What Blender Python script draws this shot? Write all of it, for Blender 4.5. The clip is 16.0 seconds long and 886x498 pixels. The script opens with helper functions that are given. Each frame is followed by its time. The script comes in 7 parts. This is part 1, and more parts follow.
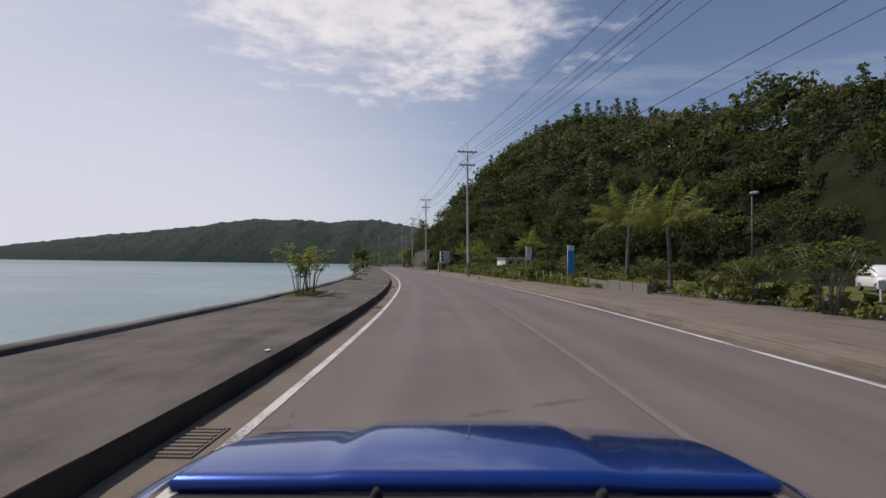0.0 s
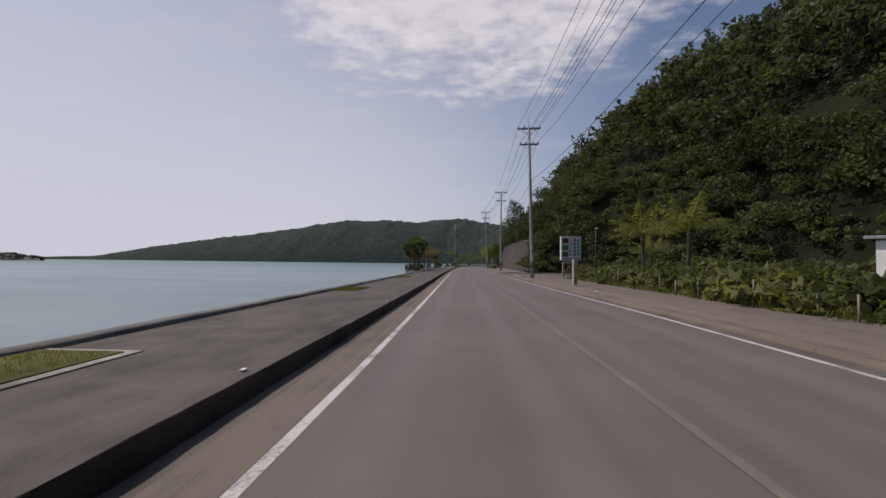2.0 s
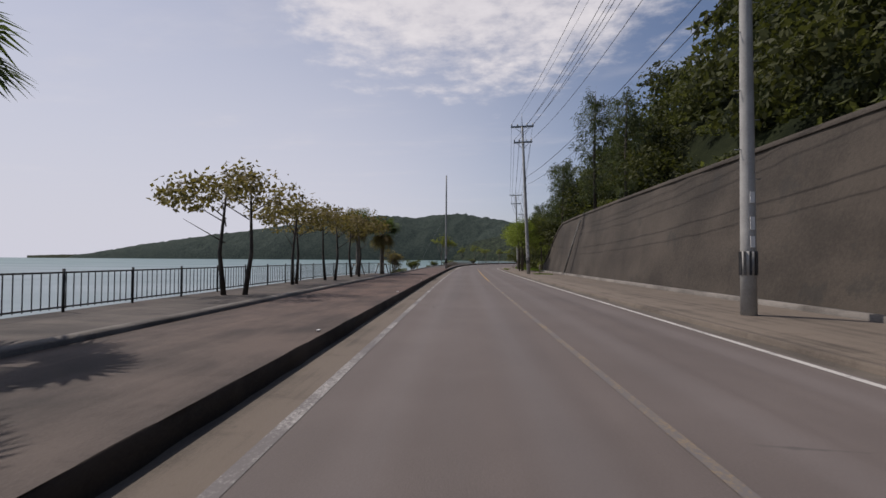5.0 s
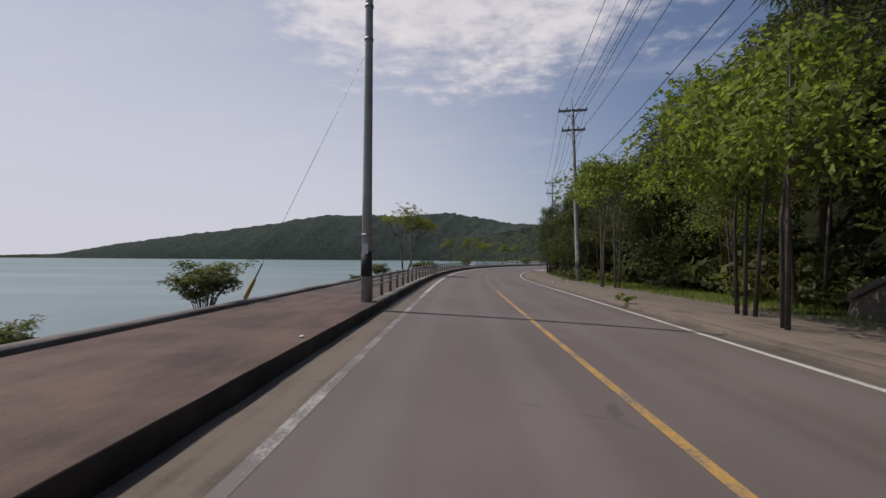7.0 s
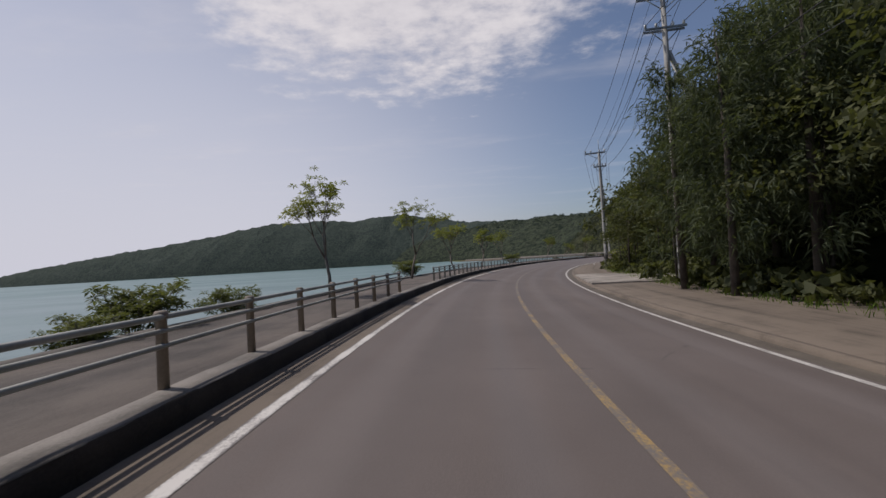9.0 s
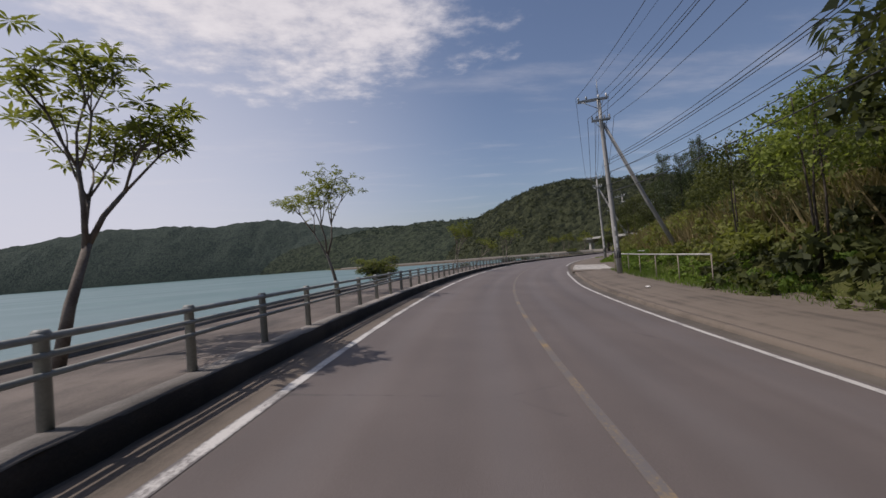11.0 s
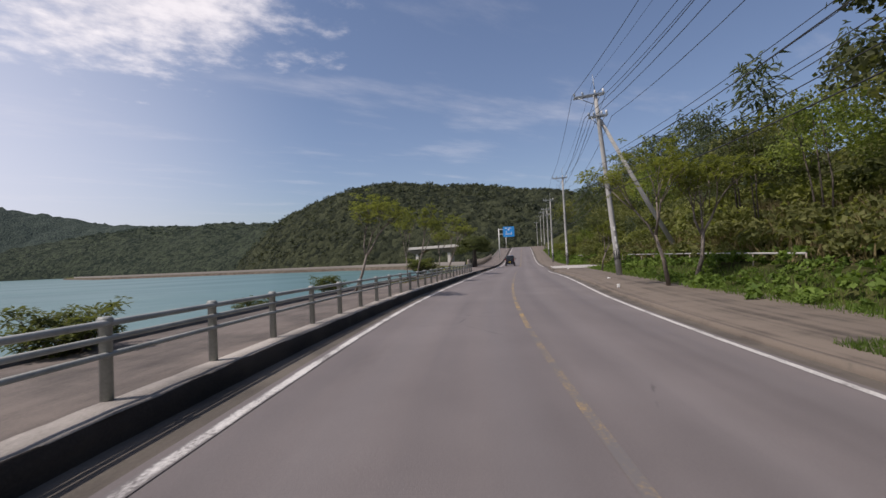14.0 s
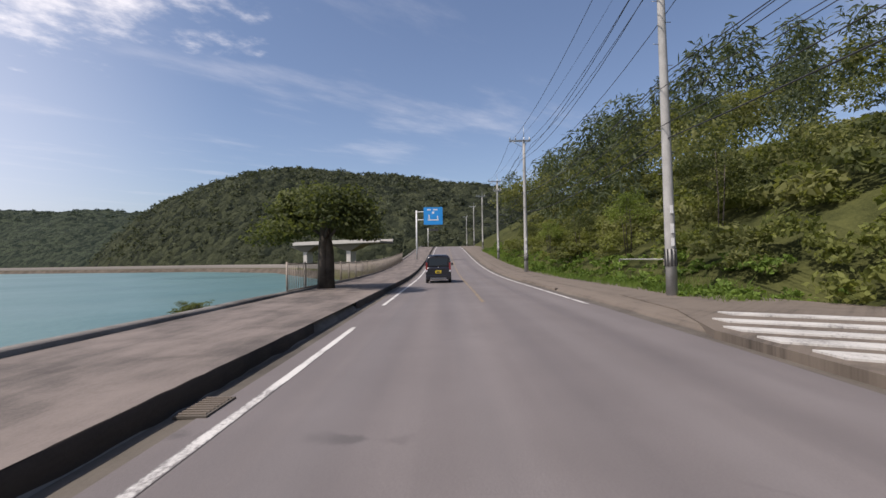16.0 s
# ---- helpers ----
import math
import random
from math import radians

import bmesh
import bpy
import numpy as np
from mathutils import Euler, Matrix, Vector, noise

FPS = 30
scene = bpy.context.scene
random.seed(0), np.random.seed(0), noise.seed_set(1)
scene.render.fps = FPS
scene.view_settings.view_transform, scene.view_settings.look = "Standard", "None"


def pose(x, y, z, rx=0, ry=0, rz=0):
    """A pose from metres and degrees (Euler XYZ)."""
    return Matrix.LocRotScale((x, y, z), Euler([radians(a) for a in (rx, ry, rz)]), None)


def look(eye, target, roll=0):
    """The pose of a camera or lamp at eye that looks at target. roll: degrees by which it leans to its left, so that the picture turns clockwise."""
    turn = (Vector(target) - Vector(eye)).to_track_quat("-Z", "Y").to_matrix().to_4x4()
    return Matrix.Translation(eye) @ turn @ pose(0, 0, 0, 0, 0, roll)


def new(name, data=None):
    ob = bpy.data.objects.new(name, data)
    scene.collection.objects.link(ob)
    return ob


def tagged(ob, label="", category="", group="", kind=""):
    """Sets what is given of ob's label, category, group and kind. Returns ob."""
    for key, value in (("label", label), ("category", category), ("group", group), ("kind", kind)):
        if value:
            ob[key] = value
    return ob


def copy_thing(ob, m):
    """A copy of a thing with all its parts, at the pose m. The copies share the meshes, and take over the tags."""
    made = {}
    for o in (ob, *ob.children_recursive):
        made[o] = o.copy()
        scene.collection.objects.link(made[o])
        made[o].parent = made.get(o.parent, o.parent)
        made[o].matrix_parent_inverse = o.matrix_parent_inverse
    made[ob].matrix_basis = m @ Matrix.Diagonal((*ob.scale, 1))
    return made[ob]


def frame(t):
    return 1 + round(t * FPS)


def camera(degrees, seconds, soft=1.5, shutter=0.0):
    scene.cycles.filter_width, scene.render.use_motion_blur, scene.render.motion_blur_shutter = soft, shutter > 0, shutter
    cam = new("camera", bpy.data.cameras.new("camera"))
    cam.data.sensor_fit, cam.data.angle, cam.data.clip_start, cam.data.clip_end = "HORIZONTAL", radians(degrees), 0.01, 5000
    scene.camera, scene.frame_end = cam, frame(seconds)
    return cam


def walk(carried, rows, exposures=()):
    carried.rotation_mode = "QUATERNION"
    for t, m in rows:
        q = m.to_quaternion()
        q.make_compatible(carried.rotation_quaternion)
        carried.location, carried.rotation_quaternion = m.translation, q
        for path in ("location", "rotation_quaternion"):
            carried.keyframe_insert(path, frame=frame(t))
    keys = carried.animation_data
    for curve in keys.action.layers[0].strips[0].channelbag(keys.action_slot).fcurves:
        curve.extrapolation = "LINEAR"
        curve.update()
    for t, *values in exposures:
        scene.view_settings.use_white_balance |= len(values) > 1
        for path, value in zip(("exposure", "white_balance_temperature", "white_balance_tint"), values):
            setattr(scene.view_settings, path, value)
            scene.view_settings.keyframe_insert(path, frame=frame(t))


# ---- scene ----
cam = camera(90.0, 16.0, soft=1.5, shutter=0.02)

# seconds, east, north, height, yaw, pitch, roll
ROWS = (
    (0, 0.00, 0.00, 1.35, -0.00, 2.00, -0.76),
    (0.5, 0.05, 11.00, 1.35, 4.19, 2.04, -0.16),
    (1, -0.57, 21.98, 1.35, 7.51, 1.90, -0.16),
    (1.5, -1.74, 32.92, 1.35, 10.33, 1.84, -0.16),
    (2, -3.25, 43.81, 1.35, 11.23, 1.80, -0.63),
    (2.5, -4.86, 54.69, 1.35, 11.30, 1.80, -0.49),
    (3, -6.52, 65.57, 1.35, 11.53, 1.62, -0.46),
    (3.5, -8.23, 76.43, 1.35, 11.70, 1.58, -0.14),
    (4, -9.95, 87.30, 1.35, 11.45, 1.57, -0.37),
    (4.75, -12.49, 103.60, 1.35, 11.22, 1.44, -0.40),
    (5.5, -15.00, 119.91, 1.35, 11.03, 1.26, -0.17),
    (6.25, -17.47, 136.22, 1.35, 10.58, 1.20, -0.07),
    (6.5, -18.27, 141.67, 1.35, 10.33, 1.24, -0.14),
    (7, -19.78, 152.56, 1.35, 9.67, 1.41, -0.38),
    (7.5, -21.18, 163.47, 1.35, 9.33, 1.43, -0.14),
    (8, -22.45, 174.40, 1.35, 8.63, 1.58, 1.40),
    (8.5, -23.44, 185.35, 1.35, 6.74, 1.41, 2.28),
    (9, -23.93, 196.34, 1.35, 4.01, 1.51, 3.41),
    (9.6, -23.74, 209.54, 1.35, 0.01, 1.54, 4.24),
    (10.2, -22.57, 222.68, 1.35, -4.71, 1.48, 4.53),
    (10.8, -20.32, 235.68, 1.35, -9.72, 1.41, 4.47),
    (11.5, -16.33, 250.55, 1.35, -15.35, 1.39, 4.23),
    (12, -12.65, 260.91, 1.35, -19.13, 1.43, 3.99),
    (12.5, -8.31, 271.02, 1.35, -22.94, 1.29, 4.34),
    (13, -3.32, 280.82, 1.35, -26.68, 1.06, 4.73),
    (13.5, 2.29, 290.28, 1.35, -30.57, 0.81, 3.93),
    (14, 8.57, 299.31, 1.35, -34.89, 1.47, 2.48),
    (14.5, 15.51, 307.84, 1.35, -39.35, 1.79, 1.53),
    (15, 22.97, 315.92, 1.35, -42.71, 1.63, 0.03),
    (15.5, 30.69, 323.76, 1.35, -44.55, 1.55, 0.93),
    (16, 38.49, 331.52, 1.35, -45.09, 1.39, 0.89),
)
ROWS_KEYED = [(r[0], pose(r[1], r[2], r[3], 90 + r[5], r[6], r[4])) for r in ROWS]
walk(cam, ROWS_KEYED, exposures=((0.0, 0.2, 6500, 14), (0.5, 0.07, 6500, 14), (1.0, 0.03, 6500, 14), (2.0, -0.02, 6500, 16), (4.0, 0.0, 6500, 15), (6.5, 0.14, 6500, 15), (7.0, 0.02, 6500, 15), (9.0, 0.0, 6500, 15), (12.5, 0.22, 6500, 17), (14.5, 0.48, 6500, 16), (16.0, 0.66, 6500, 15)))

# ---- light ----
SUN_AZ, SUN_EL = 77.0, 56.0          # degrees to the left of north, above the horizon
HAZE_AZ = 62.0                       # where the sea haze is thickest
sun_dir = Vector((-math.sin(radians(SUN_AZ)) * math.cos(radians(SUN_EL)),
                  math.cos(radians(SUN_AZ)) * math.cos(radians(SUN_EL)), math.sin(radians(SUN_EL))))
sun_data = bpy.data.lights.new("sun", "SUN")
sun_data.energy, sun_data.angle, sun_data.color = 3.0, radians(0.55), (1.0, 0.94, 0.86)
sun = new("sun", sun_data)
sun.matrix_world = look(sun_dir * 300, (0, 0, 0))


class Nodes:
    """Short calls for building a node tree."""

    def __init__(self, tree):
        self.tree = tree
        tree.nodes.clear()

    def add(self, kind, values=None, **attrs):
        n = self.tree.nodes.new(kind)
        for k, v in attrs.items():
            setattr(n, k, v)
        for k, v in (values or {}).items():
            self.put(n.inputs[k], v)
        return n

    def put(self, socket, v):
        if isinstance(v, bpy.types.NodeSocket):
            self.tree.links.new(v, socket)
        elif isinstance(v, bpy.types.Node):
            self.tree.links.new(v.outputs[0], socket)
        else:
            socket.default_value = v

    def math(self, op, a, b=0.0, c=0.0, clamp=False):
        return self.add("ShaderNodeMath", {0: a, 1: b, 2: c}, operation=op, use_clamp=clamp).outputs[0]

    def noise(self, vector, scale, detail=4.0, rough=0.55, **kw):
        n = self.add("ShaderNodeTexNoise", {"Scale": scale, "Detail": detail, "Roughness": rough}, **kw)
        if vector is not None:
            self.put(n.inputs["Vector"], vector)
        return n.outputs["Fac"]

    def ramp(self, fac, stops):
        n = self.add("ShaderNodeValToRGB", {"Fac": fac})
        e = n.color_ramp.elements
        while len(e) < len(stops):
            e.new(0.5)
        for el, (p, c) in zip(e, stops):
            el.position = p
            el.color = (*c, 1) if len(c) == 3 else c
        return n.outputs["Color"]

    def span(self, v, a, b, lo=0.0, hi=1.0, smooth=True):
        return self.add("ShaderNodeMapRange", {"Value": v, "From Min": a, "From Max": b, "To Min": lo, "To Max": hi},
                        interpolation_type="SMOOTHSTEP" if smooth else "LINEAR").outputs[0]

    def mix(self, fac, a, b, blend="MIX"):
        n = self.add("ShaderNodeMix", data_type="RGBA", blend_type=blend)
        self.put(n.inputs[0], fac), self.put(n.inputs[6], a), self.put(n.inputs[7], b)
        return n.outputs[2]


def make_world():
    world = bpy.data.worlds.new("sky")
    scene.world = world
    world.use_nodes = True
    n = Nodes(world.node_tree)
    sky = n.add("ShaderNodeTexSky", sky_type="NISHITA", sun_disc=False, sun_elevation=radians(SUN_EL),
                sun_rotation=radians(360 - SUN_AZ), altitude=5.0, air_density=1.0, dust_density=1.6, ozone_density=1.6)
    way = n.add("ShaderNodeTexCoord").outputs["Generated"]
    sep = n.add("ShaderNodeSeparateXYZ", {0: way})
    az = n.math("DEGREES", n.math("ARCTAN2", n.math("MULTIPLY", sep.outputs[0], -1.0), sep.outputs[1]))
    el = n.math("DEGREES", n.math("ARCSINE", sep.outputs[2]))
    # cloud layer, laid out on a flat sheet overhead
    low = n.math("MAXIMUM", sep.outputs[2], 0.03)
    flat = n.add("ShaderNodeCombineXYZ", {0: n.math("DIVIDE", sep.outputs[0], low), 1: n.math("DIVIDE", sep.outputs[1], low), 2: 0.0})
    puff = n.noise(flat, 1.5, 9.0, 0.62)
    fine = n.noise(flat, 7.0, 8.0, 0.6)
    # one broad heap of cloud ahead and to the left
    dx = n.math("DIVIDE", n.math("SUBTRACT", az, 7.0), 27.0)
    tilt = n.math("MULTIPLY", n.math("SUBTRACT", az, 7.0), -0.05)
    dy = n.math("DIVIDE", n.math("SUBTRACT", n.math("ADD", el, tilt), 32.5), 12.0)
    r2 = n.math("ADD", n.math("MULTIPLY", dx, dx), n.math("MULTIPLY", dy, dy))
    body = n.math("SUBTRACT", 1.0, r2)
    heap = n.math("ADD", body, n.math("ADD", n.math("MULTIPLY", n.math("SUBTRACT", puff, 0.5), 3.0), n.math("MULTIPLY", n.math("SUBTRACT", fine, 0.5), 1.6)))
    heap = n.span(heap, -0.25, 1.0)
    # thin streaks elsewhere
    wide = n.add("ShaderNodeMapping", {"Vector": flat, "Scale": (0.5, 1.1, 1.0), "Location": (3.1, 1.7, 0.0)})
    veil = n.math("MULTIPLY", n.span(n.noise(wide, 1.3, 7.0, 0.6), 0.5, 0.78), 0.26)
    cover = n.math("MAXIMUM", heap, veil)
    fade = n.span(el, 3.0, 12.0)
    cover = n.math("MULTIPLY", cover, fade)
    shade = n.span(n.math("ADD", n.math("MULTIPLY", fine, 0.6), n.math("MULTIPLY", puff, 0.6)), 0.3, 0.85)
    white = n.ramp(shade, ((0.0, (5.3, 5.2, 5.5)), (1.0, (7.6, 7.4, 7.4))))
    # milky haze, thicker towards the sun's side
    toward = n.math("ADD", n.math("MULTIPLY", sep.outputs[0], -math.sin(radians(HAZE_AZ))), n.math("MULTIPLY", sep.outputs[1], math.cos(radians(HAZE_AZ))))
    thick = n.span(toward, 0.1, 0.88, 0.04, 1.0)
    clear = n.mix(1.0, sky.outputs[0], (0.77, 0.785, 0.82, 1.0), "MULTIPLY")
    hazed = n.mix(n.math("MULTIPLY", n.span(el, 60.0, -4.0), thick), clear, (5.85, 6.0, 6.65, 1.0))
    colour = n.mix(n.math("MULTIPLY", cover, 0.92), hazed, white)
    back = n.add("ShaderNodeBackground", {"Color": colour, "Strength": 0.1})
    n.add("ShaderNodeOutputWorld", {"Surface": back.outputs[0]})


make_world()


# ---- materials ----
def material(name, build):
    m = bpy.data.materials.new(name)
    m.use_nodes = True
    n = Nodes(m.node_tree)
    out = n.add("ShaderNodeOutputMaterial")
    n.put(out.inputs["Surface"], build(n))
    return m


def principled(n, colour, rough=0.7, metal=0.0, bump=None, bump_d=0.01, strength=0.5, **more):
    p = n.add("ShaderNodeBsdfPrincipled", {"Base Color": colour, "Roughness": rough, "Metallic": metal, **more})
    if bump is not None:
        b = n.add("ShaderNodeBump", {"Height": bump, "Distance": bump_d, "Strength": strength})
        n.put(p.inputs["Normal"], b)
    return p.outputs[0]


def coords(n, which="Object"):
    return n.add("ShaderNodeTexCoord").outputs[which]


def rgba(c):
    return (*c, 1.0)


def mottled(name, dark, light, scale=3.0, fine=60.0, rough=0.8, bump_d=0.01, metal=0.0, strength=0.5, spots=None, **more):
    """A surface that varies at two scales between two colours, in metres."""
    def build(n):
        c = coords(n)
        a, b = n.noise(c, scale, 5.0), n.noise(c, fine, 6.0, 0.7)
        f = n.math("ADD", n.math("MULTIPLY", a, 0.65), n.math("MULTIPLY", b, 0.35))
        col = n.mix(n.span(f, 0.32, 0.68), rgba(dark), rgba(light))
        if spots:
            col = n.mix(n.math("MULTIPLY", n.span(n.noise(c, spots[1], 6.0, 0.7), spots[2], spots[2] + 0.1), spots[3]), col, rgba(spots[0]))
        return principled(n, col, rough, metal, n.math("ADD", b, n.math("MULTIPLY", a, 0.5)), bump_d, strength, **more)
    return material(name, build)


def asphalt_build(n):
    c = coords(n, "UV")                # u: metres along the road, v: metres across it
    grain = n.noise(c, 55.0, 5.0, 0.75)
    patch = n.noise(c, 0.35, 5.0, 0.6)
    sep = n.add("ShaderNodeSeparateXYZ", {0: c})
    long_ = n.add("ShaderNodeMapping", {"Vector": c, "Scale": (0.03, 1.4, 1.0)})
    wear = n.noise(long_, 1.0, 4.0, 0.6)
    f = n.math("ADD", n.math("MULTIPLY", grain, 0.38), n.math("ADD", n.math("MULTIPLY", patch, 0.34), n.math("MULTIPLY", wear, 0.3)))
    col = n.ramp(f, ((0.3, (0.073, 0.06, 0.053)), (0.52, (0.116, 0.095, 0.085)), (0.72, (0.165, 0.138, 0.125))))
    lifted = n.span(sep.outputs[0], 225.0, 330.0)           # paler, greyer surfacing further on, brighter light there lifted into the colour
    col = n.mix(n.math("MULTIPLY", lifted, 0.38), col, n.ramp(f, ((0.3, (0.125, 0.115, 0.115)), (0.52, (0.185, 0.17, 0.17)), (0.72, (0.25, 0.232, 0.232)))))
    across = n.math("ABSOLUTE", n.math("SUBTRACT", n.math("ABSOLUTE", sep.outputs[1]), 1.55))
    track = n.math("ABSOLUTE", n.math("SUBTRACT", across, 0.72))
    col = n.mix(n.math("MULTIPLY", n.span(track, 0.38, 0.05), 0.16), col, rgba((0.2, 0.182, 0.176)))
    spill = n.noise(n.add("ShaderNodeMapping", {"Vector": c, "Scale": (0.16, 0.6, 1.0), "Location": (7.0, 2.0, 0.0)}), 1.0, 6.0, 0.7)
    col = n.mix(n.math("MULTIPLY", n.span(spill, 0.6, 0.76), 0.3), col, rgba((0.06, 0.053, 0.05)))
    crack = n.add("ShaderNodeTexVoronoi", {"Vector": c, "Scale": 0.16}, feature="DISTANCE_TO_EDGE")
    warp = n.math("ADD", crack.outputs["Distance"], n.math("MULTIPLY", n.math("SUBTRACT", n.noise(c, 2.5, 5.0), 0.5), 0.03))
    line = n.math("MULTIPLY", n.span(warp, 0.0035, 0.0, smooth=False), n.span(patch, 0.53, 0.62))
    col = n.mix(n.math("MULTIPLY", line, 0.5), col, rgba((0.05, 0.046, 0.044)))
    return principled(n, col, n.span(wear, 0.3, 0.7, 0.72, 0.9), 0.0, grain, 0.006, 0.6)


def paint_build(colour, wornness, edge=None):
    def build(n):
        c = coords(n, "UV")
        a = n.noise(c, 1.1, 5.0, 0.65)
        b = n.noise(c, 26.0, 5.0, 0.75)
        f = n.math("ADD", n.math("MULTIPLY", a, 0.6), n.math("MULTIPLY", b, 0.5))
        if edge:                       # ragged, worn rims: middle and half width of the line
            off = n.math("ABSOLUTE", n.math("SUBTRACT", n.add("ShaderNodeSeparateXYZ", {0: c}).outputs[1], edge[0]))
            f = n.math("ADD", f, n.math("MULTIPLY", n.span(off, edge[1] * 0.35, edge[1] * 1.05), 0.16))
        worn = n.span(f, wornness - 0.1, wornness + 0.1)
        col = n.mix(worn, rgba(colour), rgba((0.13, 0.118, 0.112)))
        return principled(n, col, 0.75, 0.0, b, 0.003, 0.5)
    return build


def concrete_build(dark, light, ruddy=None, streak=(0.25, 1.2, 0.4), paler=None):
    def build(n):
        c = coords(n, "UV")
        a = n.noise(c, 0.7, 6.0, 0.62)
        b = n.noise(c, 40.0, 5.0, 0.7)
        stain = n.noise(n.add("ShaderNodeMapping", {"Vector": c, "Scale": (streak[0], streak[1], 1.0)}), 1.3, 5.0, 0.65)
        f = n.math("ADD", n.math("MULTIPLY", a, 0.45), n.math("ADD", n.math("MULTIPLY", b, 0.22), n.math("MULTIPLY", stain, streak[2])))
        col = n.mix(n.span(f, 0.4, 0.65), rgba(dark), rgba(light))
        if ruddy:                      # reddish aggregate between two places along the road
            along = n.add("ShaderNodeSeparateXYZ", {0: c}).outputs[0]
            zone = n.math("MULTIPLY", n.span(along, ruddy[0] - 12.0, ruddy[0] + 12.0), n.span(along, ruddy[1] + 6.0, ruddy[1] - 6.0))
            col = n.mix(n.math("MULTIPLY", zone, 0.8), col, n.mix(1.0, col, rgba((1.3, 0.92, 0.82)), "MULTIPLY"))
        if paler:                      # paler concrete further along, and again from this place on
            along = n.add("ShaderNodeSeparateXYZ", {0: c}).outputs[0]
            col = n.mix(n.span(along, 200.0, 250.0), col, n.mix(1.0, col, rgba((1.6, 1.6, 1.6)), "MULTIPLY"))
            col = n.mix(n.span(along, paler - 1.5, paler + 1.5), col, n.mix(1.0, col, rgba((1.2, 1.2, 1.23)), "MULTIPLY"))
        moss = n.span(n.noise(c, 2.1, 6.0, 0.7), 0.62, 0.74)
        col = n.mix(n.math("MULTIPLY", moss, 0.45), col, rgba((0.06, 0.058, 0.045)))
        drip = n.span(n.noise(n.add("ShaderNodeMapping", {"Vector": c, "Scale": (1.7, 0.9, 1.0)}), 1.0, 7.0, 0.72), 0.52, 0.68)
        col = n.mix(n.math("MULTIPLY", drip, 0.4), col, n.mix(1.0, col, rgba((0.45, 0.43, 0.4)), "MULTIPLY"))
        pale = n.span(n.noise(c, 5.5, 6.0, 0.75), 0.63, 0.72)
        col = n.mix(n.math("MULTIPLY", pale, 0.3), col, n.mix(1.0, col, rgba((1.9, 1.85, 1.8)), "MULTIPLY"))
        return principled(n, col, 0.88, 0.0, n.math("ADD", b, n.math("MULTIPLY", drip, -0.4)), 0.008, 0.6)
    return build


def leaf_build(dark, light, glow=0.35, rough=0.6):
    def build(n):
        rnd = n.add("ShaderNodeNewGeometry").outputs["Random Per Island"]
        own = n.add("ShaderNodeObjectInfo").outputs["Random"]
        big = n.noise(coords(n), 0.22, 4.0)
        f = n.math("ADD", n.math("MULTIPLY", rnd, 0.46), n.math("ADD", n.math("MULTIPLY", own, 0.2), n.math("MULTIPLY", n.span(big, 0.34, 0.66), 0.46)))
        col = n.mix(n.span(f, 0.1, 1.0), rgba(dark), rgba(light))
        p = n.add("ShaderNodeBsdfPrincipled", {"Base Color": col, "Roughness": rough, "Specular IOR Level": 0.12})
        tr = n.add("ShaderNodeBsdfTranslucent", {"Color": n.mix(0.5, col, rgba((light[0] * 1.5, light[1] * 1.6, light[2] * 0.5)))})
        return n.add("ShaderNodeMixShader", {0: glow, 1: p.outputs[0], 2: tr.outputs[0]}).outputs[0]
    return build


def canopy_build(n, dark=(0.014, 0.019, 0.014), light=(0.07, 0.078, 0.043)):
    """Woods seen from afar: crowns that differ from tree to tree, with leafy grain."""
    c = coords(n)
    shift = n.add("ShaderNodeTexNoise", {"Vector": c, "Scale": 0.35, "Detail": 3.0})
    bent = n.add("ShaderNodeVectorMath", {0: c, 1: n.add("ShaderNodeVectorMath", {0: shift.outputs["Color"], 1: (4.0, 4.0, 4.0)}, operation="MULTIPLY").outputs[0]}, operation="ADD").outputs[0]
    cell = n.add("ShaderNodeTexVoronoi", {"Vector": bent, "Scale": 0.24})
    tone = n.add("ShaderNodeSeparateColor", {0: cell.outputs["Color"]}).outputs[0]
    fine = n.noise(c, 1.1, 5.0, 0.7)
    big = n.noise(c, 0.03, 4.0)
    f = n.math("ADD", n.math("MULTIPLY", tone, 0.34), n.math("ADD", n.math("MULTIPLY", fine, 0.5), n.math("MULTIPLY", big, 0.3)))
    col = n.mix(n.span(f, 0.3, 0.85), rgba(dark), rgba(light))
    h = n.math("ADD", n.math("MULTIPLY", cell.outputs["Distance"], -1.0), n.math("MULTIPLY", fine, 0.7))
    return principled(n, col, 0.95, 0.0, h, 3.0, 0.9, **{"Specular IOR Level": 0.06})


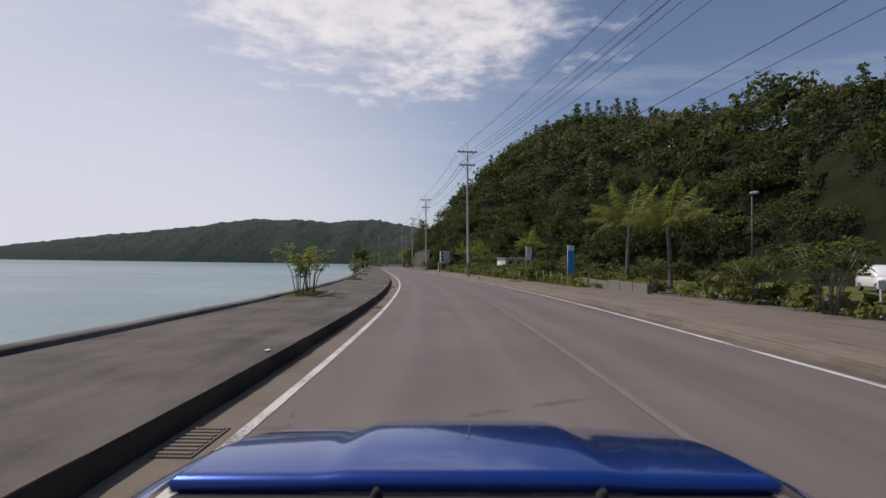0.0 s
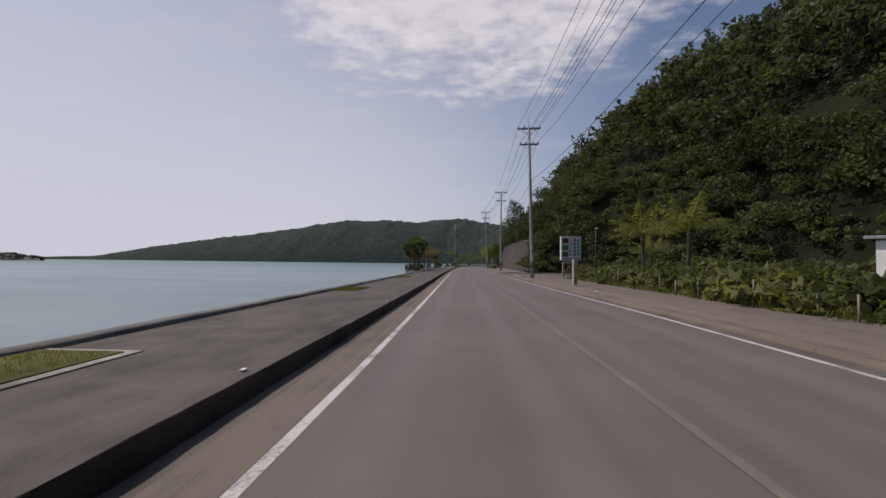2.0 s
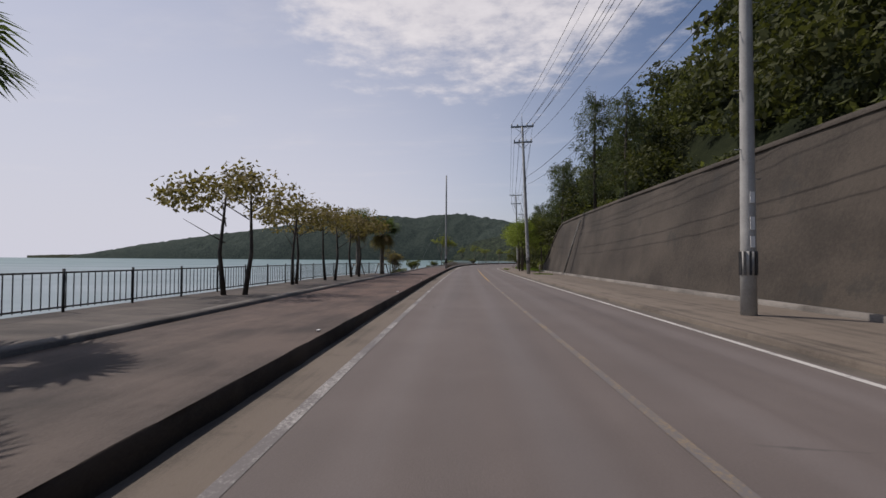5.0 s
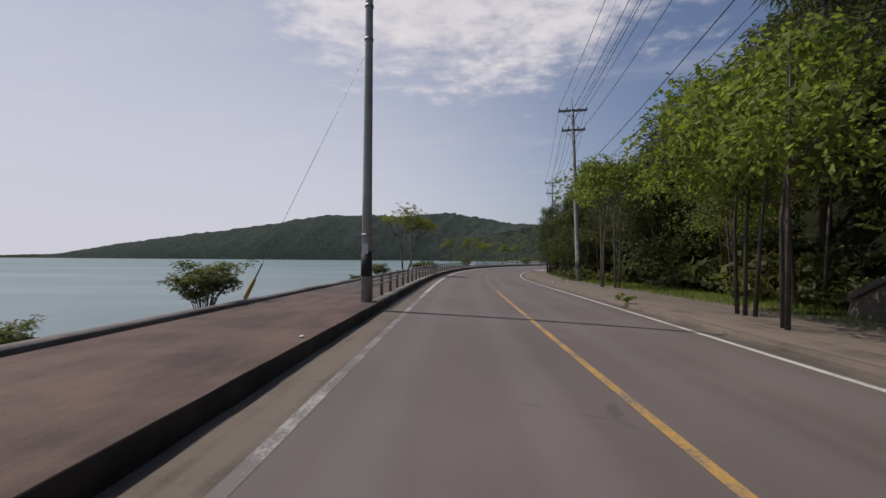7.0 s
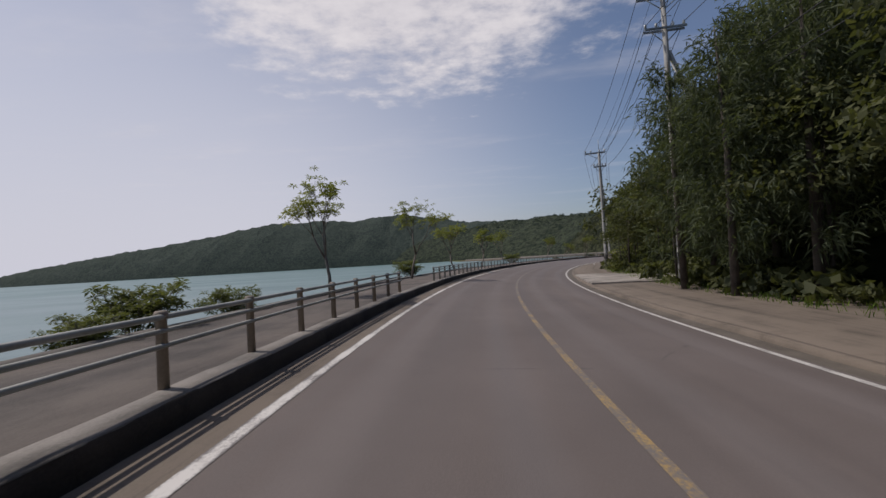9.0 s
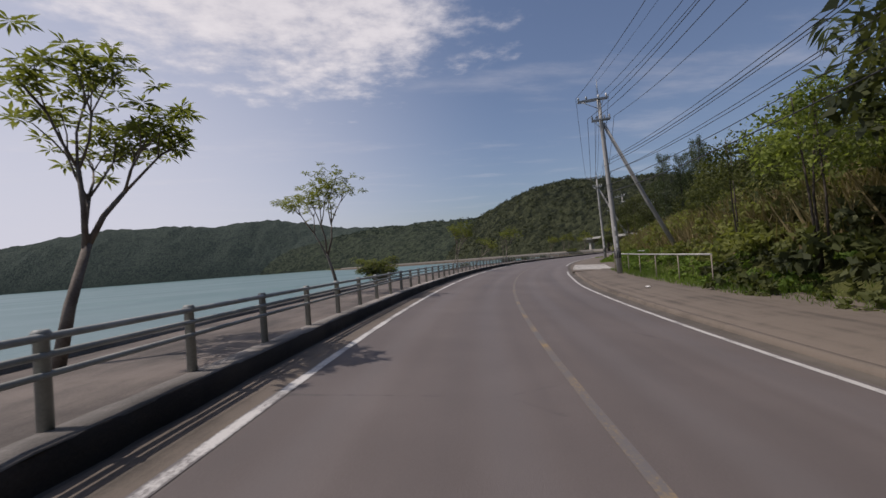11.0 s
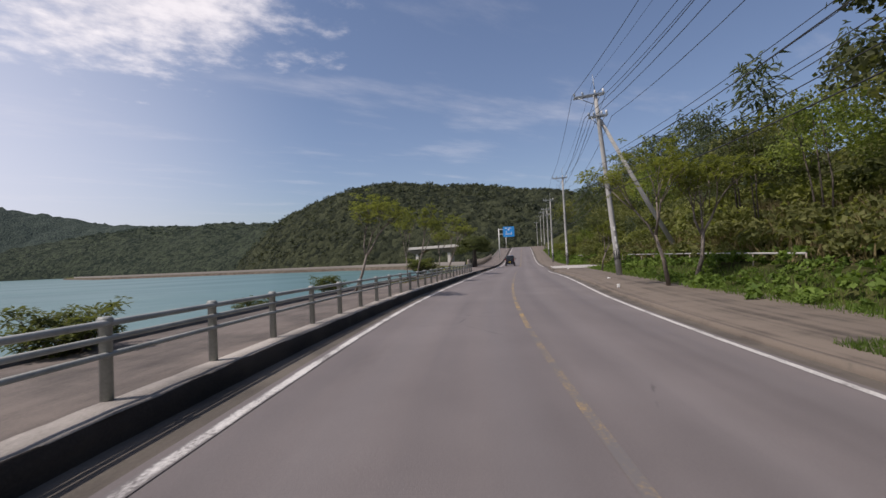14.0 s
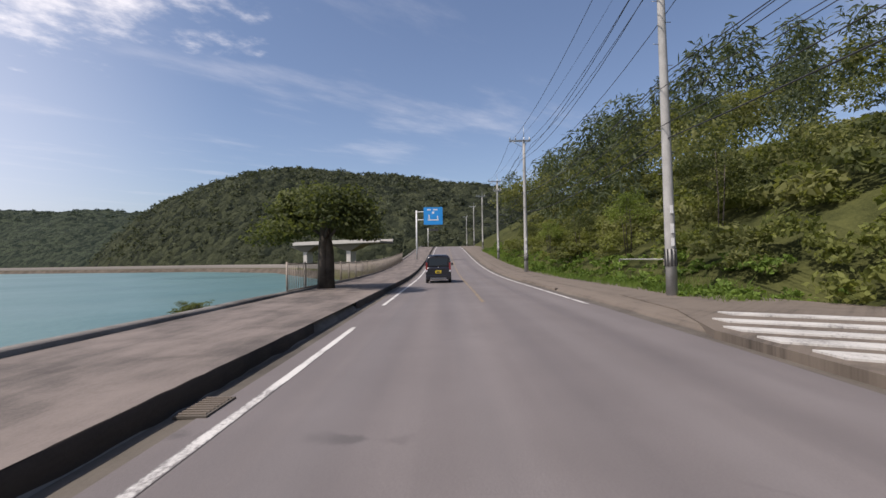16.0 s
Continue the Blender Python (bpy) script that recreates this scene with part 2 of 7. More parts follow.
def sea_build(n):
    c = coords(n)
    a = n.noise(n.add("ShaderNodeMapping", {"Vector": c, "Scale": (1.0, 0.5, 1.0), "Rotation": (0, 0, 0.6)}), 0.9, 6.0, 0.6)
    b = n.noise(c, 0.06, 4.0, 0.55)
    ruffle = n.noise(n.add("ShaderNodeMapping", {"Vector": c, "Scale": (0.012, 0.04, 1.0), "Rotation": (0, 0, 0.3)}), 1.0, 5.0, 0.6)
    inner = n.span(n.add("ShaderNodeSeparateXYZ", {0: c}).outputs[1], 130.0, 330.0)      # greener towards the bay's head; outer water paler, sky reflection put into its colour
    col = n.mix(n.span(b, 0.3, 0.7), n.mix(inner, rgba((0.15, 0.205, 0.215)), rgba((0.075, 0.15, 0.148))), n.mix(inner, rgba((0.2, 0.258, 0.265)), rgba((0.105, 0.185, 0.178))))
    h = n.math("ADD", n.math("MULTIPLY", a, 0.5), n.math("MULTIPLY", b, 2.0))
    return principled(n, col, n.span(ruffle, 0.35, 0.65, 0.3, 0.38), 0.0, h, 0.3, 0.4, **{"IOR": 1.33, "Specular IOR Level": 0.36})


M = {
    "asphalt": material("asphalt", asphalt_build),
    "white_paint": material("white_paint", paint_build((0.5, 0.48, 0.44), 0.62)),
    "white_faint": material("white_faint", paint_build((0.42, 0.4, 0.37), 0.5)),
    "white_fresh": material("white_fresh", paint_build((0.56, 0.54, 0.5), 0.61, (-3.1, 0.075))),
    "yellow_paint": material("yellow_paint", paint_build((0.44, 0.255, 0.055), 0.57)),
    "yellow_worn": material("yellow_worn", paint_build((0.35, 0.232, 0.078), 0.52)),
    "yellow_ghost": material("yellow_ghost", paint_build((0.23, 0.175, 0.1), 0.475)),
    "yellow_faint": material("yellow_faint", paint_build((0.29, 0.2, 0.09), 0.49)),
    "pave": material("pave", concrete_build((0.034, 0.028, 0.023), (0.1, 0.082, 0.068), (118.0, 170.0), paler=348.0)),
    "kerb": material("kerb", concrete_build((0.07, 0.062, 0.053), (0.22, 0.2, 0.175))),
    "pale_concrete": material("pale_concrete", concrete_build((0.3, 0.28, 0.25), (0.5, 0.48, 0.44))),
    # road-facing side: mould, with the shade of that side painted in
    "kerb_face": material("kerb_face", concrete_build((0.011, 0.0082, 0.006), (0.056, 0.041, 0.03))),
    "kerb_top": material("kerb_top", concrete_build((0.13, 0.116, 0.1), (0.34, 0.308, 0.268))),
    "gutter": material("gutter", concrete_build((0.06, 0.05, 0.039), (0.125, 0.106, 0.083))),
    "dirt": mottled("dirt", (0.055, 0.045, 0.034), (0.14, 0.117, 0.092), 0.6, 20.0, 0.95, 0.03, **{"Specular IOR Level": 0.06}),
    "sandy": material("sandy", concrete_build((0.04, 0.032, 0.024), (0.145, 0.117, 0.09), None, (0.03, 2.6, 0.55))),
    "grass_soil": mottled("grass_soil", (0.05, 0.056, 0.022), (0.14, 0.14, 0.045), 0.5, 14.0, 0.95, 0.05, **{"Specular IOR Level": 0.06}),
    "pale_soil": mottled("pale_soil", (0.085, 0.077, 0.043), (0.2, 0.178, 0.108), 0.7, 12.0, 0.95, 0.05, **{"Specular IOR Level": 0.06}),
    "scrub_floor": mottled("scrub_floor", (0.022, 0.027, 0.01), (0.085, 0.088, 0.03), 0.5, 9.0, 0.95, 0.08, **{"Specular IOR Level": 0.06}),
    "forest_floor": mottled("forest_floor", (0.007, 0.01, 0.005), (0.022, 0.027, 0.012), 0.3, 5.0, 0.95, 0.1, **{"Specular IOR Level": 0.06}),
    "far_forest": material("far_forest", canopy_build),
    # bluer and paler with distance: haze is put into the base colour
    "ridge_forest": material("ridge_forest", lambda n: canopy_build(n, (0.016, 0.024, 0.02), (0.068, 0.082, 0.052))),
    "hazed_forest": material("hazed_forest", lambda n: canopy_build(n, (0.034, 0.048, 0.044), (0.074, 0.092, 0.074))),
    "sea": material("sea", sea_build),
    "wall": mottled("wall", (0.03, 0.024, 0.018), (0.074, 0.06, 0.046), 0.35, 9.0, 0.92, 0.03, spots=((0.03, 0.028, 0.024), 0.5, 0.56, 0.6)),
    "pole": mottled("pole", (0.26, 0.255, 0.235), (0.42, 0.41, 0.385), 1.2, 30.0, 0.85, 0.005),
    "steel": mottled("steel", (0.2, 0.215, 0.22), (0.36, 0.38, 0.385), 3.0, 40.0, 0.5, 0.002, 0.6),
    "dark_metal": mottled("dark_metal", (0.02, 0.02, 0.02), (0.05, 0.05, 0.048), 3.0, 40.0, 0.6, 0.002),
    "cable": mottled("cable", (0.012, 0.012, 0.013), (0.03, 0.03, 0.03), 1.0, 10.0, 0.6, 0.001),
    "rail_wood": mottled("rail_wood", (0.2, 0.165, 0.13), (0.34, 0.29, 0.235), 2.0, 30.0, 0.8, 0.005),
    "rail_pipe": mottled("rail_pipe", (0.21, 0.22, 0.2), (0.37, 0.375, 0.345), 2.0, 30.0, 0.55, 0.003),
    "bark_dark": mottled("bark_dark", (0.035, 0.028, 0.022), (0.11, 0.09, 0.072), 2.0, 25.0, 0.9, 0.02),
    "bark": mottled("bark", (0.09, 0.07, 0.055), (0.24, 0.205, 0.17), 2.0, 25.0, 0.9, 0.02),
    "palm_bark": mottled("palm_bark", (0.06, 0.052, 0.042), (0.15, 0.13, 0.105), 2.0, 22.0, 0.92, 0.02),
    "rock": mottled("rock", (0.05, 0.048, 0.045), (0.2, 0.19, 0.175), 1.2, 14.0, 0.92, 0.04),
    "leaf_dark": material("leaf_dark", leaf_build((0.026, 0.034, 0.018), (0.112, 0.12, 0.05), 0.34)),
    "leaf_mid": material("leaf_mid", leaf_build((0.036, 0.047, 0.02), (0.135, 0.148, 0.055), 0.4)),
    "leaf_bright": material("leaf_bright", leaf_build((0.066, 0.085, 0.024), (0.214, 0.226, 0.068), 0.46)),
    "leaf_fresh": material("leaf_fresh", leaf_build((0.085, 0.118, 0.03), (0.25, 0.295, 0.078), 0.48)),
    "leaf_hill": material("leaf_hill", leaf_build((0.02, 0.027, 0.012), (0.085, 0.09, 0.035), 0.3)),
    "leaf_scrub": material("leaf_scrub", leaf_build((0.064, 0.078, 0.028), (0.205, 0.207, 0.078), 0.45, 0.7)),
    # far crowns lifted paler for haze; the farther set is also bluer
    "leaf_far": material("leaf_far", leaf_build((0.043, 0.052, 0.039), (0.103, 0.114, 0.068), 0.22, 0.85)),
    "leaf_hazed": material("leaf_hazed", leaf_build((0.036, 0.054, 0.05), (0.08, 0.1, 0.078), 0.2, 0.85)),
    "leaf_needle": material("leaf_needle", leaf_build((0.034, 0.046, 0.029), (0.112, 0.132, 0.072), 0.34)),
    "grass": material("grass", leaf_build((0.05, 0.09, 0.02), (0.17, 0.24, 0.05), 0.4)),
    "dry": material("dry", leaf_build((0.09, 0.07, 0.03), (0.26, 0.21, 0.11), 0.3)),
    "palm_bright": material("palm_bright", leaf_build((0.06, 0.08, 0.022), (0.25, 0.255, 0.07), 0.42)),
    "palm_mid": material("palm_mid", leaf_build((0.05, 0.065, 0.022), (0.2, 0.205, 0.065), 0.4)),
    "palm_leaf": material("palm_leaf", leaf_build((0.025, 0.045, 0.015), (0.09, 0.12, 0.04), 0.3)),
    "white": mottled("white", (0.6, 0.59, 0.56), (0.78, 0.77, 0.74), 2.0, 30.0, 0.6, 0.003),
    "sign_blue": mottled("sign_blue", (0.012, 0.22, 0.56), (0.018, 0.27, 0.66), 3.0, 30.0, 0.4, 0.001),
    "black_stripe": mottled("black_stripe", (0.015, 0.015, 0.016), (0.04, 0.04, 0.04), 3.0, 30.0, 0.6, 0.002),
    "sign_red": mottled("sign_red", (0.45, 0.03, 0.02), (0.55, 0.05, 0.03), 3.0, 30.0, 0.5, 0.001),
    "sign_orange": mottled("sign_orange", (0.3, 0.15, 0.05), (0.38, 0.2, 0.07), 3.0, 30.0, 0.6, 0.001),
    "guy_yellow": mottled("guy_yellow", (0.34, 0.23, 0.03), (0.5, 0.36, 0.06), 3.0, 30.0, 0.6, 0.001),
    "sign_yellow": mottled("sign_yellow", (0.34, 0.3, 0.05), (0.42, 0.38, 0.08), 3.0, 30.0, 0.6, 0.001),
    "sign_green": mottled("sign_green", (0.03, 0.16, 0.1), (0.06, 0.22, 0.15), 3.0, 30.0, 0.5, 0.001),
}

# ---- the road's line ----
ROAD_START = (1.60, -0.05)
ROAD_HEADINGS = (-0.9, 1.4, 4.6, 7.1, 8.3, 8.6, 8.8, 9.0, 8.9, 8.8, 8.7, 8.7, 8.5, 8.1, 7.9, 7.7, 6.8, 4.8, 1.7, -1.9, -5.6, -9.6, -13.6, -17.6, -21.4, -25.3, -29.2, -33.1, -37.4, -41.5, -44.1, -45.2)
STEP = 0.5
_s = np.arange(-90, 700, STEP)
_h = np.radians(np.interp(_s, np.arange(len(ROAD_HEADINGS)) * 11.0, ROAD_HEADINGS))
_h = np.convolve(np.pad(_h, 6, mode="edge"), np.ones(13) / 13, "valid")
_x = np.cumsum(-np.sin(_h)) * STEP
_y = np.cumsum(np.cos(_h)) * STEP
_i0 = int(np.searchsorted(_s, 0.0))
_x += ROAD_START[0] - _x[_i0]
_y += ROAD_START[1] - _y[_i0]


BANK_AT = (152, 165, 176, 187, 198, 211, 224, 238, 253, 275, 286, 297, 308, 319, 330, 345, 358)
BANK = (0, 0.6, 1.6, 2.6, 3.5, 4.3, 4.6, 4.7, 4.5, 4.6, 4.6, 4.0, 2.8, 1.8, 0.8, 0.4, 0)      # degrees, falling towards the inside of the bend


def rise(s, u=-1.55):
    """Height of the road: level along the bay, banked through the long bend, then climbing to the bridge."""
    s, u = np.asarray(s, float), np.asarray(u, float)
    t = np.clip((s - 378.0) / 110.0, 0, 1)
    return 5.2 * t * t * (3 - 2 * t) - (np.clip(u, -3.7, 3.4) + 1.55) * np.tan(np.radians(np.interp(s, BANK_AT, BANK)))


def ground_at(s, u):
    """Points of the plan (arrays): s metres along the road, u metres right of its centre line."""
    s, u = np.broadcast_arrays(np.asarray(s, float), np.asarray(u, float))
    x, y, h = np.interp(s, _s, _x), np.interp(s, _s, _y), np.interp(s, _s, _h)
    return x + np.cos(h) * u, y + np.sin(h) * u, h


def P(s, u, z=0.0):
    x, y, _ = ground_at(s, u)
    return Vector((float(x), float(y), float(z + rise(s, u))))


def heading(s):
    return math.degrees(float(np.interp(s, _s, _h)))


def place(s, u, z=0.0, turn=0.0):
    """A pose in the plan, facing along the road."""
    p = P(s, u, z)
    return pose(p.x, p.y, p.z, 0, 0, heading(s) + turn)


# ---- building helpers ----
def part(name, bm, mat, parent=None, label=""):
    me = bpy.data.meshes.new(name)
    bm.to_mesh(me)
    bm.free()
    me.materials.append(mat)
    ob = new(name, me)
    if parent is not None:
        ob.parent = parent
    if label:
        tagged(ob, label)
    return ob


def thing(name, label, category, m=None, group="", kind=""):
    ob = new(name)
    ob.empty_display_size = 0.2
    if m is not None:
        ob.matrix_basis = m
    return tagged(ob, label, category, group, kind)


def mesh_np(name, verts, faces, mat, parent=None, uvs=None, smooth=False):
    me = bpy.data.meshes.new(name)
    verts, faces = np.asarray(verts, np.float32), np.asarray(faces, np.int32)
    k = faces.shape[1]
    me.vertices.add(len(verts))
    me.vertices.foreach_set("co", verts.ravel())
    me.loops.add(faces.size)
    me.loops.foreach_set("vertex_index", faces.ravel())
    me.polygons.add(len(faces))
    me.polygons.foreach_set("loop_start", np.arange(0, faces.size, k, dtype=np.int32))
    if smooth:
        me.polygons.foreach_set("use_smooth", np.ones(len(faces), bool))
    if uvs is not None:
        layer = me.uv_layers.new(name="plan")
        layer.data.foreach_set("uv", np.asarray(uvs, np.float32)[faces.ravel()].ravel())
    me.update(calc_edges=True)
    me.validate()
    me.materials.append(mat)
    ob = new(name, me)
    if parent is not None:
        ob.parent = parent
    return ob


def grid_faces(rows, cols, flip=False):
    i = np.arange(rows - 1)[:, None] * cols + np.arange(cols - 1)[None, :]
    f = np.stack([i, i + cols, i + cols + 1, i + 1], -1).reshape(-1, 4)
    return f[:, ::-1] if flip else f


def right_edge(s):
    """How far the road's right edge stands out from its usual line."""
    return np.interp(s, (-90, 56, 72, 100, 150, 160, 172, 180, 192, 215, 258, 263, 270, 280, 292, 302, 312, 323, 330, 336, 341, 346, 364, 640), (0.68, 0.66, 0.27, 0.15, 0.05, 0.15, 0.45, 0.5, 0.36, 0.38, 0.25, 0.24, 0.42, 0.42, -0.1, -0.34, 0.0, 0.1, 0.28, 0.33, 0.2, -0.15, 0.1, 0.1))


def sweep(name, profile, s0, s1, mat, step=2.0, closed=False, wobble=0.0, parent=None, cap=True, freq=0.35, sway=None):
    """Sweep a cross-section [(u, z), ...] along the road."""
    n = max(2, int(round((s1 - s0) / step)) + 1)
    s = np.linspace(s0, s1, n)
    prof = list(profile) + ([profile[0]] if closed else [])
    us, zs = np.array([p[0] for p in prof]), np.array([p[1] for p in prof])
    S, Uu = np.meshgrid(s, us, indexing="ij")
    Uu = Uu + right_edge(S) * np.interp(Uu, (1.7, 2.6, 4.2, 6.4), (0, 1, 1, 0)) + (sway(S) if sway else 0.0)
    x, y, _ = ground_at(S, Uu)
    z = zs[None, :] + rise(S, Uu)
    if wobble:
        w = np.array([[noise.noise((a * freq, b * 0.7, 3.0)) for b in us] for a in s])
        z = z + w * wobble
        x = x + np.roll(w, 1, 1) * wobble
    run = np.concatenate([[0], np.cumsum(np.hypot(np.diff(us), np.diff(zs)))]) + us[0]
    uv = np.stack([S, np.broadcast_to(run, S.shape)], -1).reshape(-1, 2)
    v = np.stack([x, y, z], -1).reshape(-1, 3)
    ob = mesh_np(name, v, grid_faces(n, len(prof), True), mat, parent, uv)
    return ob


def bm_box(bm, size, m=Matrix(), bevel=0.0):
    r = bmesh.ops.create_cube(bm, size=1.0, matrix=m @ Matrix.Diagonal((*size, 1)))
    if bevel:
        es = list({e for v in r["verts"] for e in v.link_edges})
        bmesh.ops.bevel(bm, geom=es, offset=bevel, segments=2, affect="EDGES", profile=0.6)
    return bm


def bm_tube(bm, pts, radii, sides=8, caps=True):
    """A tapered tube through points."""
    pts = [Vector(p) for p in pts]
    rings = []
    for i, p in enumerate(pts):
        d = (pts[min(i + 1, len(pts) - 1)] - pts[max(i - 1, 0)]).normalized()
        a = d.orthogonal().normalized() if i == 0 else (last - d * last.dot(d)).normalized()
        last = a
        b = d.cross(a)
        r = radii[i] if not isinstance(radii, (int, float)) else radii
        rings.append([bm.verts.new(p + (a * math.cos(k * math.tau / sides) + b * math.sin(k * math.tau / sides)) * r) for k in range(sides)])
    for r0, r1 in zip(rings, rings[1:]):
        for k in range(sides):
            f = bm.faces.new((r0[k], r0[(k + 1) % sides], r1[(k + 1) % sides], r1[k]))
            f.smooth = True
    if caps:
        bm.faces.new(rings[0][::-1])
        bm.faces.new(rings[-1])
    return bm

# ---- ground, sea, road ----
def build_sea():
    bm = bmesh.new()
    bmesh.ops.create_grid(bm, x_segments=2, y_segments=2, size=4200)
    ob = part("water", bm, M["sea"])
    ob.location = (0, 0, -1.5)
    return tagged(ob, "calm pale turquoise sea of a shallow bay", "sea", kind="structure")


build_sea()


def inland(s, u):
    """Height of the land on the right of the road."""
    s, u = np.asarray(s, float), np.asarray(u, float)
    ridge = np.interp(s, (-90, 0, 60, 80, 113, 151, 200, 250, 275, 300, 352, 420, 520, 700), (15, 17, 21, 24, 34, 36, 24, 13, 10, 10, 13, 16, 13, 8))
    toe = np.interp(s, (-90, 40, 70, 88, 104, 112, 160, 176, 210, 240, 300, 348, 351, 361, 365, 700), (34, 34, 26, 20, 15, 9.6, 9.2, 11.0, 10.0, 8.0, 7.0, 7.2, 11.5, 11.5, 7.6, 8.0))
    t = np.clip((u - toe) / np.maximum(50 - toe, 1), 0, 1.6)
    up = np.where(t < 1, np.sin(np.clip(t, 0, 1) * math.pi / 2) ** 0.9, 1.0 - 0.25 * (t - 1))
    wall = np.interp(s, (108, 112, 125, 158, 163, 167), (0, 3.2, 5.0, 5.0, 2.0, 0)) * np.clip((u - 8.2) / 1.4, 0, 1)
    back = np.interp(s, (50, 67, 92, 135, 180, 215), (0, 0.8, 3.0, 7.2, 8, 0)) * np.clip((u - 40) / 16, 0, 1)
    return np.maximum(ridge * up, np.where(u > 8.3, wall, 0)) + back - 0.06


def build_land():
    s = np.arange(-90, 640, 3.0)
    u = np.concatenate([np.arange(6.2, 20, 0.8), np.arange(20, 60, 2.0), np.arange(60, 125, 8.0)])
    S, Uu = np.meshgrid(s, u, indexing="ij")
    x, y, _ = ground_at(S, Uu)
    n = np.array([[noise.fractal((a * 0.05, b * 0.05, 0), 1.0, 2.0, 4) for b in u] for a in s])
    z = inland(S, Uu) + rise(S, Uu) + n * np.clip((Uu - 10) / 15, 0, 1) * 1.5
    cut = int(np.searchsorted(s, 250.0))
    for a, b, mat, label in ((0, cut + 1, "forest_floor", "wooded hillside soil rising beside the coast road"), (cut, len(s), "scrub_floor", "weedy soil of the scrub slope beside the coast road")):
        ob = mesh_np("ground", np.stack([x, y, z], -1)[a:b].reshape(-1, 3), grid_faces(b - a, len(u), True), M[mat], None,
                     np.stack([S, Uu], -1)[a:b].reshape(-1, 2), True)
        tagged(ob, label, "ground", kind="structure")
    # the country behind, out to the horizon
    s = np.arange(-90, 690, 20.0)
    x, y, _ = ground_at(s, np.full(len(s), 60.0))
    a = np.stack([x, y, np.full(len(s), -0.4)], -1)
    b = a + np.array((3200.0, -900.0, 0.0))
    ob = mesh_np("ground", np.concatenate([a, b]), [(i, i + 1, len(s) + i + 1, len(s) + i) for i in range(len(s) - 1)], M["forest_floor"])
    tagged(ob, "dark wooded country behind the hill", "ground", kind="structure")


build_land()

KERB = -3.7


def edge_sway(s):
    """How far the promenade's kerb leaves its line, to the right."""
    return np.interp(s, (-90, 160, 170, 200, 250, 266, 277, 288, 300, 313, 322, 333, 347, 360), (0.0, 0.0, 0.05, 0.05, 0.0, 0.04, -0.05, -0.12, -0.18, -0.18, -0.09, 0.0, -0.05, 0.0))


def build_road():
    ob = sweep("road", [(-3.42, -0.011), (-1.6, 0.012), (0, 0.022), (1.6, 0.012), (3.0, -0.004)], -90, 640, M["asphalt"])
    tagged(ob, "worn grey asphalt coast road with two lanes", "road", kind="structure")
    ob = sweep("gutter", [(KERB - 0.02, -0.02), (-3.56, -0.026), (-3.42, -0.02), (-3.15, -0.035)], -90, 640, M["gutter"], sway=edge_sway)
    tagged(ob, "stained concrete gutter strip along the kerb", "gutter", kind="structure")
    ob = sweep("gutter", [(3.0, -0.004), (3.2, -0.03), (3.36, -0.02)], -90, 640, M["gutter"])
    tagged(ob, "stained concrete gutter strip", "gutter", kind="structure")

    def line(name, u, w, s0, s1, mat, label, sway=None):
        zs = [float(np.interp(abs(v), (0, 1.6, 3.42), (0.022, 0.012, -0.011))) + 0.005 for v in (u - w / 2, u + w / 2)]
        tagged(sweep(name, [(u - w / 2, zs[0]), (u + w / 2, zs[1])], s0, s1, mat, sway=sway), label, "road marking", kind="structure")

    def left_sway(s):
        return np.interp(s, (-90, 18, 37, 50, 70, 94, 148, 170, 192, 204, 260, 283, 290, 302, 320, 335, 345, 357, 640), (-0.08, -0.1, 0.13, 0.21, 0.1, 0.07, 0.1, 0.17, 0.07, 0.03, 0.05, 0.0, -0.16, -0.14, -0.2, -0.1, -0.06, 0.02, 0.0))

    def mid_sway(s):
        return np.interp(s, (-90, 38, 52, 70, 95, 148, 171, 203, 268, 280, 290, 323, 334, 346, 370, 640), (0.3, 0.3, 0.28, 0.1, 0.05, 0.02, 0.06, 0.03, -0.03, -0.08, -0.24, -0.18, -0.13, -0.16, 0.0, 0.0))
    for a, b in ((-90, 98), (98, 262)):
        ob = sweep("gutter", [(-3.64, -0.003), (-3.4, -0.004), (-3.16, -0.003)], a, b, M["sandy"], sway=left_sway)
        tagged(ob, "brown sand and dirt washed along the gutter", "gutter", kind="structure")
    edge = "worn white edge line on the asphalt"
    for a, b, w, mat in ((-90, 100, 0.105, "white_paint"), (100, 172, 0.13, "white_faint"), (172, 200, 0.14, "white_paint"), (200, 339, 0.14, "white_fresh"), (339, 347.5, 0.12, "white_fresh"), (351.1, 360.3, 0.12, "white_fresh"), (364.6, 640, 0.14, "white_fresh")):
        line("road_marking", -3.1, w, a, b, M[mat], edge, left_sway)
    for a, b, mat in ((-90, 92, "white_paint"), (92, 107, "white_faint"), (107, 220, "white_paint"), (220, 278.8, "white_paint"), (291, 349, "white_paint"), (364.2, 640, "white_paint")):
        line("road_marking", 2.85, 0.12, a, b, M[mat], edge)
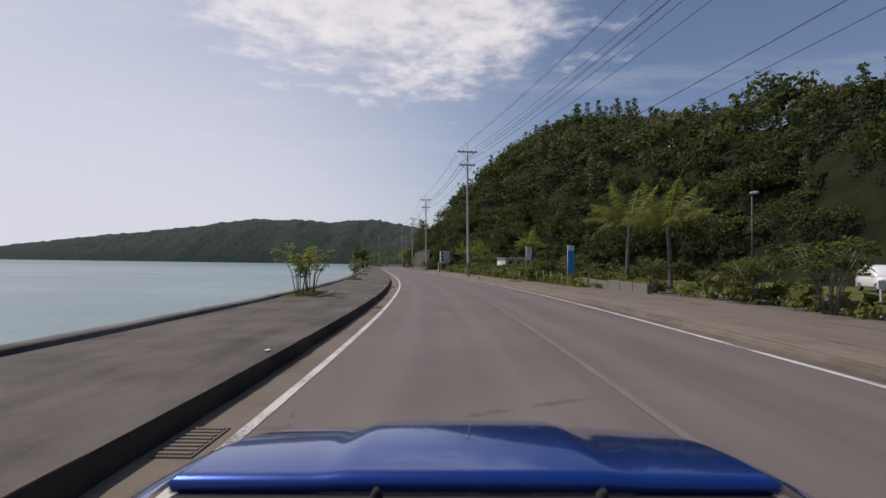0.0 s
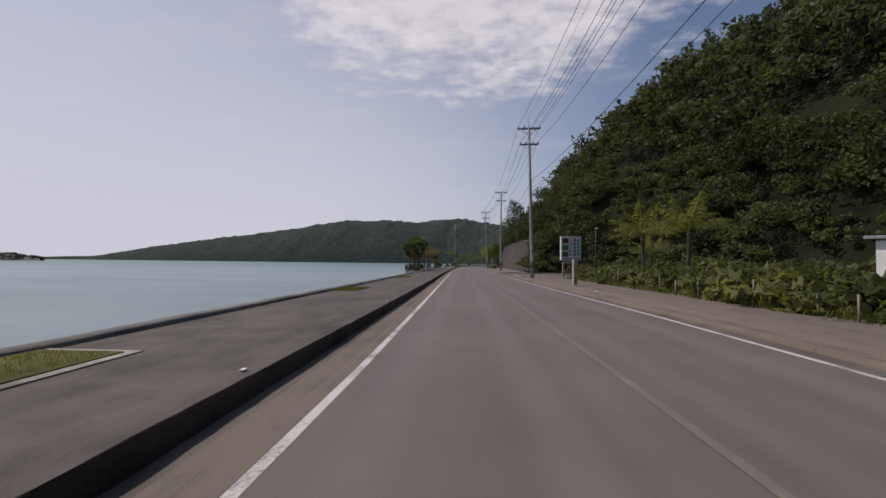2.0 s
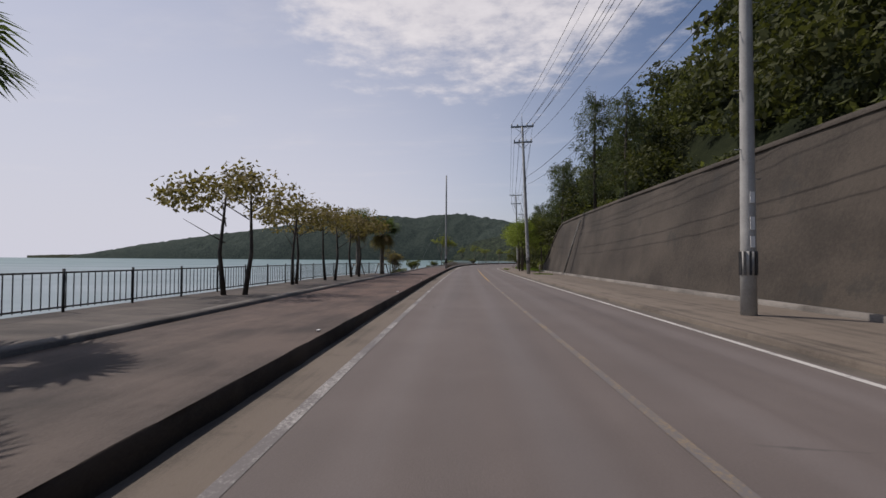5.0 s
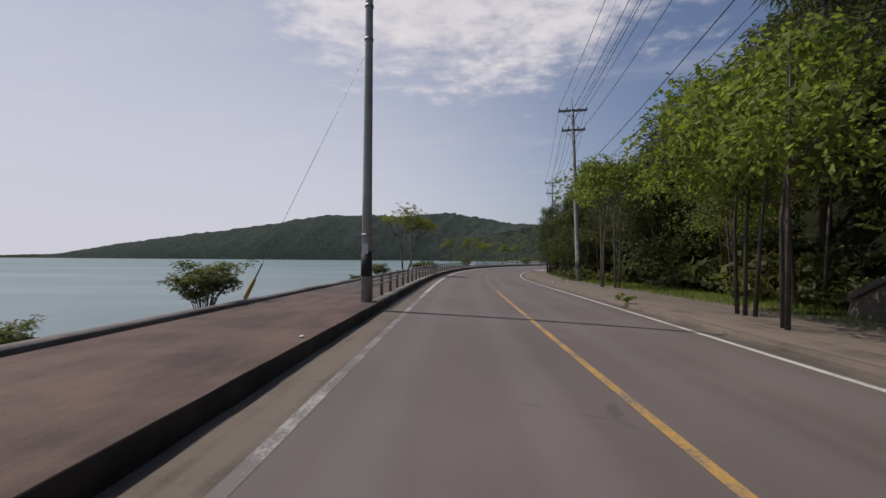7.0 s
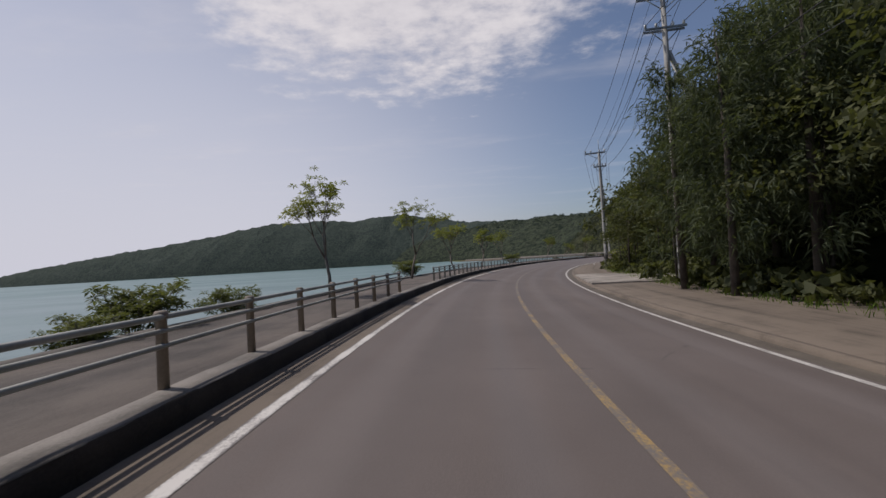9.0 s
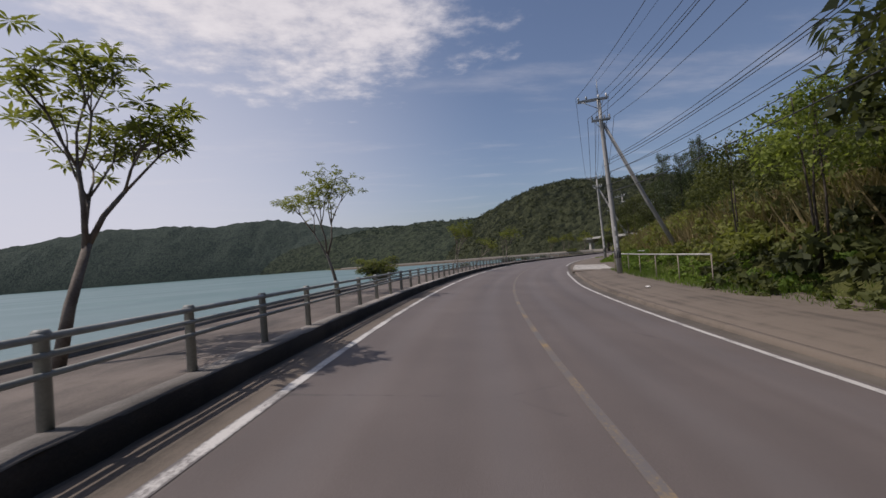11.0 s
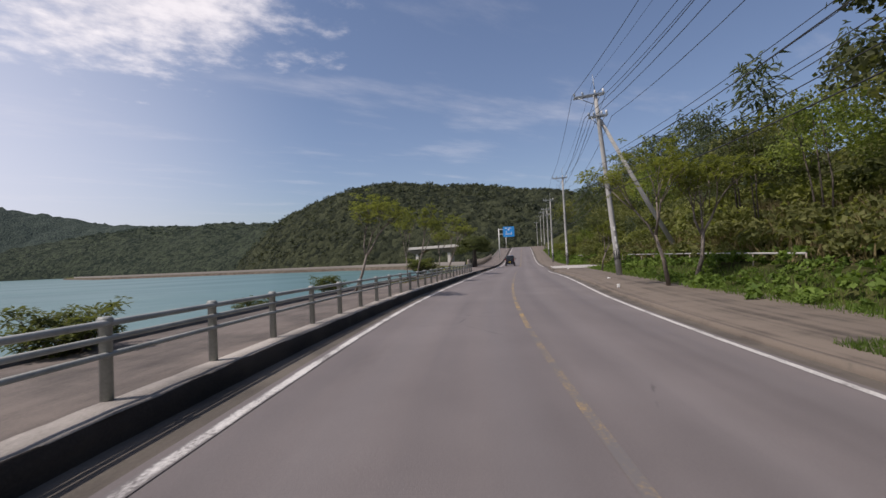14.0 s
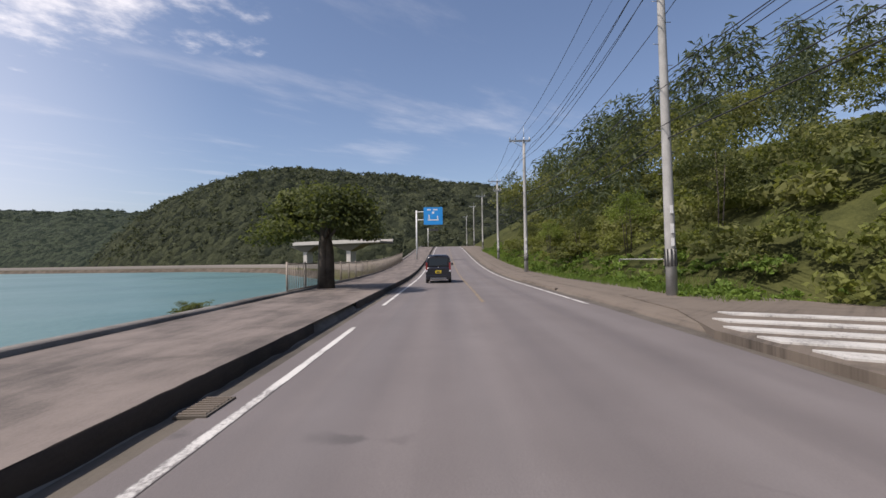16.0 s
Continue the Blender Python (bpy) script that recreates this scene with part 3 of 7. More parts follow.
    for a, b, mat in ((-90, 92, "yellow_ghost"), (92, 138, "yellow_faint"), (138, 174, "yellow_paint"), (174, 188, "yellow_faint"), (188, 214, "yellow_worn"), (214, 316, "yellow_faint"), (316, 331, "yellow_worn"), (331, 333.5, "yellow_faint"), (333.5, 335, "yellow_worn"), (335, 342, "yellow_faint"), (342, 343.9, "yellow_faint"), (343.9, 345.2, "yellow_worn"), (345.2, 351, "yellow_faint"), (365, 640, "yellow_worn")):
        line("road_marking", 0.0, 0.105, a, b, M[mat], "faded yellow centre line on the asphalt" if mat in ("yellow_paint", "yellow_worn") else "almost worn-off yellow centre line on the asphalt", mid_sway)


build_road()


def build_promenade():
    ob = sweep("pavement", [(KERB - 0.01, 0.203), (-5.4, 0.205), (-6.9, 0.2)], -90, 460, M["pave"], 2.0, sway=edge_sway)
    tagged(ob, "stained concrete seaside promenade pavement", "pavement", kind="structure")
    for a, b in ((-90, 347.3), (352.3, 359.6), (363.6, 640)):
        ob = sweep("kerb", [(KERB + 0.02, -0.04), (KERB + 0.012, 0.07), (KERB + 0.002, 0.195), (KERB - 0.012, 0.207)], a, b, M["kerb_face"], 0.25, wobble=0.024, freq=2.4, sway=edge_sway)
        tagged(ob, "mould-stained kerb face, its shaded side deepened in the colour", "kerb", kind="structure")
    ob = sweep("kerb", [(KERB + 0.03, -0.04), (KERB, 0.03), (KERB - 0.14, 0.19)], 345, 366, M["kerb"], 1.0, sway=edge_sway)
    tagged(ob, "dropped kerb at a crossing place", "kerb", kind="structure")
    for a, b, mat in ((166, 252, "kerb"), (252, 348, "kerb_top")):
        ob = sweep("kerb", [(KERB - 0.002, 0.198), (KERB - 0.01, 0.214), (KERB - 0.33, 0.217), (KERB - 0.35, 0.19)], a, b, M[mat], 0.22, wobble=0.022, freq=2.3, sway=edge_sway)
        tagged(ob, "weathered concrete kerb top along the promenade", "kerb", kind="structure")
    ob = sweep("sea_wall", [(-6.8, 0.1), (-6.8, 0.27), (-7.05, 0.29), (-7.25, 0.25), (-7.5, -1.9)], -90, 520, M["kerb"], 1.0, wobble=0.02)
    tagged(ob, "low weathered concrete sea wall edge", "sea wall", kind="structure")
    # right side
    ob = sweep("kerb", [(3.35, -0.03), (3.37, 0.075), (3.5, 0.085), (3.52, 0.05)], -90, 84, M["sandy"], 1.0, wobble=0.02)
    tagged(ob, "low dusty concrete kerb", "kerb", kind="structure")
    ob = sweep("kerb", [(3.35, -0.03), (3.37, 0.075), (3.5, 0.085), (3.52, 0.05)], 112, 350, M["sandy"], 1.0, wobble=0.02)
    tagged(ob, "low dusty concrete kerb", "kerb", kind="structure")
    ob = sweep("kerb", [(3.35, -0.03), (3.37, 0.075), (3.5, 0.085), (3.52, 0.05)], 370, 640, M["sandy"], 1.0, wobble=0.02)
    tagged(ob, "low dusty concrete kerb", "kerb", kind="structure")
    ob = sweep("pavement", [(3.35, -0.04), (3.5, 0.07), (5.2, 0.1), (6.5, 0.09), (9.8, 0.0)], -90, 90.5, M["sandy"], 2.0, wobble=0.015)
    tagged(ob, "dusty stained pavement strewn with sand", "pavement", kind="structure")
    ob = sweep("pavement", [(3.35, -0.04), (3.5, 0.07), (5.2, 0.1), (6.5, 0.09), (9.8, 0.0)], 107, 640, M["sandy"], 2.0, wobble=0.015)
    tagged(ob, "dusty stained pavement strewn with sand", "pavement", kind="structure")


build_promenade()


# ---- far hills ----
def hill_mesh(name, crest, depth, mat, label, bump=9.0, grain=0.035, step=12.0, front=1.0):
    """A wooded ridge along crest points (x, y, z), sloping down on both sides; tree crowns as lumps."""
    c = np.array(crest, float)
    L = np.concatenate([[0], np.cumsum(np.hypot(*np.diff(c[:, :2], axis=0).T))])
    n = int(L[-1] / step) + 2
    t = np.linspace(0, L[-1], n)
    x, y, z = (np.interp(t, L, c[:, i]) for i in range(3))
    k = np.ones(9) / 9
    x, y = (np.convolve(np.pad(a, 4, mode="edge"), k, "valid") for a in (x, y))
    dx, dy = np.gradient(x), np.gradient(y)
    m = np.hypot(dx, dy)
    nx, ny = -dy / m, dx / m
    w = np.linspace(-1, 1, int(2 * depth / step) + 3)
    T, Wd = np.meshgrid(t, w, indexing="ij")
    prof = np.cos(np.clip(np.abs(Wd), 0, 1) * math.pi / 2) ** 0.85
    X = x[:, None] + nx[:, None] * Wd * depth
    Y = y[:, None] + ny[:, None] * Wd * depth
    lump = np.array([[noise.fractal((a * grain * 0.22, b * grain * 0.22, 2.0), 1.0, 2.0, 4) for a, b in zip(ra, rb)] for ra, rb in zip(X, Y)])
    crown = np.array([[1.0 - noise.voronoi((a * grain * 2.2, b * grain * 2.2, 0.0))[0][0] for a, b in zip(ra, rb)] for ra, rb in zip(X, Y)])
    Z = -3.0 + (z[:, None] + 3.0) * prof * (1 + lump * 0.28 * (1 - prof * 0.8)) + crown * bump * np.clip(prof * 4, 0, 1)
    ob = mesh_np(name, np.stack([X, Y, Z], -1).reshape(-1, 3), grid_faces(n, len(w)), mat, smooth=False)
    return tagged(ob, label, "hill", kind="structure")


def from_bearing(eye, rows):
    """Crest points from bearings: degrees left of north, elevation, distance."""
    return [(eye[0] - math.sin(radians(a)) * d, eye[1] + math.cos(radians(a)) * d, d * math.tan(radians(e))) for a, e, d in rows]


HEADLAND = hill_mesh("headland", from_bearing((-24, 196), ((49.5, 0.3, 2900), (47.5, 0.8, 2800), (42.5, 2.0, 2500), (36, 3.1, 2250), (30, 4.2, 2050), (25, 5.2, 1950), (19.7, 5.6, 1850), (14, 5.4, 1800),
          (8, 5.9, 1750), (4, 5.1, 1700), (0, 4.2, 1600), (-6, 4.3, 1400))), 240, M["hazed_forest"], "long dark green wooded headland across the bay", 17.0, 0.03, 14.0)
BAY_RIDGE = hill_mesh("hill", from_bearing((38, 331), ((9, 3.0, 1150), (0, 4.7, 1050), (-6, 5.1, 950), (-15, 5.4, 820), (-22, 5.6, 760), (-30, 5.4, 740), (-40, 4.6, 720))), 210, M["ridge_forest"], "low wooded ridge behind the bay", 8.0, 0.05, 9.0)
BAY_HILL = hill_mesh("hill", from_bearing((38, 331), ((-16.0, 1.5, 455), (-16.8, 4.2, 450), (-17.6, 6.2, 435), (-19.0, 8.2, 405), (-21.5, 10.1, 375), (-24.6, 10.9, 350), (-30, 11.1, 325), (-36, 10.6, 305), (-42, 10.2, 292), (-48.6, 9.2, 290), (-53, 8.0, 298), (-62, 7.0, 312), (-80, 6.0, 330))), 88, M["far_forest"], "steep dark green wooded hill at the head of the bay", 3.4, 0.1, 2.1)


def far_shore():
    """The flat land at the head of the bay."""
    c = Vector((38.5, 331.5))
    ahead, left = Vector((0.707, 0.707)), Vector((-0.707, 0.707))
    pts = [(58, 9), (75, 22), (120, 45), (150, 80), (168, 160), (190, 260), (300, 420), (700, 900), (1400, 1400), (1400, -400), (58, -400)]
    bm = bmesh.new()
    low = [bm.verts.new((*(c + ahead * a + left * b), -2.5)) for a, b in pts]
    top = [bm.verts.new((*(c + ahead * (a + 2.5) + left * (b - 1)), -0.5)) for a, b in pts]
    for i in range(len(pts)):
        j = (i + 1) % len(pts)
        bm.faces.new((low[i], low[j], top[j], top[i]))
    bm.faces.new(top)
    bmesh.ops.recalc_face_normals(bm, faces=bm.faces)
    ob = part("ground", bm, M["grass_soil"])
    tagged(ob, "low grassy far shore of the bay", "ground", kind="structure")


far_shore()


def shore_edge():
    """Pale stone embankment and a low causeway along the far shore."""
    c, ahead, left = Vector((38.5, 331.5, 0)), Vector((0.707, 0.707, 0)), Vector((-0.707, 0.707, 0))
    pts = [(74, 20), (119, 44), (149, 79), (167, 159), (189, 259), (298, 419)]
    fine = []
    for (a0, b0), (a1, b1) in zip(pts, pts[1:]):
        for j in range(8):
            fine.append(c + ahead * (a0 + (a1 - a0) * j / 8) + left * (b0 + (b1 - b0) * j / 8))
    for name, z0, z1, w, mat, label in (("embankment", -2.2, -0.35, 1.6, "dirt", "pale sandy stone embankment of the far shore"), ("causeway_wall", -0.4, 0.75, 0.5, "kerb", "low grey parapet along the far shore road")):
        off = 0.0 if name == "embankment" else 7.0
        v, n = [], len(fine)
        for i, p in enumerate(fine):
            d = (fine[min(i + 1, n - 1)] - fine[max(i - 1, 0)]).normalized()
            out = d.cross(Vector((0, 0, 1)))
            q = p + out * off
            for dz, k in ((z0, -w), (z1, 0.0), (z1, 1.0), (z0, 1.0)):
                v.append(q + out * k * (1 if name == "embankment" else 0.3) + Vector((0, 0, dz)))
        tagged(mesh_np(name, [tuple(p) for p in v], grid_faces(n, 4), M[mat]), label, "embankment", kind="structure")


shore_edge()
ISLET = hill_mesh("islet", [(-724, 500, 0.5), (-712, 512, 5), (-700, 524, 7), (-690, 534, 3), (-676, 548, 0.5)], 22, M["rock"], "small rocky islet far out in the bay", 2.0, 0.1, 3.0)
hill_mesh("spit", from_bearing((-24, 196), ((56, 0.12, 3000), (53, 0.25, 3000), (50, 0.3, 2950), (47, 0.3, 2900))), 120, M["far_forest"], "low dark spit of land on the horizon", 6.0, 0.03, 20.0)


# ---- plants ----
def unit(v):
    return v / np.maximum(np.linalg.norm(v, axis=-1, keepdims=True), 1e-6)


def leaves_at(rng, pos, out, length, width, spread=0.9):
    """Diamond leaves at points, facing roughly along out."""
    n = len(pos)
    nrm = unit(out + rng.normal(size=(n, 3)) * spread)
    t = unit(np.cross(nrm, rng.normal(size=(n, 3))))
    b = np.cross(nrm, t)
    l = (length * rng.uniform(0.6, 1.3, n))[:, None]
    w = (width * rng.uniform(0.6, 1.3, n))[:, None]
    v = np.stack([pos - t * l / 2, pos + b * w / 2 - nrm * l * 0.1, pos + t * l / 2, pos - b * w / 2 - nrm * l * 0.1], 1)
    return v.reshape(-1, 3)


def quads(n):
    return np.arange(n * 4).reshape(-1, 4)


def clump_crown(seed, radius, height, base, clumps, per, leaf, squash=0.7, gap=0.0):
    """A crown of leaf clumps with an uneven outline."""
    rng = np.random.default_rng(seed)
    d = unit(rng.normal(size=(clumps, 3)))
    d[:, 2] = np.abs(d[:, 2]) * 1.0 - 0.35
    r = rng.uniform(0.35, 1.0, clumps) ** 0.6
    cen = d * r[:, None] * np.array((radius, radius, height * 0.5)) + np.array((0, 0, base + height * 0.45))
    cr = radius * rng.uniform(0.24, 0.5, clumps)
    idx = np.repeat(np.arange(clumps), per)
    o = unit(rng.normal(size=(len(idx), 3)))
    o[:, 2] *= np.where(o[:, 2] < 0, 0.5, 1.0)
    rad = cr[idx] * rng.uniform(0.55, 1.08, len(idx))
    pos = cen[idx] + o * rad[:, None] * np.array((1, 1, squash))
    return leaves_at(rng, pos, o + np.array((0, 0, 0.5)), leaf, leaf * 0.55)


def pine_crown(seed, radius, height, base, n, leaf):
    """A ragged conifer: tiers of drooping sprays on a spire."""
    rng = np.random.default_rng(seed)
    tiers = int(height / 0.75) + 3
    pos, out = [], []
    for k in range(tiers):
        f = (k + rng.uniform(-0.3, 0.3)) / tiers
        z = base + height * f
        r = radius * (1 - f) ** 0.75 * rng.uniform(0.55, 1.1) + 0.15
        for b in range(rng.integers(4, 7)):
            a = rng.uniform(0, math.tau)
            m = max(4, int(n / tiers / 5))
            q = rng.uniform(0.15, 1, m) ** 0.7
            p = np.stack([np.cos(a) * q * r, np.sin(a) * q * r, z + q * rng.uniform(-0.1, 0.35) * r * 0.6], -1) + rng.normal(size=(m, 3)) * 0.16 * r ** 0.5
            pos.append(p)
            out.append(np.tile((np.cos(a) * 0.3, np.sin(a) * 0.3, 0.8), (m, 1)))
    pos, out = np.concatenate(pos), np.concatenate(out)
    return leaves_at(rng, pos, out, leaf, leaf * 0.33, 0.8)


def casuarina_crown(seed, radius, height, base, n, leaf, width):
    """A feathery crown: rising branches hung with fine drooping needle sprays."""
    rng = np.random.default_rng(seed)
    count = 46
    vs = []
    for k in range(count):
        f = (k + rng.uniform(0, 1)) / count
        a = k * 2.4 + rng.uniform(-0.5, 0.5)
        reach = radius * (0.25 + 0.75 * math.sin(math.pi * min(1.0, 0.3 + 0.62 * f)) ** 0.8) * rng.uniform(0.6, 1.1)
        rise_ = reach * rng.uniform(0.25, 0.8)
        m = max(3, n // count)
        q = rng.uniform(0.12, 1.0, m) ** 0.75
        c = np.stack([np.cos(a) * q * reach, np.sin(a) * q * reach, base + height * f * 0.93 + q * rise_], -1) + rng.normal(size=(m, 3)) * 0.15 * radius ** 0.5
        d = unit(np.stack([np.cos(a) * np.ones(m) * 0.45, np.sin(a) * np.ones(m) * 0.45, -0.1 * np.ones(m)], -1) + rng.normal(size=(m, 3)) * 0.55)
        side = unit(np.cross(d, rng.normal(size=(m, 3))))
        L = (leaf * rng.uniform(0.6, 1.3, m))[:, None]
        vs.append(np.stack([c, c + d * L * 0.5 + side * width * 0.5, c + d * L - np.array((0, 0, 0.25)) * L, c + d * L * 0.5 - side * width * 0.5], 1).reshape(-1, 3))
    return np.concatenate(vs)


def limbs(bm, rng, base, top, r0, forks=3, spread=0.5, levels=2, tips=None, sides=7):
    """Trunk with forking limbs; collects the tips."""
    base, top = Vector(base), Vector(top)
    mid = base.lerp(top, 0.5) + Vector((rng.uniform(-1, 1), rng.uniform(-1, 1), 0)) * (top - base).length * 0.06
    bm_tube(bm, [base, mid, top], [r0, r0 * 0.82, r0 * 0.62], sides)
    if levels == 0:
        tips.append(top)
        return
    d = (top - base)
    for k in range(forks):
        a = math.tau * (k + rng.uniform(-0.3, 0.3)) / forks
        side = Vector((math.cos(a), math.sin(a), 0)) * spread * rng.uniform(0.6, 1.25)
        L = d.length * rng.uniform(0.55, 0.85)
        v = (d.normalized() * 0.8 + side).normalized() * L
        start = base.lerp(top, rng.uniform(0.86, 1.0))
        limbs(bm, rng, start, start + v, r0 * 0.55, forks, spread * 1.1, levels - 1, tips, max(4, sides - 2))


def whorl(rng, c, m, leaf, width=0.23):
    """Long narrow leaves radiating from one shoot tip."""
    a = np.arange(m) * 2.4 + rng.uniform(0, math.tau)
    up = rng.uniform(-0.5, 0.75, m)
    d = unit(np.stack([np.cos(a) * np.cos(up), np.sin(a) * np.cos(up), np.sin(up)], -1))
    side = unit(np.cross(d, np.array((0, 0, 1.0))) + rng.normal(size=(m, 3)) * 0.25)
    L = (leaf * rng.uniform(0.65, 1.2, m))[:, None]
    mid = c + d * L * 0.58
    tip = c + d * L - np.array((0, 0, 0.16)) * L
    return np.stack([c + d * 0.03, mid + side * L * width * 0.5, tip, mid - side * L * width * 0.5], 1).reshape(-1, 3)


def rosette_tree(name, seed, height, lean, label, category="tree", trunk_share=0.42, r0=0.13, mat="leaf_mid", levels=2, forks=3, spread=0.5, leaf=0.34, tufts=5, crown_r=0.34):
    """A slender promenade tree: pale forking limbs with whorls of long leaves at the tips."""
    rnd = random.Random(seed)
    rng = np.random.default_rng(seed)
    t = thing(name, label, category)
    bm, tips = bmesh.new(), []
    limbs(bm, rnd, (0, 0, -0.1), (lean[0], lean[1], height * trunk_share), r0, forks, spread, levels, tips)
    part("trunk", bm, M["bark"], t)
    v = []
    for p in tips:
        for k in range(tufts):
            c = np.array(p) + rng.normal(size=3) * np.array((crown_r, crown_r, crown_r * 0.75)) * height / 7
            v.append(whorl(rng, c, rng.integers(13, 20), leaf))
    v = np.concatenate(v)
    mesh_np("crown", v, quads(len(v) // 4), M[mat], t)
    return t


def stool_tree(name, seed, height, label, mat="leaf_bright", stems=11, reach=(0.12, 0.62), leaf=0.22, whorls=2, category="tree"):
    """A low tree fanning out of the ground in many stems, with whorls of leaves at the tips."""
    rnd, rng = random.Random(seed), np.random.default_rng(seed)
    t = thing(name, label, category)
    pos = []
    bm = bmesh.new()
    for k in range(stems):
        a = k * 2.4 + rnd.uniform(-0.3, 0.3)
        lean = rnd.uniform(*reach)
        h = height * rnd.uniform(0.62, 0.9)
        root = Vector((math.cos(a) * 0.13, math.sin(a) * 0.13, -0.08))
        knee = root + Vector((math.cos(a) * lean * 0.35, math.sin(a) * lean * 0.35, h * 0.5))
        top = root + Vector((math.cos(a) * lean * 1.25, math.sin(a) * lean * 1.25, h))
        bm_tube(bm, [root, knee, top], [0.024, 0.018, 0.01], 6)
        tips = [top]
        for j in range(3):
            b = rnd.uniform(0, math.tau)
            s = knee.lerp(top, rnd.uniform(0.1, 0.8))
            e = s + Vector((math.cos(b) * 0.3, math.sin(b) * 0.3, rnd.uniform(0.12, 0.36)))
            bm_tube(bm, [s, e], [0.011, 0.006], 5)
            tips.append(e)
        for p in tips:
            for j in range(whorls):
                pos.append(whorl(rng, np.array(p) + rng.normal(size=3) * 0.05 * whorls, 12, leaf, 0.3))
    part("trunk", bm, M["bark"], t)
    v = np.concatenate(pos)
    mesh_np("crown", v, quads(len(v) // 4), M[mat], t)
    return t


def broadleaf(name, seed, height, radius, mat, label, trunk=0.16, leaf=0.42, clumps=22, per=70, category="tree", base=0.3, stems=1, apart=(0.1, 0.5)):
    t = thing(name, label, category)
    rnd = random.Random(seed)
    bm = bmesh.new()
    for k in range(stems):
        a = rnd.uniform(0, math.tau)
        off = Vector((math.cos(a), math.sin(a), 0)) * (0.0 if stems == 1 else rnd.uniform(*apart))
        top = Vector((rnd.uniform(-0.4, 0.4), rnd.uniform(-0.4, 0.4), height * 0.72)) + off * 2.5
        bm_tube(bm, [off + Vector((0, 0, -0.15)), off * 1.6 + Vector((0, 0, height * 0.3)), top], [trunk, trunk * 0.7, trunk * 0.3], 7)
        for j in range(4):
            s = off.lerp(top, rnd.uniform(0.45, 0.85))
            b = rnd.uniform(0, math.tau)
            bm_tube(bm, [s, s + Vector((math.cos(b) * radius * 0.6, math.sin(b) * radius * 0.6, height * 0.16))], [trunk * 0.25, trunk * 0.08], 5)
    part("trunk", bm, M["bark" if name == "street_tree" else "bark_dark"], t)
    v = clump_crown(seed, radius, height * (1 - base), height * base, clumps, per, leaf)
    mesh_np("crown", v, quads(len(v) // 4), M[mat], t)
    return t


def conifer(name, seed, height, radius, label, n=2600, leaf=0.5):
    t = thing(name, label, "tree")
    bm = bmesh.new()
    bm_tube(bm, [(0, 0, -0.2), (0.1, 0, height * 0.5), (0, 0.1, height * 0.97)], [0.2, 0.14, 0.03], 7)
    part("trunk", bm, M["bark_dark"], t)
    v = casuarina_crown(seed, radius, height * 0.84, height * 0.14, n, leaf, 0.07)
    mesh_np("crown", v, quads(len(v) // 4), M["leaf_needle"], t)
    return t


def fan_palm(seed, height, label, r=0.17, props=True):
    """A fan palm with a skirt of dead fronds and a wooden prop."""
    rng = np.random.default_rng(seed)
    t = thing("fan_palm", label, "palm tree")
    bm = bmesh.new()
    zs = np.linspace(-0.1, height - 0.9, 9)
    bm_tube(bm, [(0.05 * math.sin(z), 0, z) for z in zs], [r * (1.25 if i == 0 else 1.0 + 0.12 * (i % 2)) for i in range(9)], 10)
    part("trunk", bm, M["bark"], t)
    v, f = [], []
    dv, df = [], []
    for k in range(46):
        dead = k >= 32
        a = rng.uniform(0, math.tau)
        up = rng.uniform(-0.25, 1.15) if not dead else rng.uniform(-1.25, -0.7)
        d = np.array((math.cos(a) * math.cos(up), math.sin(a) * math.cos(up), math.sin(up)))
        side = unit(np.cross(d, (0, 0, 1.0)))
        nrm = np.cross(side, d)
        o = np.array((0, 0, height - 0.85))
        pl = rng.uniform(0.65, 1.15) if not dead else rng.uniform(0.3, 0.6)
        hub = o + d * pl
        V, Fc = (dv, df) if dead else (v, f)
        b = len(V)
        V += [o - side * 0.02, o + side * 0.02, hub + side * 0.02, hub - side * 0.02]
        Fc.append((b, b + 1, b + 2, b + 3))
        blades = 19
        L = rng.uniform(0.85, 1.2)
        for j in range(blades):
            th = (j / (blades - 1) - 0.5) * 3.9
            e = d * math.cos(th) + side * math.sin(th)
            w = np.cross(nrm, e) * 0.042
            m_ = hub + e * L * 0.62 - nrm * 0.03
            tip = hub + e * L - np.array((0, 0, 0.22 + 0.2 * rng.random()))
            b = len(V)
            V += [hub, m_ + w, tip, m_ - w]
            Fc.append((b, b + 1, b + 2, b + 3))
    mesh_np("crown", v, f, M["palm_leaf"], t)
    mesh_np("dead_fronds", dv, df, M["dry"], t)
    if props:
        bm = bmesh.new()
        for k in range(4):
            a = math.pi / 4 + k * math.pi / 2
            bm_tube(bm, [(math.cos(a) * 0.62, math.sin(a) * 0.62, -0.05), (math.cos(a) * 0.32, math.sin(a) * 0.32, 1.0)], 0.045, 6)
        for k in range(4):
            a, b = math.pi / 4 + k * math.pi / 2, math.pi / 4 + (k + 1) * math.pi / 2
            bm_tube(bm, [(math.cos(a) * 0.36, math.sin(a) * 0.36, 0.86), (math.cos(b) * 0.36, math.sin(b) * 0.36, 0.86)], 0.04, 6)
        part("prop", bm, M["bark"], t, "weathered wooden tree prop")
    return t


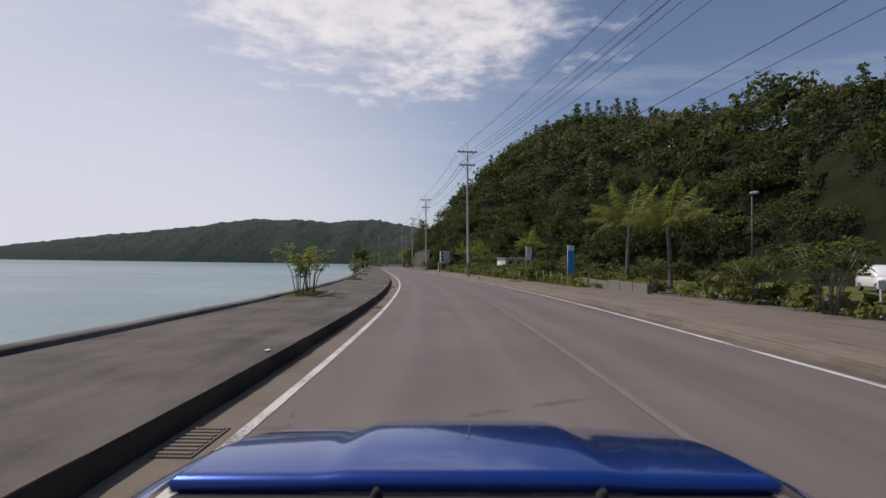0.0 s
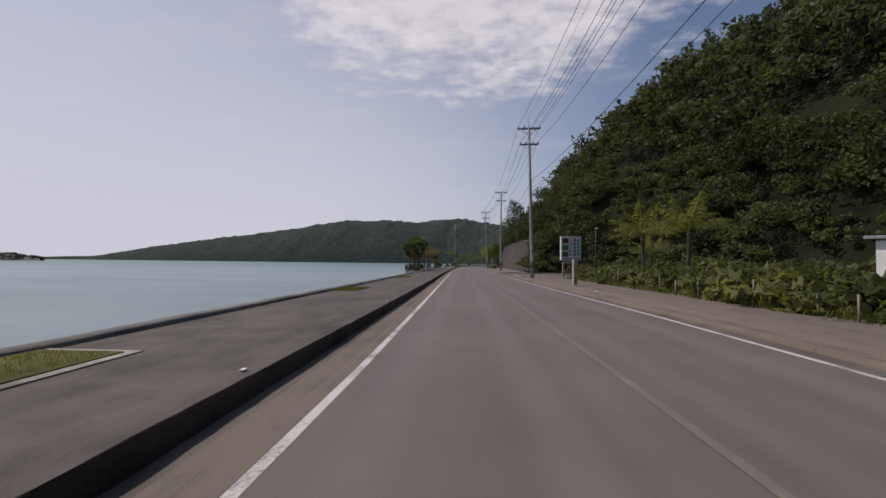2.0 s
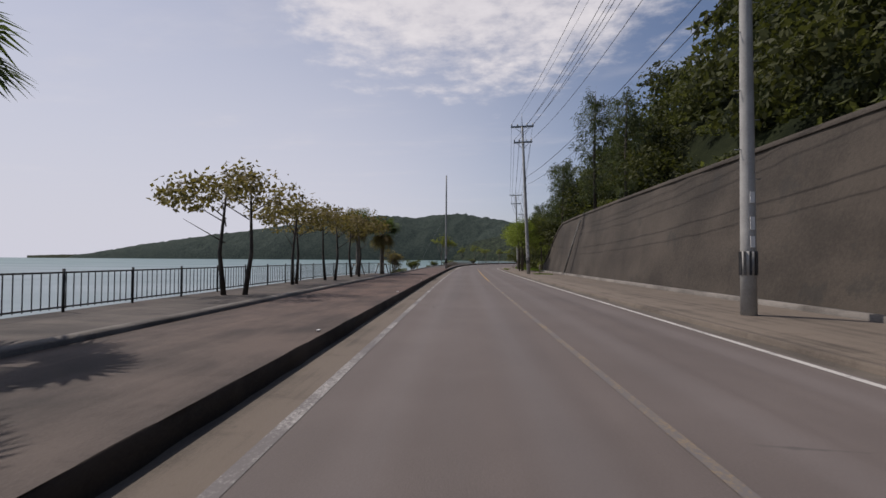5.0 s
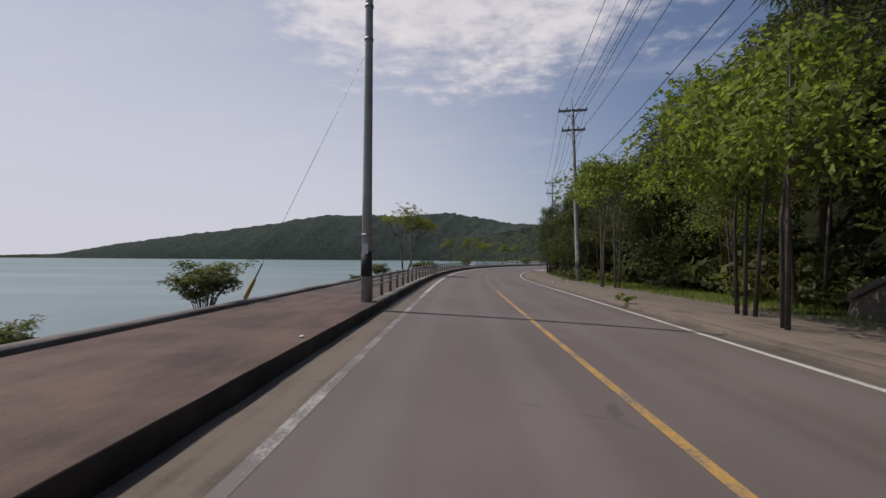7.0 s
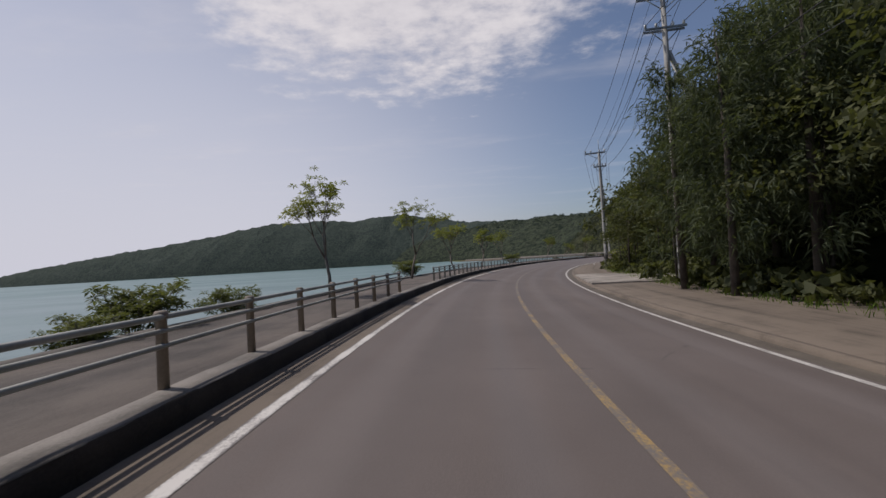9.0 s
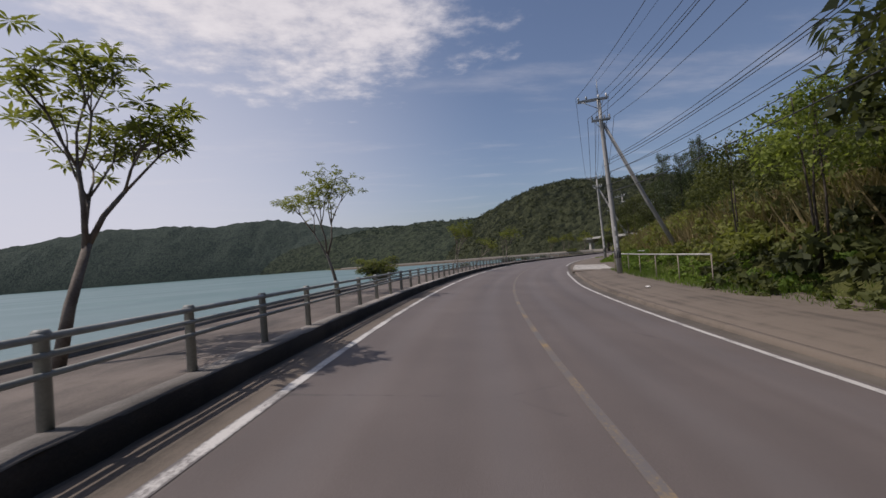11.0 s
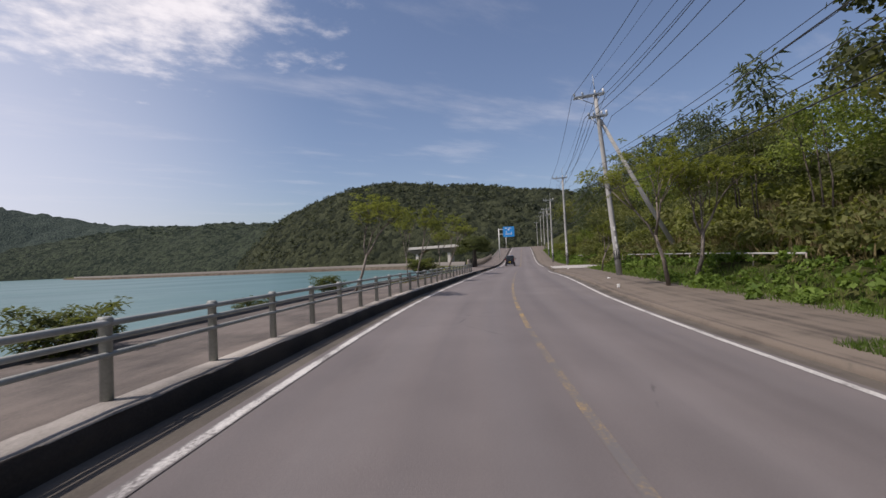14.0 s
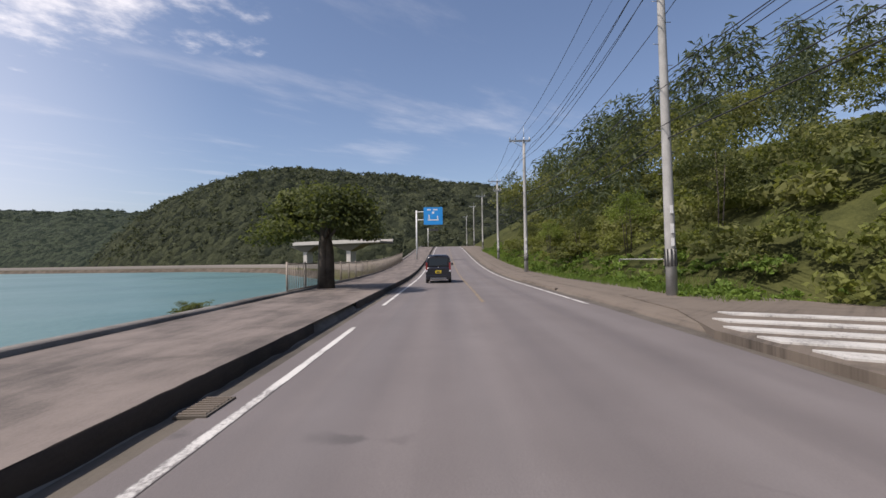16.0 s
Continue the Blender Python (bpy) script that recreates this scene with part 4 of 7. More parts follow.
def feather_palm(seed, trunk_h, frond, label):
    """A young coconut palm: slim trunk, a few upright young fronds and long arching ones with hanging leaflets."""
    rng = np.random.default_rng(seed)
    t = thing("feather_palm", label, "palm tree")
    bm = bmesh.new()
    zs = np.linspace(-0.1, trunk_h, 10)
    bm_tube(bm, [(0.12 * (z / trunk_h) ** 2, 0.03 * math.sin(z * 2), z) for z in zs], [0.16 if i == 0 else 0.095 + 0.01 * (i % 2) for i in range(10)], 9)
    part("trunk", bm, M["palm_bark"], t)
    for name, count, mat, up0, up1, droop0, droop1 in (("young_frond", 4, "palm_bright", 1.15, 1.5, 0.25, 0.7), ("frond", 11, "palm_mid", 0.45, 1.1, 1.0, 1.6)):
        for k in range(count):
            a = k * 2.4 + rng.uniform(-0.35, 0.35) + (1.0 if count == 4 else 0.0)
            up, droop = rng.uniform(up0, up1), rng.uniform(droop0, droop1)
            L = frond * rng.uniform(0.85, 1.1)
            h, side = np.array((math.cos(a), math.sin(a), 0)), np.array((-math.sin(a), math.cos(a), 0))
            p = np.array((0.12, 0, trunk_h - 0.05))
            v, f, steps = [], [], 44
            for j in range(steps):
                q = j / steps
                ang = up - droop * q ** 1.3 * 1.25
                d = h * math.cos(ang) + np.array((0, 0, math.sin(ang)))
                nrm = np.cross(d, side)
                p2 = p + d * L / steps
                w = 0.03 * (1 - q) + 0.006
                b = len(v)
                v += [p - side * w, p + side * w, p2 + side * w, p2 - side * w]
                f.append((b, b + 1, b + 2, b + 3))
                bl = frond * 0.2 * math.sin(min(1.0, q * 1.1 + 0.12) * math.pi) ** 0.6 * (q > 0.1)
                for sg in (-1, 1):
                    if bl > 0.03:
                        e = unit(side * sg * 0.75 + d * 0.5 - np.array((0, 0, 0.25 + 0.5 * rng.random())))
                        m_ = p + e * bl * 0.5
                        b = len(v)
                        v += [p, m_ + d * 0.022, p + e * bl - np.array((0, 0, bl * 0.2)), m_ - d * 0.022]
                        f.append((b, b + 1, b + 2, b + 3))
                p = p2
            mesh_np(name, v, f, M[mat], t)
    return t


def scatter(name, rng, places, protos, mat, label, category):
    """Many plants as one mesh: places are (x, y, z, scale), protos are vertex arrays of leaves."""
    vs = []
    for i, (x, y, z, k) in enumerate(places):
        p = protos[i % len(protos)]
        a = rng.uniform(0, math.tau)
        c, s = math.cos(a) * k, math.sin(a) * k
        vs.append(np.stack([p[:, 0] * c - p[:, 1] * s + x, p[:, 0] * s + p[:, 1] * c + y, p[:, 2] * k * rng.uniform(0.85, 1.15) + z], -1))
    v = np.concatenate(vs)
    ob = mesh_np(name, v, quads(len(v) // 4), mat)
    return tagged(ob, label, category, kind="stuff")


def jittered(rng, s0, s1, u0, u1, gap, keep=None):
    """Jittered plan points with the land's height."""
    out = []
    for s in np.arange(s0, s1, gap):
        for u in np.arange(u0, u1, gap):
            a, b = s + rng.uniform(-0.5, 0.5) * gap, u + rng.uniform(-0.5, 0.5) * gap
            if keep is None or keep(a, b):
                x, y, _ = ground_at(a, b)
                out.append((float(x), float(y), float(inland(a, b) + rise(a, b)), a, b))
    return out


def toe_line(s):
    return float(np.interp(s, (-90, 40, 70, 88, 104, 112, 117, 146, 158, 163, 176, 210, 240, 300, 700), (34, 34, 26, 20, 15, 10.2, 11.2, 11.4, 11.4, 9.4, 11.0, 10.0, 8.0, 7.0, 8.0)))


def build_forest():
    rng = np.random.default_rng(5)
    round_ = [clump_crown(10 + i, 3.4, 5.5, 1.0, 15, 21, 0.7) for i in range(6)]
    near_round = [clump_crown(30 + i, 3.2, 6.0, 0.6, 22, 46, 0.4) for i in range(6)]
    spire = [pine_crown(60 + i, 2.3, 8.5, 0.8, 260, 0.78) for i in range(5)]
    feather = [casuarina_crown(66 + i, 1.9, 8.0, 0.6, 600, 0.64, 0.145) for i in range(5)]
    shrub = [clump_crown(80 + i, 1.15, 1.5, 0.0, 11, 22, 0.29) for i in range(6)]
    low = [clump_crown(90 + i, 0.5, 0.8, -0.1, 7, 14, 0.22) for i in range(6)]
    # the steep wood beside the first stretch
    wood = lambda a, b: b > toe_line(a) + 0.5
    pts = jittered(rng, -20, 190, 9.5, 64, 4.6, wood)
    far = [(x, y, z - 0.6, rng.uniform(0.8, 1.35)) for x, y, z, a, b in pts if b > toe_line(a) + 9]
    near = [(x, y, z - 0.6, rng.uniform(0.7, 1.2)) for x, y, z, a, b in pts if b <= toe_line(a) + 9]
    scatter("hillside_wood", rng, far[::2], round_, M["leaf_dark"], "dense dark broadleaf wood on the steep hillside", "wood")
    scatter("hillside_wood", rng, far[1::2], round_[::-1], M["leaf_hill"], "dense green broadleaf wood on the steep hillside", "wood")
    scatter("hillside_wood", rng, near[::2], near_round, M["leaf_dark"], "dark overhanging broadleaf trees at the hill's foot", "wood")
    scatter("hillside_wood", rng, near[1::2], near_round[::-1], M["leaf_hill"], "green overhanging broadleaf trees at the hill's foot", "wood")
    pines = [(x, y, z, rng.uniform(0.5, 0.85) if a < 70 else rng.uniform(0.7, 1.15)) for x, y, z, a, b in jittered(rng, -40, 200, 34, 62, 5.5, wood)]
    scatter("pine_wood", rng, pines, spire, M["leaf_needle"], "dark ragged pines along the hill's crest", "wood")
    pts = jittered(rng, 40, 182, 9.0, 40, 2.2, lambda a, b: toe_line(a) - 1.0 < b < toe_line(a) + 9)
    scatter("hillside_scrub", rng, [(x, y, z - 0.3, rng.uniform(0.8, 1.7)) for x, y, z, a, b in pts[::2]], shrub, M["leaf_dark"], "dark shrubs covering the foot of the hill", "scrub")
    scatter("hillside_scrub", rng, [(x, y, z - 0.3, rng.uniform(0.8, 1.7)) for x, y, z, a, b in pts[1::2]], shrub, M["leaf_mid"], "green shrubs covering the foot of the hill", "scrub")
    pts = jittered(rng, 84, 126, 8.0, 32, 1.9, lambda a, b: toe_line(a) - 0.5 < b < toe_line(a) + 12 and b > 9.0)
    scatter("hillside_scrub", rng, [(x, y, z - 0.1, rng.uniform(0.8, 1.5)) for x, y, z, a, b in pts], shrub[::-1], M["leaf_dark"], "dense dark shrubs on the steep slope by the side road", "scrub")
    pts = jittered(rng, 105.5, 112.5, 7.3, 10.5, 1.0)
    scatter("hillside_scrub", rng, [(x, y, max(z, 0.4) - 0.2 + rng.uniform(0, 1.4), rng.uniform(0.45, 0.8)) for x, y, z, a, b in pts], shrub, M["leaf_mid"], "weeds and creepers over the end of the wall", "scrub")
    # the wood behind the second and third stretch
    pts = jittered(rng, 182, 262, 12, 40, 4.0)
    scatter("roadside_wood", rng, [(x, y, z - 0.4, rng.uniform(0.9, 1.5) * (0.68 if a < 204 else 1.0)) for x, y, z, a, b in pts[::2]], near_round, M["leaf_dark"], "dense dark roadside wood", "wood")
    scatter("roadside_wood", rng, [(x, y, z - 0.4, rng.uniform(0.9, 1.4)) for x, y, z, a, b in pts[1::2]], feather, M["leaf_needle"], "tall dark needle trees in the roadside wood", "wood")
    # scrub slope of the last stretch
    leafy = [clump_crown(140 + i, 1.15, 1.5, 0.0, 11, 40, 0.21) for i in range(6)]
    pts = jittered(rng, 258, 420, 8.2, 13.5, 2.0, lambda a, b: b > np.interp(a, (258, 278, 300, 318, 324, 346, 350), (8.4, 9.4, 8.4, 8.4, 9.8, 9.8, 8.6)) and not (354.6 < a < 361 and b < 12.6))
    for k, (mat, label) in enumerate((("leaf_bright", "bright green scrub on the bank beside the verge"), ("leaf_scrub", "yellow-green scrub on the bank beside the verge"), ("leaf_bright", "leafy green scrub on the bank beside the verge"))):
        scatter("scrub", rng, [(x, y, z - 0.2, rng.uniform(0.7, 1.5)) for x, y, z, a, b in pts[k::3]], leafy, M[mat], label, "scrub")
    pts = jittered(rng, 258, 430, 13.5, 25, 2.7)
    for k, (mat, label) in enumerate((("leaf_bright", "bright green scrub high on the bank"), ("leaf_scrub", "yellow-green scrub high on the bank"), ("leaf_mid", "green scrub high on the bank"))):
        scatter("scrub", rng, [(x, y, z - 0.2, rng.uniform(0.8, 1.6)) for x, y, z, a, b in pts[k::3]], shrub, M[mat], label, "scrub")
    pts = jittered(rng, 262, 450, 15, 42, 5.4)
    tall = [(x, y, z, rng.uniform(0.6, 1.0) * np.interp(a, (300, 318, 330, 344, 352, 366, 378, 400), (0.95, 1.1, 1.3, 1.25, 0.6, 0.62, 1.2, 1.8))) for x, y, z, a, b in pts if rng.random() < np.interp(a, (262, 275, 300, 318, 330), (0.5, 0.35, 0.5, 0.9, 0.9)) * (1 if b > 20 or a > 318 else 0.2)]
    scatter("bank_wood", rng, tall[::2], feather, M["leaf_needle"], "loose needle trees above the bank", "wood")
    fine_round = [clump_crown(150 + i, 3.2, 6.0, 0.6, 22, 50, 0.31) for i in range(6)]
    scatter("bank_wood", rng, tall[1::2], fine_round, M["leaf_scrub"], "loose green trees above the bank", "wood")
    # undergrowth along the right-hand pavement
    edge = jittered(rng, -10, 84, 7.6, 12.0, 0.95, lambda a, b: b > np.interp(a, (-10, 14, 20, 27, 33, 90), (11.0, 10.4, 9.0, 8.6, 8.1, 7.8)) + 0.5 * math.sin(a * 0.4) and (a > 26 or rng.random() < 0.45) and (a < 70 or rng.random() < 0.3))
    scatter("undergrowth", rng, [(x, y, z - 0.1, rng.uniform(0.7, 1.5)) for x, y, z, a, b in edge[::2]], low, M["leaf_bright"], "bright leafy hedge of weeds along the pavement", "undergrowth")
    scatter("undergrowth", rng, [(x, y, z - 0.1, rng.uniform(0.9, 1.9) * (1.45 if 40 < a < 72 else 1.0)) for x, y, z, a, b in edge[1::2]], low, M["leaf_scrub"], "yellow-green hedge of weeds along the pavement", "undergrowth")
    back = jittered(rng, 36, 84, 9.0, 11.8, 1.25)
    scatter("undergrowth", rng, [(x, y, z - 0.1, rng.uniform(0.85, 1.25)) for x, y, z, a, b in back], shrub, M["leaf_mid"], "green shrubs standing behind the hedge of weeds", "undergrowth")
    edge = jittered(rng, 166, 262, 7.2, 12, 1.2, lambda a, b: b > np.interp(a, (160, 178, 186, 200, 262), (8.5, 9.5, 8.0, 7.0, 6.6)))
    scatter("undergrowth", rng, [(x, y, z, rng.uniform(0.7, 1.9)) for x, y, z, a, b in edge[::2]], low, M["leaf_mid"], "weeds and seedlings at the wood's edge", "undergrowth")
    scatter("undergrowth", rng, [(x, y, z, rng.uniform(0.7, 2.2)) for x, y, z, a, b in edge[1::2]], low, M["leaf_dark"], "dark weeds and seedlings at the wood's edge", "undergrowth")
    edge = jittered(rng, 255, 440, 6.4, 9.4, 0.92, lambda a, b: b > 6.8 + 0.5 * math.sin(a * 0.17) + (2.2 if 276 < a < 294 or 351 < a < 363 else 0))
    scatter("undergrowth", rng, [(x, y, z - 0.05, rng.uniform(0.5, 1.1) * (0.5 if 351 < a < 363 else 1.0)) for x, y, z, a, b in edge], low, M["grass"], "lush bright weeds along the verge", "undergrowth")
    edge = jittered(rng, 276, 297, 8.3, 11.5, 0.9)
    scatter("undergrowth", rng, [(x, y, z - 0.05, rng.uniform(0.5, 1.0)) for x, y, z, a, b in edge], low, M["grass"], "bright weeds behind the striped driveway", "undergrowth")
    edge = jittered(rng, 316, 350, 9.2, 12.5, 1.0)
    scatter("undergrowth", rng, [(x, y, z - 0.05, rng.uniform(0.8, 1.7)) for x, y, z, a, b in edge[::2]], low, M["leaf_scrub"], "yellow-green weeds under the bank's trees", "undergrowth")
    scatter("undergrowth", rng, [(x, y, z - 0.05, rng.uniform(0.7, 1.4)) for x, y, z, a, b in edge[1::2]], low, M["leaf_bright"], "bright weeds under the bank's trees", "undergrowth")
    # between the wood and the pavement at the lot
    pts = jittered(rng, 28, 96, 12, 24, 3.0)
    scatter("thicket", rng, [(x, y, z, rng.uniform(0.8, 1.6)) for x, y, z, a, b in pts], shrub, M["leaf_dark"], "dark thicket of shrubs round the lot", "thicket")
    # crowns that clothe the far hills
    def clothe(hill, gap, k, per, label, seed, mat="leaf_far", floor=1.0):
        co = np.empty(len(hill.data.vertices) * 3, np.float32)
        hill.data.vertices.foreach_get("co", co)
        co = co.reshape(-1, 3)
        r2 = np.random.default_rng(seed)
        pick = co[(co[:, 2] > floor)]
        pick = pick[r2.random(len(pick)) < gap]
        tuft = [clump_crown(200 + i, 2.6, 4.0, -1.0, 5, per, 1.5) for i in range(6)]
        places = [(x + r2.uniform(-2, 2) * k, y + r2.uniform(-2, 2) * k, z - 0.8 * k, k * r2.uniform(0.7, 1.35)) for x, y, z in pick]
        half = len(places) // 2
        scatter("hill_wood", r2, places[:half], tuft, M[mat], label, "wood")
        scatter("hill_wood", r2, places[half:], tuft, M[mat], label, "wood")
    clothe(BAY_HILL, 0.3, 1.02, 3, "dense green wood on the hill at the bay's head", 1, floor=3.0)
    clothe(BAY_RIDGE, 0.4, 1.8, 4, "dense green wood on the low ridge", 2, "leaf_hazed", 66.0)
    clothe(ISLET, 0.5, 1.3, 6, "dark trees on the islet", 4)
    # grass blades on the verges
    n = 22000
    def blades(s0, s1, u0, u1, n, h, name, label, mat="grass", lift=0.1):
        s, u = rng.uniform(s0, s1, n), rng.uniform(u0, u1, n)
        lane = ((s > 276) & (s < 292) & (u < 8.1) | (s > 350.5) & (s < 363)) & (u > 0) & (u < 9)
        s, u = s[~lane], u[~lane]
        n = len(s)
        x, y, _ = ground_at(s, u)
        z = np.maximum(inland(s, u), lift - 0.02) + rise(s, u) - 0.02
        a = rng.uniform(0, math.tau, n)
        hh = h * rng.uniform(0.4, 1.3, n)
        w = 0.007 + hh * 0.03
        dx, dy = np.cos(a) * w, np.sin(a) * w
        lx, ly = rng.normal(size=n) * hh * 0.35, rng.normal(size=n) * hh * 0.35
        v = np.stack([np.stack([x - dx, y - dy, z], -1), np.stack([x + dx, y + dy, z], -1),
                      np.stack([x + lx + dx * 0.2, y + ly, z + hh], -1), np.stack([x + lx - dx * 0.2, y + ly, z + hh], -1)], 1).reshape(-1, 3)
        tagged(mesh_np(name, v, quads(n), M[mat]), label, "grass", kind="stuff")
    blades(255, 440, 6.2, 8.4, n * 2, 0.22, "grass", "bright green verge grass beside the pavement")
    blades(276, 297, 8.05, 11.0, n // 6, 0.4, "grass", "long bright grass behind the striped driveway")
    blades(166, 206, 7.2, 9.6, n // 2, 0.13, "grass", "short bright grass strip under the roadside trees")
    blades(160, 255, 6.4, 9.0, n // 3, 0.22, "grass", "patchy verge grass under the trees")
    blades(28, 84, 7.6, 8.8, n // 4, 0.3, "grass", "weedy verge grass beside the pavement", "leaf_scrub")
    blades(256, 300, 9.5, 15, n // 4, 1.5, "tall_grass", "tall dry grass on the bank", "dry")
    blades(318, 350, 8.8, 14, n // 4, 0.8, "tall_grass", "tall dry grass under the bank's trees", "dry")
    # clumps on the sea side
    blades(95, 352, -7.45, -7.15, 3000, 0.1, "grass", "weeds in the joints of the sea wall", "grass", 0.15)
    for s0, s1 in ((15.3, 18.0), (31.6, 33.3), (45.8, 49.4), (61.6, 64.0), (77.6, 80.8), (330, 340)):
        blades(s0, s1, -6.75, -5.75, 2200, 0.06, "grass", "small patch of dry grass on the promenade", "dry", 0.24)
        blades(s0, s1, -6.75, -5.75, 2000, 0.06, "grass", "small patch of grass on the promenade", "leaf_bright", 0.24)
    # weeds in the cracks of the pavements
    for s0, s1, u0, u1, k, h, mat, lift, label in ((312.4, 314.3, 4.0, 4.9, 1500, 0.12, "grass", 0.1, "tuft of bright grass growing through the pavement"),
                                                   (33.7, 35.2, 5.6, 6.6, 1000, 0.08, "leaf_scrub", 0.1, "flat patch of weeds on the dusty pavement"),
                                                   (149.6, 151.6, 4.7, 6.2, 1300, 0.1, "grass", 0.1, "patch of grass at the pole's foot"),
                                                   (266.2, 271.4, -5.5, -4.8, 1300, 0.03, "leaf_scrub", 0.22, "mossy weeds in the promenade's worn concrete"),
                                                   (344.2, 348.0, -6.9, -5.9, 2200, 0.07, "grass", 0.22, "small patch of grass round the tree's foot")):
        blades(s0, s1, u0, u1, k, h, "grass", label, mat, lift)
    x, y, z = P(168.5, 3.6, 0.1)
    scatter("weed_tuft", rng, [(x, y, z, 0.55), (x + 0.3, y + 0.25, z, 0.4)], low, M["leaf_fresh"], "pale green weed tuft at the road's edge", "weeds")


build_forest()


# ---- trees that stand by themselves ----
def seaside_trees():
    grp = "trees along the promenade"
    spec = [  # along, across, height, kind
        (189.0, -6.6, 6.0, 0), (189.9, -6.4, 6.3, 1), (211.4, -5.9, 4.7, 2), (224, -6.3, 5.2, 0), (236, -6.2, 5.4, 1), (247, -6.3, 5.2, 2), (257.2, -6.3, 5.1, 0),
        (279.3, -6.45, 5.3, 1), (278.35, -5.8, 4.8, 0), (289.4, -6.8, 4.0, 3), (302.3, -6.5, 5.4, 0), (303.2, -7.2, 4.8, 4), (323.6, -6.15, 5.2, 1), (334.3, -6.1, 5.6, 2), (334.75, -6.8, 5.0, 0), (346.9, -7.3, 5.4, 1), (345.3, -6.05, 5.7, 0),
        (325.5, 5.8, 6.3, 0), (325.9, 6.9, 6.6, 1), (341.5, 6.2, 4.2, 2)]
    protos = [rosette_tree("promenade_tree", 3, 8.0, (0.5, 0.3), "slender pale-trunked seaside tree with whorled leaves", mat="leaf_bright", r0=0.115, tufts=7, levels=3, trunk_share=0.3, spread=0.3, crown_r=0.33, leaf=0.28),
              rosette_tree("promenade_tree", 8, 8.0, (-0.3, 0.5), "slender forked seaside tree with airy crown", mat="leaf_bright", r0=0.115, tufts=7, levels=3, trunk_share=0.3, spread=0.3, crown_r=0.33, leaf=0.28),
              rosette_tree("promenade_tree", 14, 8.0, (0.2, -0.6), "slender seaside tree with open green crown", r0=0.13, tufts=5, mat="leaf_bright", levels=3, trunk_share=0.3, spread=0.3, crown_r=0.31, leaf=0.34),
              rosette_tree("promenade_tree", 21, 8.0, (1.1, 0.4), "leaning forked seaside tree with whorled leaves", mat="leaf_bright", r0=0.125, tufts=5, trunk_share=0.3, levels=3, spread=0.36, crown_r=0.38, leaf=0.34),
              rosette_tree("promenade_tree", 27, 8.0, (0.2, 0.3), "slender half-bare seaside tree with thin grey limbs", mat="leaf_mid", r0=0.1, tufts=1, trunk_share=0.34, levels=3, spread=0.26, crown_r=0.24, leaf=0.3)]
    used = set()
    for s, u, h, k in spec:
        tilt = {189: 7.0, 190: 9.0, 289: 13.0, 278: 17.0, 279: 13.0, 302: 19.0, 303: 5.0, 324: 13.0, 334: 11.0, 335: 6.0, 345: 8.0, 347: 3.0}.get(round(s), 0.0)
        m = place(s, u, 0.2) @ pose(0, 0, 0, 0, tilt, 0) @ pose(0, 0, 0, 0, 0, {289: 0.0, 324: 200.0, 334: 10.0, 345: -50.0, 302: 120.0, 211: 200.0}.get(round(s), (s * 37) % 360))
        p = protos[k]
        p["group"] = grp
        ob = p if k not in used else copy_thing(p, m)
        used.add(k)
        wide = {189: 0.92, 190: 0.92, 211: 0.85, 278: 0.65, 279: 0.65, 302: 1.12, 303: 0.65, 324: 0.85, 334: 0.62, 335: 0.58, 345: 1.0, 347: 0.75}.get(round(s), 1.0)
        ob.matrix_basis = m @ Matrix.Diagonal((wide * h / 8.0, wide * h / 8.0, h / 8.0, 1))
    # small planted trees with slim stems
    small = stool_tree("sapling", 31, 2.3, "small planted tree with many slim pale stems", stems=7)
    small["group"] = "saplings in the promenade"
    for i, (s, u, k) in enumerate(((15.9, -6.35, 0.86), (17.3, -6.3, 0.84), (32.35, -6.2, 0.72), (0.5, -6.6, 1.0), (106.5, -8.1, 0.7))):
        m = place(s, u, 0.15 if u > -7.1 else -0.2, i * 77.0)
        ob = small if i == 0 else copy_thing(small, m)
        ob.matrix_basis = m @ Matrix.Scale(k, 4)
    dry = stool_tree("sapling", 37, 2.3, "half-withered sapling with dry brownish leaves at the sea wall", "dry", 9)
    dry["group"] = "saplings in the promenade"
    for i, (s, u, k) in enumerate(((148.6, -7.8, 1.15), (149.2, -7.6, 0.9))):
        m = place(s, u, -0.2, i * 77.0)
        ob = dry if i == 0 else copy_thing(dry, m)
        ob.matrix_basis = m @ Matrix.Scale(k, 4)
    shrub = stool_tree("roadside_shrub", 33, 2.3, "leafy shrub on several stems beside the lot", "leaf_mid")
    shrub["group"] = "shrubs round the lot"
    for i, (s, u, k) in enumerate(((13.1, 10.2, 1.1), (16.4, 10.6, 0.9), (17.4, 10.9, 0.8), (19.8, 11.2, 0.6), (22.5, 10.2, 0.9), (9.0, 10.8, 1.0), (33.5, 10.5, 1.1), (37.5, 9.6, 0.9))):
        m = place(s, u, 0.0, i * 67.0)
        ob = shrub if i == 0 else copy_thing(shrub, m)
        ob.matrix_basis = m @ Matrix.Scale(k, 4)
    # dense bushes beyond the sea wall
    bush = stool_tree("seaside_bush", 41, 2.5, "leafy green seaside bush on slim stems by the water", "leaf_mid", 22, (0.15, 1.15), 0.27, 3, "bush")
    bush["group"] = "bushes along the sea wall"
